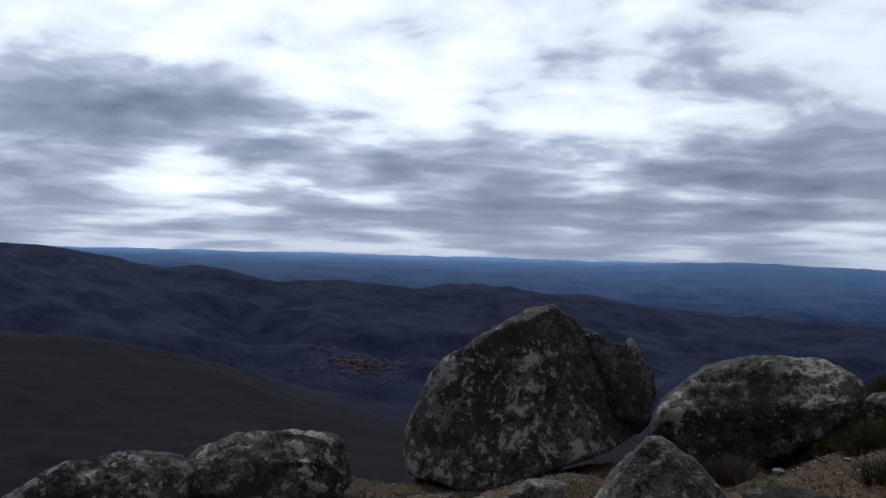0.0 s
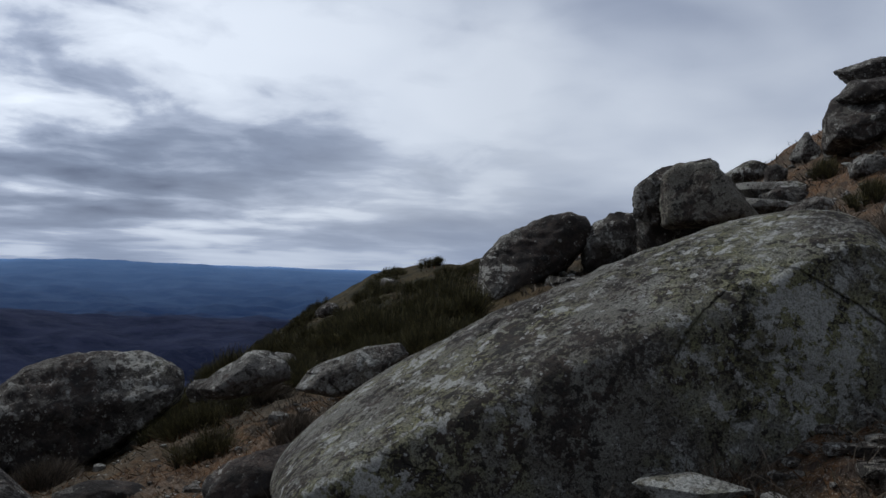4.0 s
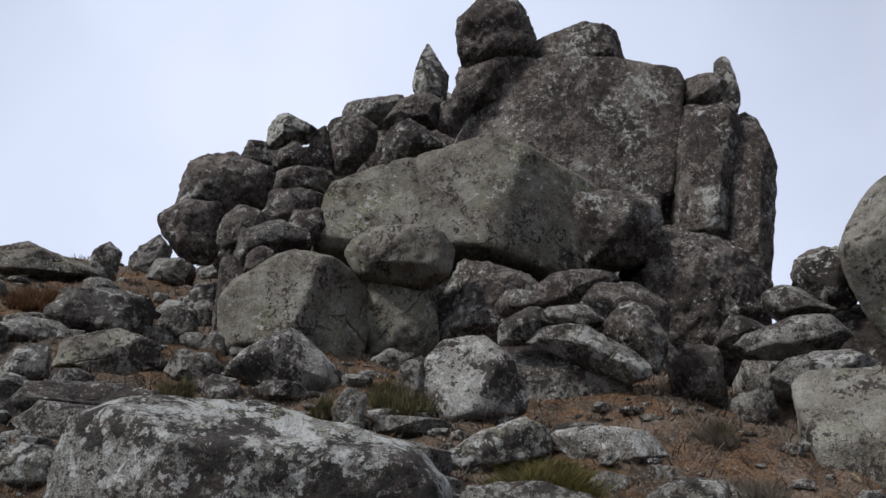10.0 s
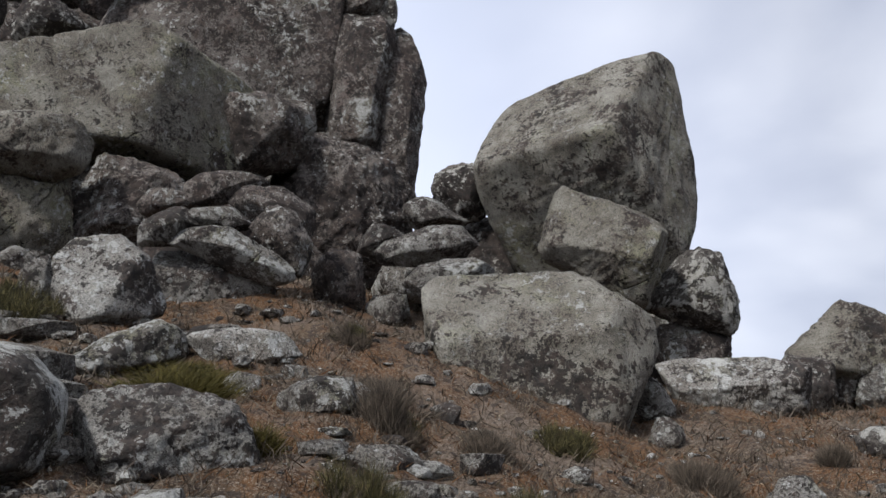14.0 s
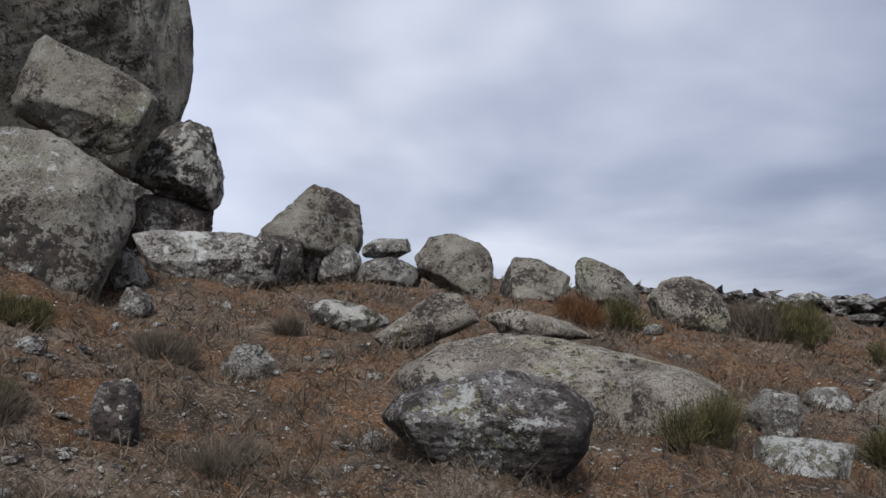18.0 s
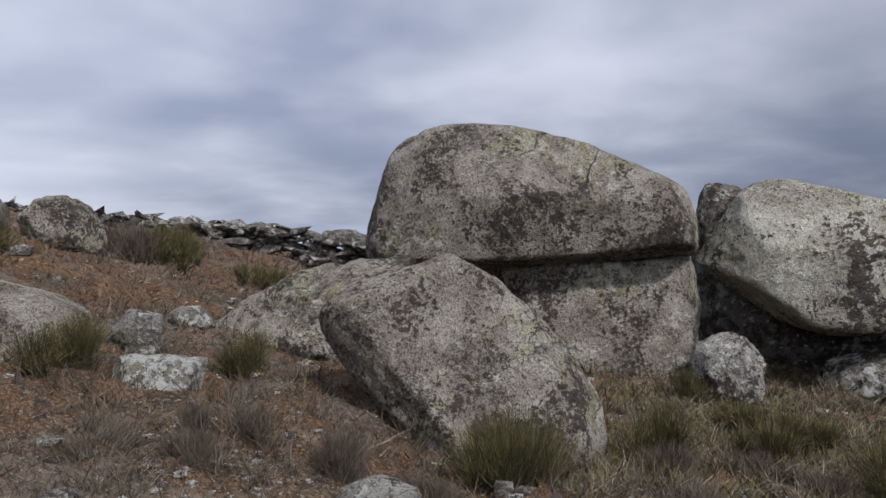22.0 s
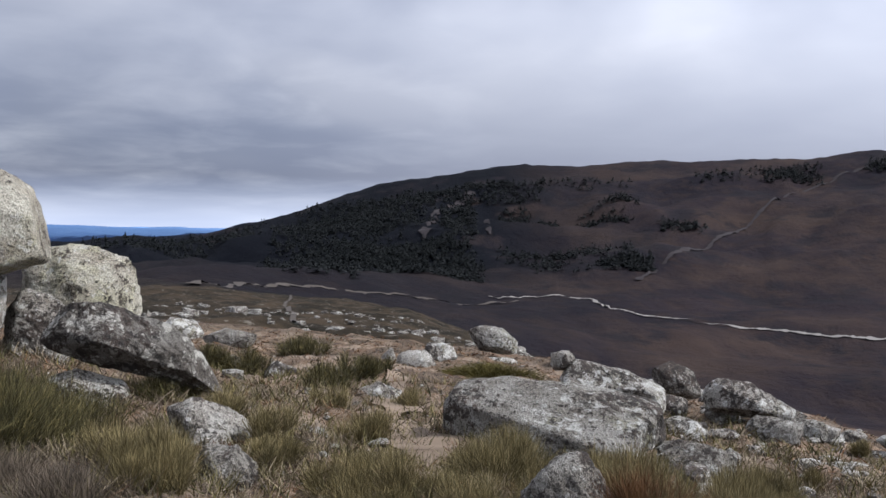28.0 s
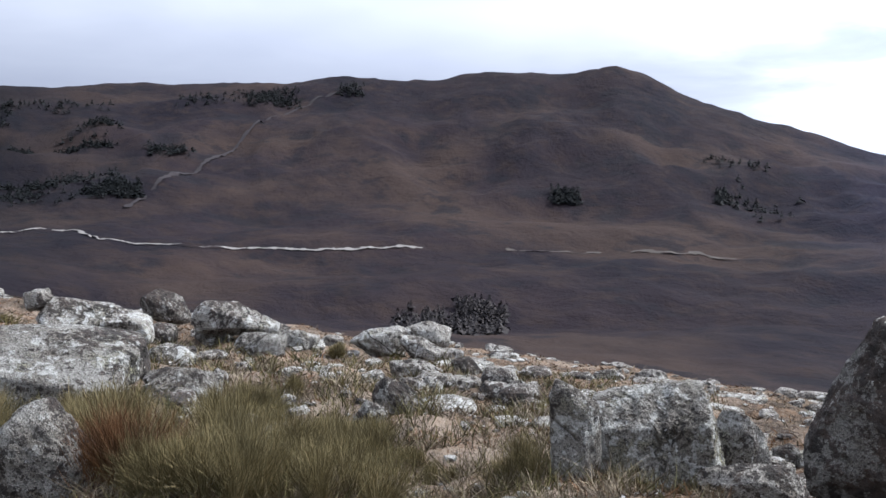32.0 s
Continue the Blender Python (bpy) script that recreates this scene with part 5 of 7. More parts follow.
rock(-8.48, -10.34, -0.00, 3.53, 1.77, 1.84, 140, "dark", ((181, 0.99), (222, 1.29), (270, 1), (334, 1.2), (1, 0.98), (64, 0.46)))
rock(-8.37, -8.88, -0.15, 1.58, 1.18, 1.12, 136, "pale", ((189, 0.99), (270, 1), (354, 0.94), (1, 1.01), (116, 0.46)), k=20)
rock(-6.11, -8.96, -0.02, 0.83, 0.62, 0.85, 146, "pale", ((187, 0.96), (270, 1), (352, 0.97), (24, 0.98), (57, 0.99), (91, 0.99), (117, 1.01), (154, 1.03)), k=10)
rock(-1.27, -5.26, 0.08, 0.54, 0.41, 0.30, 167, "mixed", ((191, 1.02), (270, 1), (346, 1.05), (14, 0.89), (62, 0.91), (115, 0.88), (162, 0.89)))
rock(-11.08, -9.03, -0.47, 1.63, 1.22, 1.76, 129, "cap", ((186, 0.94), (270, 1), (347, 1.04), (1, 1), (24, 1.03), (64, 1.01), (94, 0.98), (125, 1.05)), k=12)
rock(-9.60, -8.51, -0.42, 0.87, 0.66, 1.14, 131, "pale", ((185, 0.94), (186, 0.94), (270, 1), (352, 0.96), (18, 1.01), (74, 0.89), (112, 1.02)))
rock(-8.26, -6.06, -0.33, 1.85, 0.93, 1.06, 125, "dark", ((205, 0.75), (239, 0.39), (246, 0.51), (11, 0.79), (34, 0.52), (54, 0.51), (83, 0.91), (155, 1.06)), k=16)
rock(-7.94, -6.35, -0.35, 0.84, 0.63, 0.43, 128, "pale", ((186, 0.93), (270, 1), (344, 1.09), (17, 0.83), (59, 0.72), (117, 1.02)))
rock(-6.88, -4.28, -0.34, 0.71, 0.53, 0.46, 121, "pale", ((186, 0.94), (270, 1), (345, 1.07), (15, 0.86), (57, 0.65), (121, 1.03)))
rock(-6.60, -4.13, -0.32, 0.40, 0.30, 0.25, 121, "pale", ((190, 1.01), (270, 1), (349, 1.01), (9, 0.96), (83, 0.94), (155, 0.85)))
rock(-8.17, -8.07, -0.12, 0.22, 0.16, 0.27, 134, "pale", ((190, 1), (270, 1), (348, 1.04), (2, 0.99), (80, 0.92), (149, 0.83)))
rock(-3.63, -4.74, -0.00, 0.07, 0.05, 0.13, 143, "pale", ((186, 0.95), (270, 1), (355, 0.93), (79, 0.96), (123, 0.91)))
rock(-2.18, -5.05, 0.09, 0.16, 0.12, 0.12, 158, "pale", ((186, 0.94), (270, 1), (355, 0.93), (77, 0.88), (130, 1.04)))
rock(-18.24, -12.22, -1.19, 1.07, 0.80, 0.59, 124, "pale", ((191, 1.02), (270, 1), (345, 1.07), (15, 0.86), (78, 0.9), (152, 0.79)))
rock(-17.21, -10.29, -1.10, 1.13, 0.73, 0.45, 121, "mixed", ((188, 0.97), (270, 1), (353, 0.95), (60, 0.78), (136, 0.82)))
rock(-13.69, -8.18, -0.94, 0.35, 0.27, 0.31, 121, "mixed", ((189, 0.98), (270, 1), (339, 1.15), (1, 0.99), (78, 0.89), (150, 0.88)))
rock(-14.03, -7.51, -1.10, 0.54, 0.40, 0.34, 118, "pale", ((197, 1.1), (270, 1), (351, 0.98), (52, 0.66), (152, 0.65)))
rock(-11.15, -4.49, -0.78, 0.51, 0.38, 0.33, 112, "pale", ((187, 0.96), (270, 1), (351, 0.98), (45, 0.75), (125, 0.78)))
rock(-3.71, -4.70, 0.01, 0.07, 0.05, 0.14, 143, "pale", ((187, 0.95), (270, 1), (354, 0.94), (70, 0.91), (124, 0.88)))
rock(-5.87, -3.49, -0.36, 0.45, 0.34, 0.38, 121, "mixed", ((185, 0.93), (270, 1), (349, 1.02), (35, 0.71), (83, 0.92), (132, 1.16)))
rock(-13.14, -9.43, -0.76, 0.16, 0.12, 0.88, 126, "pale", ((188, 0.98), (270, 1), (352, 0.98), (4, 1), (77, 0.96), (135, 0.76)))

# the sunlit shoulder
rock(-22.08, -5.80, -1.62, 1.22, 0.77, 0.70, 105, "mixed", ((201, 0.74), (260, 0.82), (357, 1.01), (33, 0.77), (78, 0.88), (133, 1.08)), k=24)
rock(-18.65, -6.09, -1.39, 0.79, 0.59, 0.47, 108, "pale", ((205, 1.19), (270, 1), (334, 1.2), (13, 0.83), (94, 0.95), (167, 0.82)))
rock(-17.79, -6.34, -1.43, 0.87, 0.65, 0.44, 110, "pale", ((202, 1.15), (270, 1), (343, 1.1), (13, 0.87), (98, 0.89), (167, 0.84)))
rock(-20.08, -5.14, -1.70, 0.96, 0.47, 0.32, 104, "pale", ((186, 0.9), (250, 0.59), (9, 0.83), (94, 0.95)))
rock(-18.11, -7.03, -1.36, 0.34, 0.25, 0.33, 111, "pale", ((190, 1), (270, 1), (342, 1.11), (21, 0.75), (128, 0.53)))
rock(-21.95, -4.02, -1.90, 0.63, 0.47, 0.49, 100, "mixed", ((213, 1.25), (270, 1), (331, 1.22), (19, 0.71), (100, 0.91), (169, 0.84)))
rock(-13.52, -1.75, -1.12, 1.54, 0.80, 0.73, 97, "pale", ((194, 0.89), (232, 0.63), (244, 0.63), (289, 1.15), (3, 0.95), (48, 0.68), (71, 0.71), (159, 1.04)), k=18, faces=((0, -0.65, 0.76, 0.62), (0, -0.9, -0.4, 0.72)))
rock(-8.56, -1.68, -0.57, 2.07, 1.29, 0.71, 101, "mixed", ((182, 0.99), (228, 0.94), (257, 0.88), (312, 1.0), (4, 0.97), (59, 0.77), (73, 0.84), (112, 1.07), (166, 1.04)), k=18, faces=((0, -0.6, 0.8, 0.66), (-0.6, -0.8, 0, 0.8)))
rock(-5.39, -0.92, -0.34, 0.63, 0.47, 0.65, 101, "mixed", ((184, 0.96), (260, 0.89), (307, 1.14), (18, 0.74), (32, 0.65), (93, 0.99), (122, 1.03)), k=28)
rock(-10.01, -0.56, -0.98, 0.64, 0.39, 0.36, 93, "mixed", ((199, 0.73), (275, 0.96), (4, 0.94), (71, 0.93), (111, 0.95)))
rock(-17.70, -1.09, -1.63, 0.93, 0.69, 0.72, 94, "mixed", ((191, 0.84), (240, 0.78), (271, 1.0), (22, 0.55), (53, 0.61), (109, 1.04)))
rock(-15.03, 0.15, -1.37, 1.37, 0.68, 0.60, 89, "pale", ((184, 0.97), (259, 0.8), (353, 1.05), (37, 0.52), (78, 0.85), (148, 1.04)))
rock(-15.11, -0.99, -1.50, 0.46, 0.35, 0.42, 93, "pale", ((186, 0.94), (270, 1), (352, 0.98), (356, 0.96), (75, 0.86), (129, 1.03)))
rock(-14.28, 0.40, -1.48, 0.62, 0.47, 0.32, 88, "mixed", ((191, 1.01), (270, 1), (355, 0.92), (87, 0.97), (155, 0.85)))
rock(-15.34, -0.24, -1.59, 0.55, 0.41, 0.37, 91, "mixed", ((188, 0.97), (270, 1), (354, 0.94), (73, 0.86), (141, 0.89)))
rock(-11.56, -0.72, -1.06, 0.46, 0.34, 0.34, 93, "pale", ((188, 0.97), (270, 1), (346, 1.06), (11, 0.91), (71, 0.71), (161, 0.99)))
rock(-11.32, -4.46, -0.78, 0.49, 0.37, 0.29, 112, "pale", ((187, 0.95), (270, 1), (353, 0.96), (60, 0.74), (131, 0.91)))
rock(-13.68, -7.22, -1.04, 0.55, 0.41, 0.36, 118, "pale", ((189, 0.99), (270, 1), (352, 0.97), (54, 0.7), (141, 0.76)))
rock(-7.29, -2.50, -0.55, 0.19, 0.14, 0.16, 109, "pale", ((186, 0.95), (270, 1), (355, 0.92), (84, 0.95), (139, 1.03)))
rock(-14.78, 1.02, -1.61, 0.50, 0.38, 0.35, 86, "mixed", ((188, 0.97), (270, 1), (354, 0.93), (75, 0.88), (141, 0.89)))
rock(-13.96, 0.55, -1.52, 0.65, 0.49, 0.40, 88, "mixed", ((189, 0.98), (270, 1), (354, 0.93), (73, 0.92), (138, 0.77)))
rock(-15.03, 2.44, -1.87, 0.96, 0.58, 0.53, 81, "pale", ((216, 0.75), (266, 0.94), (358, 0.96), (98, 0.85), (141, 0.85)))
rock(-22.38, 4.81, -3.49, 1.32, 0.99, 0.75, 78, "pale", ((186, 0.94), (270, 1), (338, 1.15), (357, 0.96), (64, 0.94), (114, 0.87)))
rock(-14.58, 3.14, -1.95, 0.84, 0.58, 0.53, 78, "pale", ((201, 0.57), (262, 0.86), (7, 0.87), (43, 0.57), (85, 0.92)))
rock(-12.35, 2.61, -1.66, 0.92, 0.45, 0.39, 78, "pale", ((184, 0.94), (252, 0.67), (354, 1.03), (41, 0.55), (100, 1.01)))
rock(-12.20, 3.20, -1.65, 0.45, 0.33, 0.40, 75, "mixed", ((198, 0.74), (263, 0.86), (1, 0.99), (38, 0.67), (105, 0.95)))
rock(-8.28, 1.53, -0.90, 0.47, 0.35, 0.44, 79, "mixed", ((187, 0.95), (270, 1), (345, 1.08), (30, 0.65), (69, 0.74), (141, 1.02)))
rock(-10.79, 2.36, -1.47, 0.34, 0.26, 0.34, 77, "mixed", ((190, 0.99), (270, 1), (352, 0.97), (356, 0.95), (72, 0.89), (143, 0.77)))
rock(-14.89, 1.18, -1.66, 0.57, 0.43, 0.34, 86, "pale", ((192, 1.03), (270, 1), (354, 0.94), (73, 0.85), (152, 0.77)))
rock(-17.91, 1.95, -2.34, 0.51, 0.39, 0.34, 84, "pale", ((188, 0.97), (270, 1), (354, 0.94), (66, 0.87), (133, 0.81)))
rock(-11.57, -0.59, -1.10, 0.46, 0.35, 0.35, 93, "pale", ((189, 0.98), (270, 1), (352, 0.97), (41, 0.84), (128, 0.64)))
rock(-10.36, -0.11, -1.02, 0.26, 0.19, 0.26, 91, "pale", ((192, 1.03), (270, 1), (354, 0.94), (61, 0.88), (141, 0.62)))
rock(-9.26, -0.42, -0.93, 0.79, 0.59, 0.44, 93, "mixed", ((190, 1), (270, 1), (354, 0.94), (62, 0.95), (93, 0.99), (172, 0.98)))
rock(-7.91, 1.21, -0.84, 0.30, 0.22, 0.28, 81, "mixed", ((188, 0.98), (270, 1), (354, 0.94), (68, 0.81), (144, 0.86)))
rock(-11.07, 3.55, -1.58, 0.25, 0.18, 0.26, 72, "mixed", ((190, 1.01), (270, 1), (355, 0.93), (82, 0.93), (154, 0.84)))
rock(-5.78, 2.84, -0.77, 0.90, 0.67, 0.79, 63, "mixed", ((182, 0.98), (278, 0.86), (288, 0.86), (9, 0.9), (21, 0.93), (102, 0.85), (102, 0.85)), k=30, faces=((0, -0.55, 0.83, 0.66), (0.1, -1, 0.1, 0.7)))
rock(-6.28, 3.72, -1.06, 0.33, 0.25, 0.69, 58, "mixed", ((186, 0.94), (270, 1), (353, 0.96), (28, 0.99), (86, 0.96), (135, 1.07)))
rock(-4.46, 3.50, -0.46, 0.74, 0.56, 1.16, 51, "dark", ((276, 0.89), (14, 0.78), (68, 0.96), (120, 0.83), (142, 0.7), (156, 0.71), (173, 0.87)), k=26)
rock(-6.73, 4.11, -1.04, 0.37, 0.27, 0.48, 58, "dark", ((190, 0.87), (278, 0.89), (23, 0.63), (50, 0.58), (116, 1.03)))
rock(-5.28, 3.22, -0.73, 0.80, 0.40, 0.34, 58, "pale", ((199, 0.93), (286, 0.78), (338, 0.96), (19, 0.91), (109, 0.75), (147, 0.86)))
rock(5.41, 1.69, 0.66, 0.71, 0.54, 0.54, 287, "green", ((275, 0.9), (318, 0.41), (326, 0.43), (11, 1.12), (130, 0.16), (137, 0.05)), label='smooth grey-green granite slab leaning on the boulder')
rock(12.09, -4.92, 4.37, 0.88, 0.66, 0.65, 248, "mixed", ((203, 1.12), (277, 0.9), (325, 0.74), (35, 0.91), (121, 0.65), (156, 0.7)))
rock(11.25, -8.74, 4.51, 1.65, 0.81, 0.70, 232, "mixed", ((208, 1.14), (264, 1.0), (299, 0.83), (340, 0.84), (28, 1.02), (95, 0.94), (136, 0.64), (158, 0.72)), k=26)
rock(6.37, -14.78, 2.87, 0.86, 0.43, 0.38, 203, "mixed", ((180, 1.0), (258, 0.95), (297, 0.95), (3, 0.97), (96, 0.89)))
rock(-8.32, -8.90, 0.17, 1.46, 0.72, 0.37, 137, "pale", ((200, 0.79), (251, 0.81), (305, 1.06), (358, 0.98), (31, 1.02), (91, 0.99), (139, 1.04)))
rock(-13.50, -2.48, -0.54, 0.36, 0.27, 0.30, 100, "pale", ((185, 0.95), (269, 0.99), (343, 0.89), (48, 0.85), (111, 0.88)))
rock(-15.16, 3.31, -1.79, 0.61, 0.45, 0.42, 77, "pale", ((210, 0.43), (242, 0.46), (354, 0.97), (28, 0.97), (95, 0.94)))
rock(-5.68, 2.20, -0.68, 0.34, 0.25, 0.79, 68, "mixed", ((187, 0.9), (273, 0.96), (3, 0.95), (73, 0.81), (78, 0.83), (130, 1.2)), k=34, faces=((-0.2, -0.95, 0.15, 0.7), (0.8, -0.55, 0, 0.75)))
rock(-6.89, 4.59, -1.19, 0.26, 0.20, 0.29, 56, "mixed", ((185, 0.94), (276, 0.9), (347, 0.93), (42, 0.89), (106, 0.88)))
rock(-7.31, -10.86, 1.81, 0.69, 0.52, 0.90, 146, "tower", ((188, 0.91), (312, 0.22), (50, 1.1), (89, 0.99), (135, 1.13)))
rock(-1.45, 9.66, -1.03, 1.22, 0.77, 0.70, 9, "dark", ((192, 0.91), (263, 0.88), (7, 0.87), (21, 0.84), (81, 0.96), (111, 0.99), (152, 1.05)), k=24)
rock(5.57, 10.50, -0.18, 1.14, 0.61, 0.55, 332, "dark", ((208, 1.13), (284, 0.78), (314, 0.74), (13, 0.96), (53, 0.9), (143, 0.47)), k=24)
rock(12.11, 9.48, 2.25, 0.51, 0.38, 0.82, 308, "dark", ((181, 0.99), (255, 0.73), (353, 1.0), (31, 0.82), (109, 0.83)))
rock(18.33, 3.51, 5.16, 1.11, 0.83, 0.82, 281, "green", ((205, 0.92), (297, 0.63), (356, 0.94), (73, 1.01), (108, 0.9), (166, 0.96)))



# ---------------------------------------------------------------- plants
def leafy(name, low, high, rough=0.8):
    m, nt, b = material(name)
    geo = nt.nodes.new("ShaderNodeNewGeometry")
    isl = geo.outputs["Random Per Island"]
    col = mix(nt, isl, low, high)
    col = mix(nt, ramp(nt, noise_(nt, geo.outputs["Position"], 6.0, 2), [(0.4, 0.0), (0.65, 0.6)]), col, tuple(0.55 * c for c in low))
    link(nt, col, b.inputs["Base Color"])
    b.inputs["Roughness"].default_value = rough
    return m


LEAF = {
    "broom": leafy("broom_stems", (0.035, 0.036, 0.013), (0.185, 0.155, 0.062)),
    # the same stems inside the bush, with the core's shade put into the colour
    "broom_core_shade": leafy("shaded_broom_stems", (0.016, 0.016, 0.008), (0.075, 0.064, 0.027)),
    # dry yellowish broom of the west, brightened in the colour for the sun
    "dry_sunlit_broom": leafy("dry_sunlit_broom_stems", (0.070, 0.062, 0.026), (0.27, 0.215, 0.105)),
    "heather": leafy("grey_heather_twigs", (0.038, 0.030, 0.022), (0.18, 0.145, 0.108)),
    "rust": leafy("rusty_bracken", (0.065, 0.030, 0.013), (0.175, 0.088, 0.036)),
    "moss": leafy("moss_cushion", (0.045, 0.040, 0.010), (0.11, 0.090, 0.020)),
    "straw": leafy("dry_straw", (0.075, 0.055, 0.034), (0.30, 0.25, 0.175)),
    "turf": leafy("dark_turf", (0.022, 0.020, 0.010), (0.075, 0.062, 0.030)),
    "litter": leafy("brown_litter", (0.032, 0.021, 0.014), (0.125, 0.074, 0.036)),
}


def strips(base, tip, width, bend, rng, segs=3):
    """Thin blades from base points to tips, bowed sideways: vertices and faces."""
    n = len(base)
    side = np.cross(tip - base, rng.normal(size=(n, 3)))
    side /= np.linalg.norm(side, axis=1)[:, None] + 1e-9
    s = np.linspace(0, 1, segs + 1)[None, :, None]
    mid = base[:, None] * (1 - s) + tip[:, None] * s + bend[:, None] * (s * (1 - s) * 2)
    wid = (width[:, None, None] * (1 - 0.75 * s)) * side[:, None]
    verts = np.stack([mid - wid, mid + wid], 2).reshape(n, -1, 3)
    k = 2 * (segs + 1)
    one = np.array([[2 * i, 2 * i + 1, 2 * i + 3, 2 * i + 2] for i in range(segs)])
    faces = (np.arange(n)[:, None, None] * k + one[None]).reshape(-1, 4)
    return verts.reshape(-1, 3), faces


PLANT = [0]
PLANT_LABELS = {
    "broom": "olive-green broom bush of upright wiry stems", "heather": "low grey-brown heather bush of bare twigs",
    "rust": "rust-coloured clump of dry bracken", "moss": "dark yellow-green cushion of moss on the stones",
}


def bush(kind, x, y, w, h):
    """A clump of bare wiry stems that spread from the ground in several tufts."""
    PLANT[0] += 1
    rng = np.random.default_rng(500 + PLANT[0])
    far = math.hypot(x, y)
    n = int(np.clip(19000 * (w / far) ** 0.7, 900, 15000))
    if kind == "broom":
        # wiry stems fan up from many roots into a dense, even, feathery top
        roots = max(5, int(10 * w * w / max(h, 0.2)))
        a, q = rng.uniform(0, 2 * pi, roots), np.sqrt(rng.uniform(0, 1, roots)) * 0.40 * w
        root = np.column_stack([q * np.cos(a), q * np.sin(a)])
        who = rng.integers(0, roots, n)
        tall = (1.05 - 0.45 * (q / (0.5 * w)) ** 2) * rng.uniform(0.72, 1.08, roots)
        pick = root[who] + rng.normal(size=(n, 2)) * 0.035 * h
        base = np.column_stack([pick, ground_z(x + pick[:, 0], y + pick[:, 1]) - float(ground_z(x, y)) - 0.02])
        fan = rng.normal(size=(n, 2)) * 0.19 * h + root[who] * 0.22
        lift = h * tall[who] * (1 - 0.55 * (np.linalg.norm(fan, axis=1) / (0.7 * h)) ** 2).clip(0.3, 1) * rng.uniform(0.72, 1.0, n)
        out = fan
        sprig = rng.uniform(size=n) < 0.72
        at = np.where(sprig, rng.uniform(0.25, 0.88, n), 0)[:, None]
        base = base + at * np.column_stack([out, lift])
        out = np.where(sprig[:, None], out * 0.25 + rng.normal(size=(n, 2)) * 0.035 * h, out)
        lift = np.where(sprig, lift * rng.uniform(0.12, 0.26, n), lift)
    else:
        tufts = rng.normal(size=(max(6, int(w * 12)), 2)) * w * 0.19
        pick = tufts[rng.integers(0, len(tufts), n)] + rng.normal(size=(n, 2)) * w * 0.05
        z = ground_z(x + pick[:, 0], y + pick[:, 1]) - float(ground_z(x, y)) - 0.02
        base = np.column_stack([pick, z])
        r = np.linalg.norm(pick, axis=1) / (w * 0.5)
        lift = h * np.clip(1.08 - 0.5 * r**1.5, 0.3, 1.1) * (0.45 + 0.62 * rng.beta(2.4, 1.5, n))
        sprig = rng.uniform(size=n) < 0.6
        spread = {"heather": 1.0, "rust": 0.9, "moss": 1.5}[kind]
        base[:, 2] += rng.uniform(0, 0.6, n) * lift * 0.8
        base[:, :2] += rng.normal(size=(n, 2)) * w * 0.10
        lift = lift * 0.42
        out = pick * spread * 0.3 + rng.normal(size=(n, 2)) * spread * 0.4 * lift[:, None]
    tip = base + np.column_stack([out, lift])
    bend = rng.normal(size=(n, 3)) * lift[:, None] * 0.05
    wid = np.full(n, max(0.0011, far * 0.00022)) * rng.uniform(0.7, 1.5, n)
    ob = new({"broom": "broom_bush", "heather": "heather_bush", "rust": "bracken_clump", "moss": "moss_cushion"}[kind])
    ob.matrix_world = pose(x, y, float(ground_z(x, y)))
    tagged(ob, PLANT_LABELS[kind], "plant" if kind == "moss" else "bush", {"broom": "broom bushes", "heather": "heather bushes"}.get(kind, ""))
    # stem clumps take the painted shade colour, western bushes the painted sunlit one
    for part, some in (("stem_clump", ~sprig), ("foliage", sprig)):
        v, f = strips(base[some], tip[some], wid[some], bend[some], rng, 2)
        mesh_object(part, v, f, LEAF[kind if kind != "broom" else "dry_sunlit_broom" if x < -4.9 and y > -5.0 else "broom_core_shade" if part == "stem_clump" else "broom"], ob)


bush("broom", 11.15, 18.62, 0.78, 0.72)
bush("broom", 9.58, 14.53, 0.92, 0.83)
bush("broom", 9.47, 13.11, 0.94, 0.91)
bush("broom", 9.44, 12.03, 0.87, 0.81)
bush("broom", 10.09, 11.74, 0.86, 0.81)
bush("broom", 8.22, 10.19, 0.51, 0.53)
bush("broom", 11.78, 24.22, 1.15, 0.74)
bush("broom", 11.06, 20.36, 1.40, 0.63)
bush("broom", 11.51, 20.17, 0.98, 0.63)
bush("broom", 9.14, 13.35, 0.85, 0.53)
bush("heather", 3.85, 12.59, 0.78, 0.43)
bush("broom", 4.38, 9.10, 0.66, 0.45)
bush("heather", 4.80, 7.91, 0.54, 0.36)
bush("broom", 7.83, 10.38, 0.37, 0.38)
bush("heather", 6.49, 11.67, 0.56, 0.32)
bush("broom", 12.75, 6.26, 0.56, 0.43)
bush("broom", 15.91, 8.55, 0.55, 0.39)
bush("broom", 10.59, 4.33, 0.48, 0.48)
bush("heather", 10.68, 4.97, 0.81, 0.56)
bush("broom", 11.21, 2.89, 0.40, 0.31)
bush("broom", 7.99, 1.84, 0.41, 0.33)
bush("heather", 6.93, 1.14, 0.38, 0.27)
bush("broom", 7.31, 1.96, 0.36, 0.24)
bush("broom", 5.26, 0.61, 0.21, 0.27)
bush("broom", 15.61, 6.86, 0.88, 0.52)
bush("heather", 8.88, 1.30, 0.29, 0.41)
bush("rust", 17.70, 2.18, 0.98, 0.53)
bush("rust", 7.07, 0.72, 0.44, 0.31)
bush("rust", 11.38, 3.20, 0.41, 0.25)
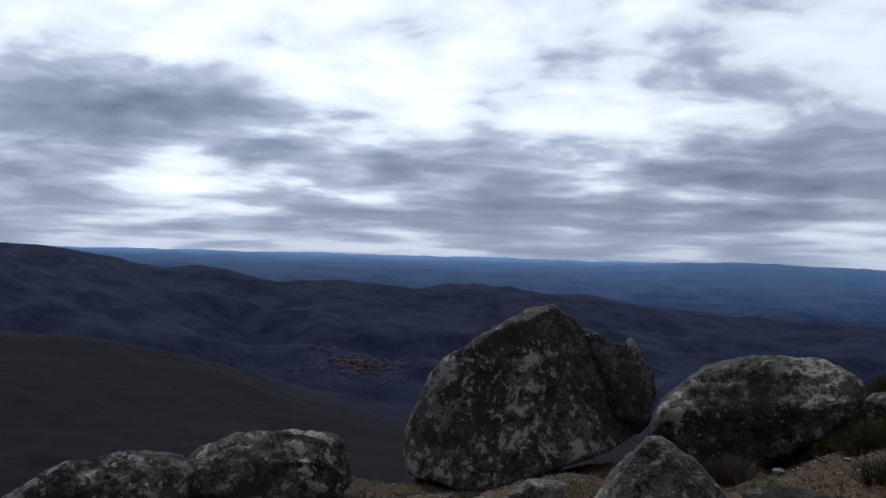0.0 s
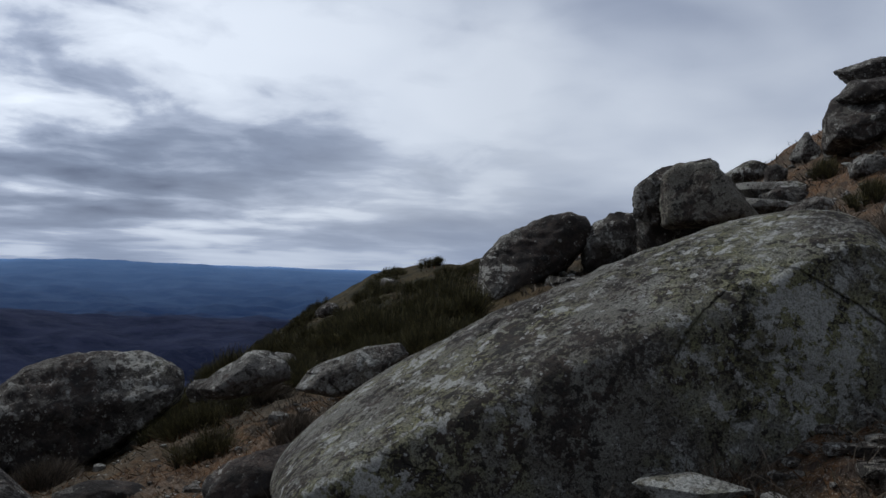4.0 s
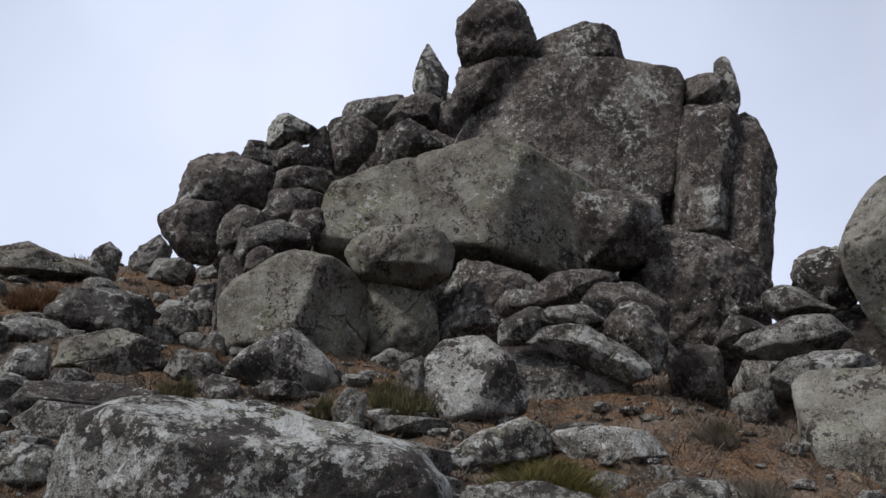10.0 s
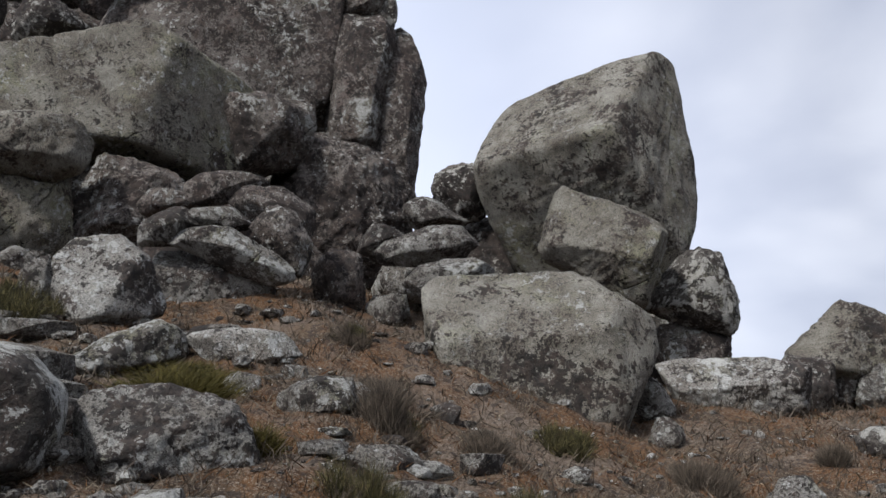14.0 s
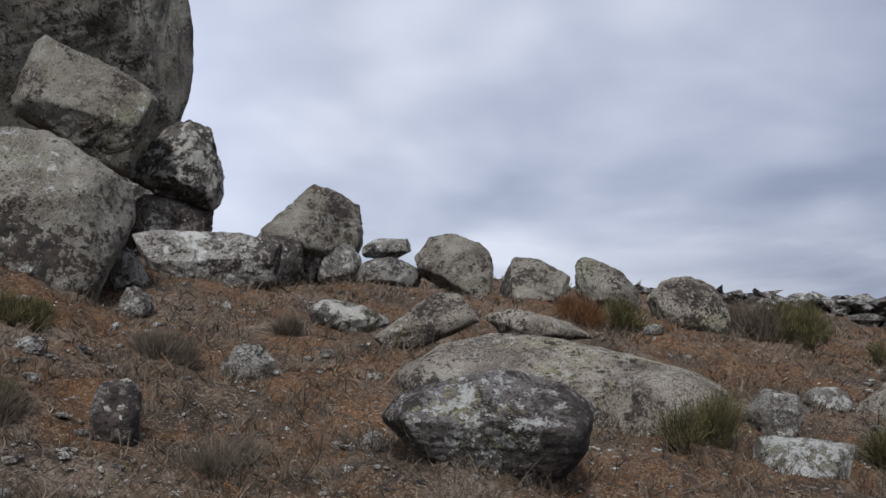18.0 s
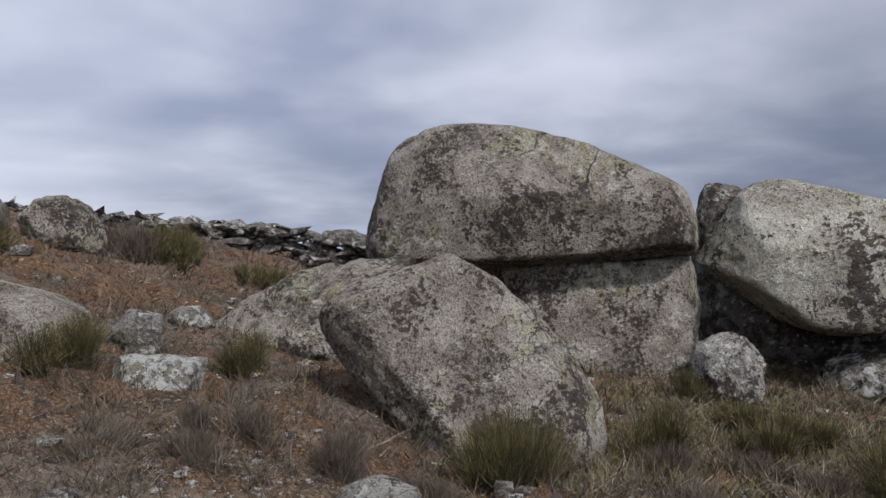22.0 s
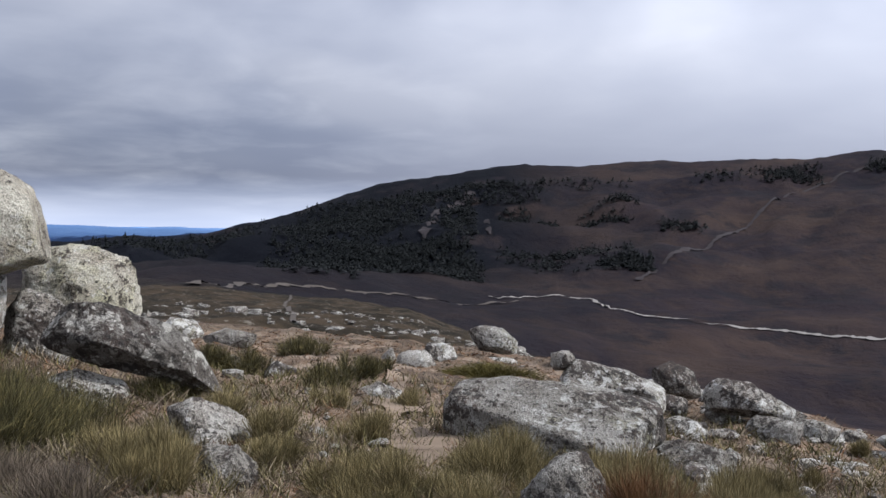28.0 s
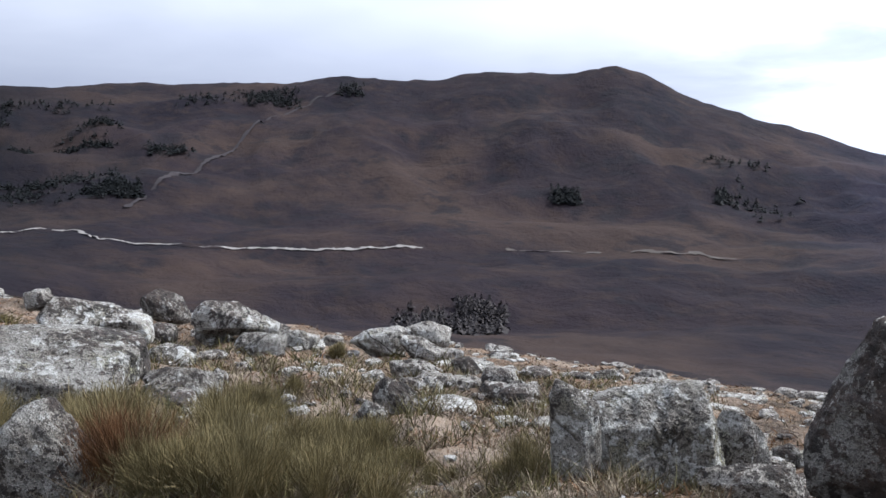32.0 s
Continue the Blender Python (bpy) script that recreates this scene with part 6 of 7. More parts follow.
bush("rust", 9.72, 2.15, 0.34, 0.29)
bush("broom", 9.98, 11.66, 0.61, 0.84)
bush("broom", 7.45, 1.72, 0.29, 0.31)
bush("broom", 8.97, 1.32, 0.28, 0.29)
bush("broom", 11.23, -0.33, 0.59, 0.36)
bush("broom", 10.62, -1.92, 0.45, 0.35)
bush("broom", 11.16, -2.84, 0.62, 0.45)
bush("heather", 9.18, -6.06, 0.37, 0.30)
bush("rust", 17.18, 2.33, 0.60, 0.42)
bush("rust", 14.35, -0.69, 0.39, 0.44)
bush("rust", 15.68, -2.37, 0.40, 0.32)
bush("broom", 10.67, -2.80, 0.79, 0.49)
bush("broom", 10.72, -1.88, 0.44, 0.22)
bush("moss", 7.96, -3.47, 1.15, 0.37)
bush("heather", 9.26, -6.07, 0.25, 0.32)
bush("heather", 8.06, -5.74, 0.69, 0.30)
bush("broom", 6.71, -7.00, 0.49, 0.35)
bush("broom", 6.55, -4.86, 0.28, 0.25)
bush("heather", 6.24, -5.52, 0.48, 0.26)
bush("moss", 8.15, -3.51, 0.99, 0.25)
bush("moss", 5.90, -3.13, 0.34, 0.29)
bush("heather", 6.55, -4.70, 0.52, 0.46)
bush("broom", 4.94, -3.40, 0.57, 0.36)
bush("broom", 6.41, -6.69, 0.60, 0.35)
bush("heather", 5.32, -7.19, 0.63, 0.34)
bush("broom", 4.66, -4.57, 0.41, 0.35)
bush("heather", 4.76, -4.31, 0.33, 0.25)
bush("heather", 6.49, -4.76, 0.36, 0.23)
bush("heather", 4.89, -8.78, 0.40, 0.26)
bush("broom", 9.19, -6.09, 0.25, 0.29)
bush("heather", 6.21, -5.56, 0.48, 0.29)
bush("broom", 0.56, -7.28, 0.60, 0.58)
bush("heather", 3.06, -4.77, 0.57, 0.27)
bush("rust", 2.87, -13.91, 0.74, 0.54)
bush("broom", 2.30, -14.11, 0.65, 0.71)
bush("heather", 0.54, -17.42, 0.72, 0.78)
bush("broom", -0.05, -15.57, 0.63, 0.73)
bush("heather", 4.90, -8.78, 0.36, 0.24)
bush("heather", 4.67, -4.58, 0.45, 0.33)
bush("heather", 5.34, -7.28, 0.61, 0.31)
bush("broom", -0.85, -8.33, 0.60, 0.50)
bush("heather", 0.34, -15.26, 0.83, 0.79)
bush("broom", -0.41, -15.49, 1.04, 0.66)
bush("heather", -0.28, -5.64, 0.33, 0.26)
bush("heather", -0.64, -5.95, 0.35, 0.28)
bush("heather", -1.09, -5.67, 0.44, 0.29)
bush("broom", -4.19, -22.56, 0.97, 0.56)
bush("moss", 1.12, -5.00, 0.24, 0.14)
bush("heather", 0.31, -5.89, 0.48, 0.21)
bush("broom", -1.53, -14.20, 0.87, 0.43)
bush("broom", -2.34, -5.88, 0.81, 0.62)
bush("broom", -3.70, -6.40, 0.53, 0.60)
bush("broom", -4.48, -6.04, 0.53, 0.38)
bush("broom", -4.77, -5.00, 0.72, 0.63)
bush("broom", -5.92, -5.40, 0.88, 0.72)
bush("heather", -0.30, -5.85, 0.23, 0.30)
bush("heather", -1.69, -5.56, 0.40, 0.22)
bush("heather", -1.10, -5.56, 0.25, 0.29)
bush("heather", -0.35, -5.55, 0.22, 0.23)
bush("broom", -5.65, -8.91, 0.38, 0.51)
bush("heather", -3.10, -4.87, 0.51, 0.24)
bush("broom", -0.47, -19.31, 0.58, 0.75)
bush("broom", -4.98, -6.31, 0.59, 0.36)
bush("broom", -8.61, -5.82, 0.95, 0.41)
bush("heather", -4.28, -3.53, 0.72, 0.30)
bush("broom", -4.96, -3.46, 0.55, 0.39)
bush("broom", -6.46, -3.46, 0.40, 0.27)
bush("broom", -6.21, -2.76, 0.65, 0.31)
bush("broom", -8.01, -3.41, 0.57, 0.37)
bush("broom", -7.13, -1.77, 0.89, 0.47)
bush("broom", -9.91, -4.54, 0.53, 0.33)
bush("broom", -10.97, -3.86, 0.48, 0.38)
bush("broom", -18.20, -9.12, 1.25, 0.56)
bush("broom", -12.84, -5.50, 0.84, 0.43)
bush("heather", -4.15, -5.65, 0.39, 0.23)
bush("heather", -4.33, -5.20, 0.33, 0.27)
bush("heather", -7.01, -8.05, 0.35, 0.28)
bush("broom", -13.31, -8.27, 0.58, 0.43)
bush("moss", -15.93, -4.33, 0.94, 0.31)
bush("broom", -4.99, -3.53, 0.67, 0.45)
bush("broom", -6.37, -3.39, 0.41, 0.32)
bush("broom", -6.03, -2.46, 0.85, 0.37)
bush("broom", -8.01, -3.29, 0.52, 0.39)
bush("broom", -7.10, -1.75, 0.89, 0.47)
bush("broom", -6.73, -0.89, 0.57, 0.45)
bush("broom", -8.37, 0.10, 0.81, 0.39)
bush("broom", -13.59, -7.87, 0.89, 0.51)
bush("broom", -11.80, -5.54, 0.77, 0.51)
bush("broom", -13.85, -5.64, 0.72, 0.36)
bush("moss", -15.97, -4.10, 1.32, 0.34)
bush("broom", -6.22, -0.71, 0.47, 0.53)
bush("broom", -8.19, 0.17, 0.69, 0.33)
bush("broom", -9.40, 0.63, 0.35, 0.22)
bush("broom", -8.47, 0.57, 0.31, 0.16)
bush("broom", -5.31, -0.01, 0.69, 0.24)
bush("broom", -7.57, 1.01, 0.56, 0.26)
bush("broom", -14.75, 1.72, 0.37, 0.30)
bush("rust", -5.39, -0.54, 0.59, 0.57)
bush("broom", -5.15, 0.07, 0.65, 0.53)
bush("broom", -5.30, 0.67, 0.70, 0.51)
bush("broom", -6.51, 1.50, 0.31, 0.23)
bush("broom", -5.81, 1.84, 0.44, 0.32)
bush("broom", -6.83, 1.34, 0.30, 0.20)
bush("broom", -7.18, -1.44, 0.15, 0.25)
bush("broom", -7.48, 0.94, 0.64, 0.28)
bush("broom", -5.50, 4.16, 0.42, 0.28)
bush("broom", -6.42, 0.00, 0.67, 0.47)
bush("broom", -6.96, 0.46, 0.75, 0.56)
bush("broom", -7.08, 0.97, 0.61, 0.49)
bush("broom", -5.18, -0.27, 0.52, 0.50)
bush("broom", -5.57, -1.48, 0.73, 0.40)
bush("broom", -6.43, -0.56, 0.86, 0.39)
bush("heather", -3.47, -5.84, 0.64, 0.32)
bush("broom", -5.11, -7.17, 0.74, 0.32)
bush("broom", -5.48, -5.35, 1.20, 0.65)
bush("heather", -4.39, -4.15, 0.72, 0.36)
bush("broom", -5.06, -3.72, 0.72, 0.41)
bush("broom", -5.22, -5.18, 0.88, 0.61)
bush("broom", -6.78, -5.79, 1.16, 0.65)
bush("broom", 10.89, 21.66, 1.60, 0.88)
bush("broom", 11.35, 20.13, 1.50, 0.83)
bush("broom", 10.05, 15.67, 1.39, 0.71)
bush("broom", 10.66, 15.55, 1.49, 0.77)
bush("broom", 11.20, 14.97, 1.34, 0.81)
bush("broom", 11.50, 14.37, 1.29, 0.84)
bush("broom", 12.09, 14.39, 1.20, 0.75)
bush("broom", 8.09, 13.28, 1.35, 0.55)
bush("broom", 8.61, 11.86, 1.14, 0.59)
bush("broom", 8.32, 10.16, 0.84, 0.52)
bush("broom", -6.25, -2.30, 0.70, 0.48)
bush("broom", -7.09, -1.80, 0.79, 0.53)
bush("broom", -6.68, -0.90, 0.69, 0.49)
bush("broom", -7.33, -4.44, 0.54, 0.34)
bush("broom", -6.93, -3.78, 0.47, 0.37)
bush("broom", -5.31, 0.24, 0.56, 0.43)
bush("broom", -5.11, -0.37, 0.42, 0.46)
bush("broom", -6.78, 1.02, 0.42, 0.39)
bush("broom", -2.48, -6.20, 0.60, 0.72)

# the broom that covers the northern shoulder
shrub = np.random.default_rng(71)
for _ in range(64):
    far, way = shrub.uniform(12.5, 38), radians(shrub.uniform(19, 43))
    bush("broom", far * sin(way), far * cos(way), shrub.uniform(0.9, 1.7), shrub.uniform(0.32, 0.58))


def scatter(name, kind, label, count, rmin, rmax, height, lean, clump, seed, bearings=((0, 360),)):
    """Grass or litter over the ground, too fine to count."""
    rng = np.random.default_rng(seed)
    r = rmin * (rmax / rmin) ** rng.uniform(0, 1, count * 2)
    lo, hi = zip(*bearings)
    pick = rng.integers(0, len(lo), count * 2)
    b = np.radians(rng.uniform(np.array(lo)[pick], np.array(hi)[pick]))
    x, y = r * np.sin(b), r * np.cos(b)
    keep = wobble(x, y, clump, seed, 3) > rng.uniform(-0.15, 0.5, len(x))
    x, y = x[keep][:count], y[keep][:count]
    n = len(x)
    base = np.column_stack([x, y, ground_z(x, y) - 0.01])
    hgt = height * rng.uniform(0.3, 1.2, n)
    tip = base + np.column_stack([rng.normal(size=(n, 2)) * hgt[:, None] * lean, hgt])
    wid = np.maximum(0.0022, np.hypot(x, y) * 0.00062) * rng.uniform(0.6, 1.4, n)
    v, f = strips(base, tip, wid, rng.normal(size=(n, 3)) * hgt[:, None] * 0.2, rng, 2)
    ob = mesh_object(name, v, f, LEAF[kind])
    tagged(ob, label, "grass", kind="stuff")


scatter("dry_grass", "straw", "short bleached dry grass over the slope", 70000, 1.6, 32, 0.055, 1.1, 1.6, 31)
scatter("brown_grass", "litter", "brown dead grass and litter on the ground", 120000, 1.5, 36, 0.055, 1.3, 1.1, 32)
scatter("rusty_grass", "rust", "rusty tufts of withered grass", 110000, 1.8, 36, 0.075, 0.9, 1.7, 33)
scatter("fallen_twigs", "heather", "grey fallen twigs and heather stalks", 60000, 1.6, 28, 0.08, 1.3, 1.0, 34)
scatter("straw_tufts", "straw", "bleached straw tufts among the bushes", 60000, 2.2, 13, 0.13, 0.7, 0.7, 36, ((205, 300),))
scatter("olive_tufts", "broom", "young olive broom shoots in the grass", 50000, 2.2, 15, 0.16, 0.5, 0.8, 37, ((205, 300),))
scatter("rough_heather", "heather", "low grey heather in ragged patches", 100000, 2.0, 26, 0.17, 0.6, 0.8, 38, ((30, 235),))
scatter("dark_turf", "turf", "short dark turf between the stones", 60000, 1.6, 36, 0.06, 0.8, 0.8, 35)


def gravel(name, label, count, rmin, rmax, size, seed, stone, bearings, clump=3.0):
    """Loose stones, small to fist-sized and larger, half sunk in the ground."""
    rng = np.random.default_rng(seed)
    u, faces = sphere(2 if size > 0.05 else 1)
    lo, hi = zip(*bearings)
    r = rmin * (rmax / rmin) ** rng.uniform(0, 1, count * 3)
    pick = rng.integers(0, len(lo), count * 3)
    b = np.radians(rng.uniform(np.array(lo)[pick], np.array(hi)[pick]))
    x, y = r * np.sin(b), r * np.cos(b)
    keep = wobble(x, y, clump, seed, 3) > rng.uniform(-0.3, 0.5, len(x))
    x, y = x[keep][:count], y[keep][:count]
    n = len(x)
    s = size * np.exp(rng.normal(size=n) * 0.55)
    shape = rng.uniform(0.55, 1.3, (n, 1, 3)) * np.array([1, 1, 0.5]) * (np.sign(u) * np.abs(u) ** 0.7)[None] * ((1 + rng.normal(size=(n, len(u), 1)) * (0.10 if size > 0.05 else 0.16)))
    a = rng.uniform(0, 2 * pi, n)[:, None]
    px, py = shape[..., 0] * np.cos(a) - shape[..., 1] * np.sin(a), shape[..., 0] * np.sin(a) + shape[..., 1] * np.cos(a)
    v = np.stack([px, py, shape[..., 2]], -1) * s[:, None, None]
    v += np.column_stack([x, y, ground_z(x, y) + 0.15 * s])[:, None]
    f = (np.array(faces)[None] + (np.arange(n) * len(u))[:, None, None]).reshape(-1, 3)
    ob = mesh_object(name, v.reshape(-1, 3), f, STONE[stone], smooth=False)
    tagged(ob, label, "stones", kind="stuff")


ALL = ((0, 360),)
gravel("gravel", "small pale stones and grit on the bare ground", 22000, 1.6, 20, 0.016, 41, "pale", ALL, 1.5)
gravel("loose_stones", "fist-sized grey stones strewn over the slope", 1500, 2.5, 30, 0.05, 42, "mixed", ALL, 3.0)
gravel("slope_rubble", "grey lichened rubble half sunk in the slope", 520, 7, 24, 0.15, 43, "mixed", ((46, 108),), 3.0)
gravel("slope_chips", "small broken stones over the slope", 1700, 4, 24, 0.05, 46, "mixed", ((46, 135),), 2.0)
gravel("foot_rubble", "lichened rubble at the foot of the tor", 280, 5, 14, 0.11, 45, "mixed", ((66, 132),), 2.5)
gravel("plateau_rubble", "pale stones strewn over the brown plateau", 500, 75, 170, 0.30, 47, "mixed", ((234, 262),), 18.0)
gravel("shoulder_rubble", "pale sunlit rubble over the shoulder of the hill", 700, 8, 34, 0.10, 44, "pale", ((260, 308),), 5.0)



# ---------------------------------------------------------------- the dry-stone wall
def plain(name, colour, rough=0.9, vary=0.25):
    m, nt, b = material(name)
    geo = nt.nodes.new("ShaderNodeNewGeometry")
    col = mix(nt, noise_(nt, geo.outputs["Position"], 1.5, 4), tuple(c * (1 - vary) for c in colour), tuple(c * (1 + vary) for c in colour))
    link(nt, col, b.inputs["Base Color"])
    b.inputs["Roughness"].default_value = rough
    return m


def dry_stone_wall():
    """A tumbled wall of flat field stones, laid without mortar."""
    rng = np.random.default_rng(77)
    wall = new("wall_field")
    tagged(wall, "tumbled dry-stone wall of flat grey field stones", "wall", kind="structure")
    shapes = []
    u, tris = sphere(2)
    for i in range(9):
        f = np.array([(*(q / np.linalg.norm(q)), rng.uniform(0.7, 1)) for q in rng.normal(size=(12, 3))])
        v = u * ((np.maximum(u @ f[:, :3].T / f[:, 3], 0) ** 14).sum(1) ** (-1 / 14))[:, None]
        me = bpy.data.meshes.new("stone")
        me.from_pydata((v * 0.5).tolist(), [], tris)
        me.materials.append(STONE["mixed" if i % 3 else "dark"])
        shapes.append(me)
    ends = [(3.63, -26.13, 2.89), (3.83, -26.11, 2.87), (1.13, -25.37, 2.72), (-1.29, -24.37, 2.52), (-3.08, -23.20, 2.47), (-4.41, -21.96, 2.20), (-5.33, -20.72, 1.92)]
    for i in range(290):
        t = rng.uniform(0, 1) ** 0.9 * (len(ends) - 1)
        k = min(int(t), len(ends) - 2)
        p = np.array(ends[k]) * (1 - t + k) + np.array(ends[k + 1]) * (t - k)
        g = float(ground_z(p[0], p[1]))
        level = rng.uniform(0, 1)
        ob = new("stone", shapes[rng.integers(0, 9)])
        ob.parent = wall
        size = rng.uniform(0.28, 0.62)
        ob.matrix_local = pose(p[0] + rng.normal() * 0.12, p[1] + rng.normal() * 0.2, g + 0.05 + (p[2] - g - 0.1) * level, rng.normal() * 16, rng.normal() * 24, rng.uniform(0, 360)) @ Matrix.Diagonal((size * 1.2, size, size * rng.uniform(0.28, 0.5), 1))


dry_stone_wall()

# ---------------------------------------------------------------- far off: road, tracks, woods, village
PALE_EARTH = plain("pale_road_cutting", (0.17, 0.16, 0.15))
DIM_TRACK = plain("dirt_track", (0.055, 0.047, 0.041))
FAINT_TRACK = plain("overgrown_track", (0.021, 0.0175, 0.019))
SANDY_PATH = plain("sandy_path", (0.15, 0.115, 0.085), vary=0.5)


def ribbon(name, label, points, width, mat, lift=0.6, ragged=1.0):
    """A road or track that follows the lie of the land."""
    pts = np.array(points, float)
    s = np.linspace(0, len(pts) - 1, len(pts) * 24)
    x, y = np.interp(s, np.arange(len(pts)), pts[:, 0]), np.interp(s, np.arange(len(pts)), pts[:, 1])
    dx, dy = np.gradient(x), np.gradient(y)
    n = np.hypot(dx, dy) + 1e-9
    wid = width * (1 - 0.65 * ragged + 0.9 * ragged * np.abs(wobble(x, y, width * 6, 3, 4)))
    a = np.stack([x - dy / n * wid / 2, y + dx / n * wid / 2], 1)
    b = np.stack([x + dy / n * wid / 2, y - dx / n * wid / 2], 1)
    v = np.concatenate([np.column_stack([q, ground_z(q[:, 0], q[:, 1]) + lift]) for q in (a, b)])
    m = len(x)
    f = [(i, i + 1, m + i + 1, m + i) for i in range(m - 1)]
    tagged(mesh_object(name, v, f, mat), label, "road", kind="structure")


ribbon("road_mountain", "pale stone cutting of the mountain road", [(-705, -189), (-736, -164), (-754, -141), (-746, -113), (-696, -91), (-688, -64), (-691, -1), (-693, 42), (-688, 94), (-691, 147)], 2.8, PALE_EARTH, 1.0)
ribbon("road_far", "faint pale stretch of the mountain road", [(-686, 213), (-682, 303), (-657, 336), (-656, 363), (-628, 387)], 5, DIM_TRACK)
ribbon("track_plateau", "dirt track across the plateau", [(-286, -148), (-251, -130), (-231, -121), (-192, -101), (-127, -66), (-115, -59), (-105, -54), (-85.12, -43.42)], 0.8, DIM_TRACK, 0.12, 0.2)
ribbon("road_plateau", "pale road along the plateau", [(-345, -226), (-505, -297), (-561, -292), (-624, -230), (-695, -163)], 5, DIM_TRACK)
ribbon("track_firebreak", "pale firebreak on the wooded slope", [(-1227, -355), (-1161, -361), (-1105, -365), (-1044, -352), (-958, -332)], 10, FAINT_TRACK, 1.0)
ribbon("track_slope", "narrow pale track on the slope", [(-1079, -297), (-1028, -279), (-996, -266)], 6, FAINT_TRACK)
ribbon("track_spur", "faint pale track up the spur", [(-846, -87), (-964, -47), (-1101, -0), (-1255, 62), (-1350, 133), (-1383, 180)], 5, FAINT_TRACK, 1.0, 0.8)
ribbon("path_near", "bare sandy footpath between the bushes", [(-13.93, -5.34), (-11.65, -4.34), (-9.97, -3.80), (-8.34, -3.03), (-7.58, -2.55), (-6.67, -2.32)], 0.45, SANDY_PATH, 0.03, 1.0)


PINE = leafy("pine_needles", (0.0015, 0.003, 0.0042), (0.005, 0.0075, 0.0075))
BARE = leafy("bare_branches", (0.020, 0.018, 0.020), (0.045, 0.038, 0.036))


def wood(name, label, patches, tall, mat, seed):
    """Distant trees: each a tapered trunk and tiers of ragged boughs. patches: bearings, distances, number."""
    rng = np.random.default_rng(seed)
    vs, fs, k = [], [], 0
    for b0, b1, r0, r1, n in patches:
        b, r = np.radians(b0 + (b1 - b0) * rng.beta(1.6, 1.6, n)), r0 + (r1 - r0) * rng.beta(1.4, 1.4, n)
        for x, y in zip(r * np.sin(b), r * np.cos(b)):
            h = tall * rng.uniform(0.6, 1.25)
            g = float(ground_z(x, y)) - 0.3
            m = 26
            a, lev = rng.uniform(0, 2 * pi, m), rng.uniform(0.12, 1, m)
            out = h * 0.52 * (1.1 - lev) * rng.uniform(0.5, 1.3, m)
            root = np.column_stack([np.full(m, x), np.full(m, y), g + h * lev])
            tip = root + np.column_stack([np.cos(a) * out, np.sin(a) * out, -0.10 * h * rng.uniform(0, 1, m)])
            side = np.column_stack([-np.sin(a), np.cos(a), 0.4 * rng.normal(size=m)]) * (0.17 * h * (1.2 - lev))[:, None]
            vs.append(np.stack([root + [0, 0, 0.10 * h], tip - side, tip + side], 1).reshape(-1, 3))
            fs += [(k + 3 * i, k + 3 * i + 1, k + 3 * i + 2) for i in range(m)]
            k += 3 * m
            vs.append(np.array([[x - 0.03 * h, y, g], [x + 0.03 * h, y, g], [x, y, g + h]]))
            fs.append((k, k + 1, k + 2))
            k += 3
    tagged(mesh_object(name, np.concatenate(vs), fs, mat, smooth=False), label, "trees", kind="stuff")


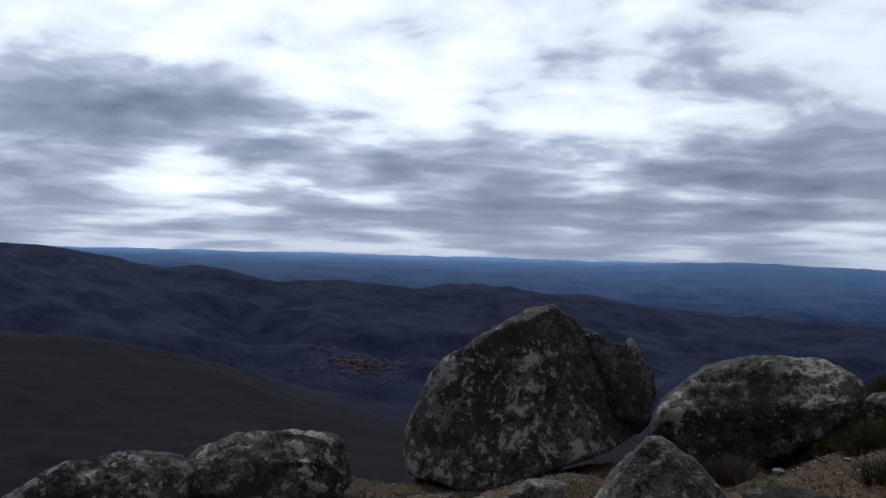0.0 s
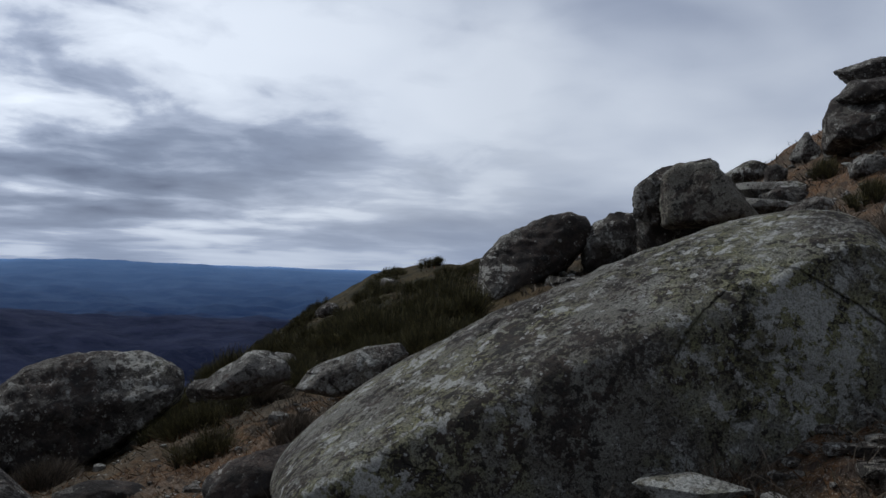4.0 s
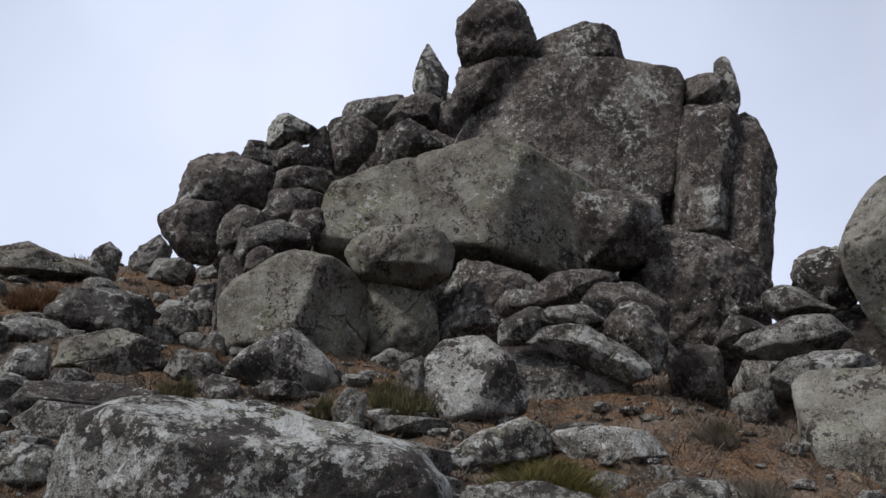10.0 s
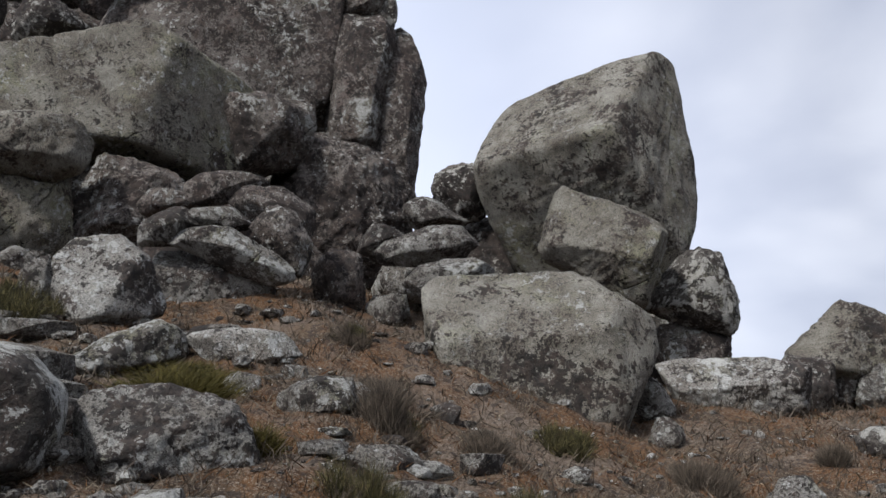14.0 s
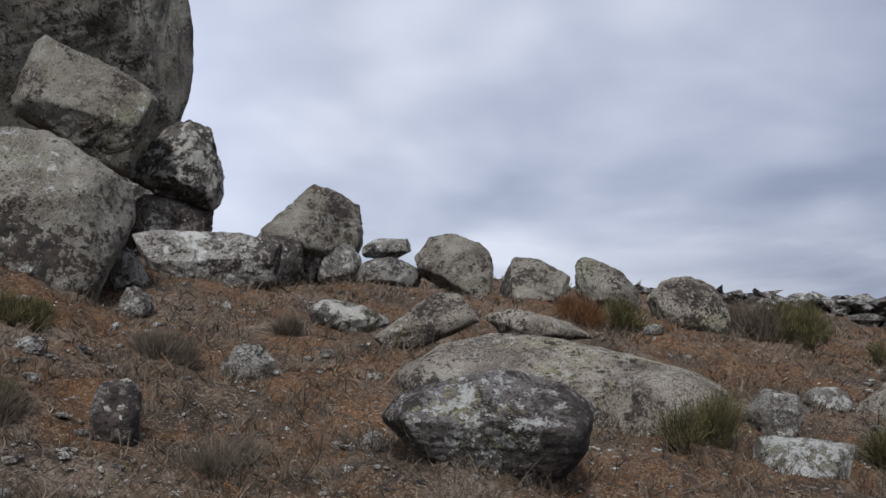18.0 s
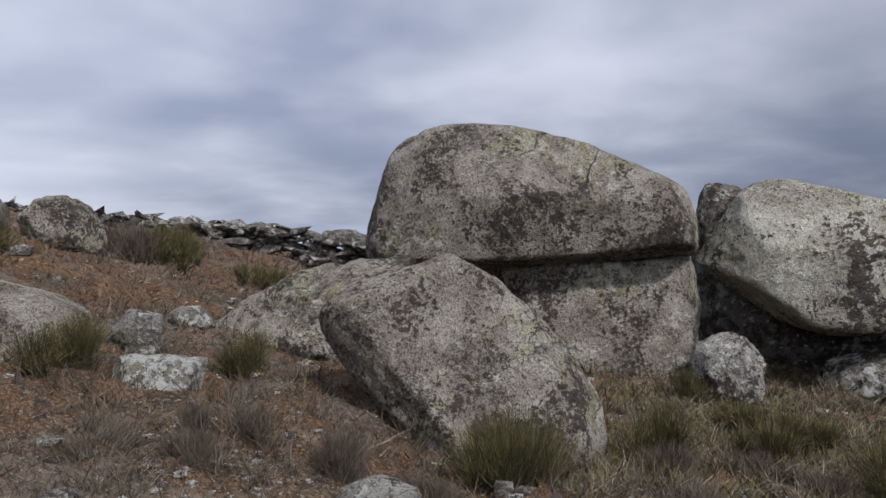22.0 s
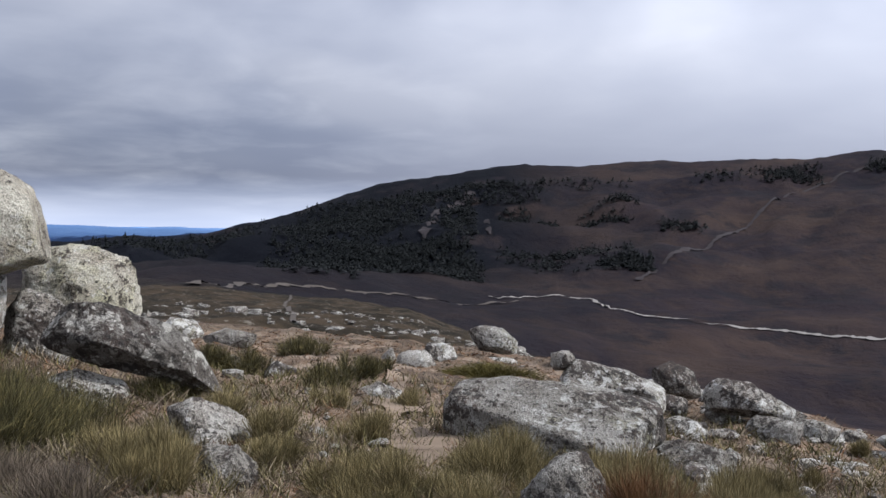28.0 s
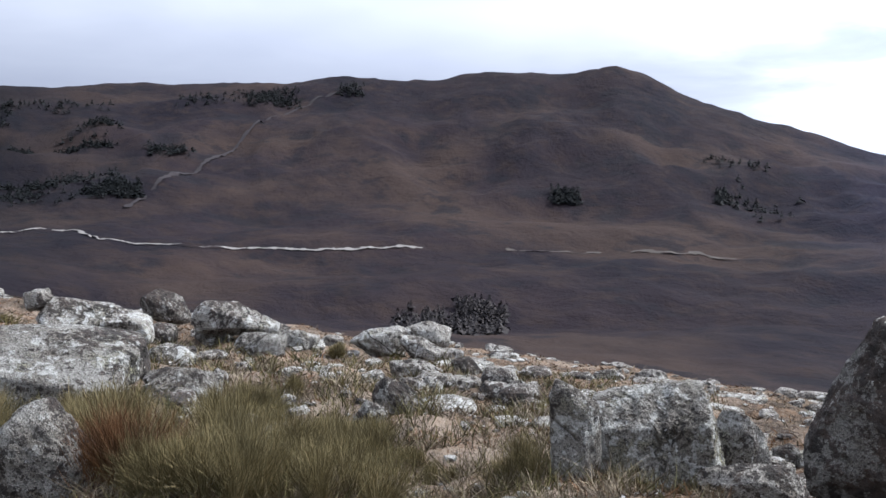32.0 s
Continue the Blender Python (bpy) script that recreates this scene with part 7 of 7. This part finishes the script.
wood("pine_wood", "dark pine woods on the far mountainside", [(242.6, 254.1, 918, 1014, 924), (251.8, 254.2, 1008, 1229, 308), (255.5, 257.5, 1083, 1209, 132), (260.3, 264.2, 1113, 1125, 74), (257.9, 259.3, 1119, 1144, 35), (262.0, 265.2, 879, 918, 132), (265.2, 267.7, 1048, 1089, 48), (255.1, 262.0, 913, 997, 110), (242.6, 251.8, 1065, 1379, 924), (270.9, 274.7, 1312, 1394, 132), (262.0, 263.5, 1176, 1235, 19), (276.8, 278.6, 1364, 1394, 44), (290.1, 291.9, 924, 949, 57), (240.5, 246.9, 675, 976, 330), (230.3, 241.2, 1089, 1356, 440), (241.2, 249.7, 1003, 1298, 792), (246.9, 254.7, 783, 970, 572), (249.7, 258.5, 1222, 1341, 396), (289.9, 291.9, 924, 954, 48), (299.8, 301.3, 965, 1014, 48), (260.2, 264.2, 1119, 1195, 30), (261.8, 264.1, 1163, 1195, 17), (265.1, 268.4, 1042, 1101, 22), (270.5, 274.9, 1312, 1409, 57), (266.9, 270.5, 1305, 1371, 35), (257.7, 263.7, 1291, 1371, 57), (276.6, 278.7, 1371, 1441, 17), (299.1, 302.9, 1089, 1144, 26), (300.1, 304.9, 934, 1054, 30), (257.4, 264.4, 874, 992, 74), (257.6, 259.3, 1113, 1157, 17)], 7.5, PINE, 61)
wood("bare_trees", "dark bare trees in the valley", [(279.9, 287.3, 430, 513, 154), (283.8, 287.3, 505, 525, 88)], 8, BARE, 62)


def village():
    """The houses far down in the valley, with pale walls and tiled roofs."""
    rng = np.random.default_rng(88)
    walls = [plain("whitewashed_wall", (0.115, 0.105, 0.11)), plain("stone_house_wall", (0.075, 0.062, 0.066))]
    roof = plain("clay_tile_roof", (0.085, 0.048, 0.042))
    w, d, h, t = 3.0, 2.2, 1.9, 1.1
    body = [(-w, -d, -3), (w, -d, -3), (w, d, -3), (-w, d, -3), (-w, -d, h), (w, -d, h), (w, d, h), (-w, d, h), (-w, 0, h + t), (w, 0, h + t)]
    bodyf = [(0, 1, 5, 4), (1, 2, 6, 9, 5), (2, 3, 7, 6), (3, 0, 4, 8, 7)]
    top = [(-w - 0.3, -d - 0.3, h - 0.1), (w + 0.3, -d - 0.3, h - 0.1), (w + 0.3, 0, h + t + 0.15), (-w - 0.3, 0, h + t + 0.15), (w + 0.3, d + 0.3, h - 0.1), (-w - 0.3, d + 0.3, h - 0.1)]
    topf = [(0, 1, 2, 3), (3, 2, 4, 5)]
    first = []
    for m in walls:
        e = new("village_house")
        tagged(e, "small pale village house with a clay-tile roof", "house", "village houses")
        mesh_object("wall", np.array(body), bodyf, m, e, False)
        mesh_object("roof", np.array(top), topf, roof, e, False)
        first.append(e)
    for i in range(190):
        az, r = radians(-5.0 + rng.normal() * 1.7), 1020 + rng.normal() * 30
        x, y = r * sin(az), r * cos(az)
        m = pose(x, y, float(ground_z(x, y)) + 1.0, 0, 0, rng.uniform(0, 180)) @ Matrix.Diagonal((*(rng.uniform(0.5, 0.85),) * 3, 1))
        if i < 2:
            first[i].matrix_world = m
        else:
            copy_thing(first[0 if rng.uniform() < 0.55 else 1], m)


village()
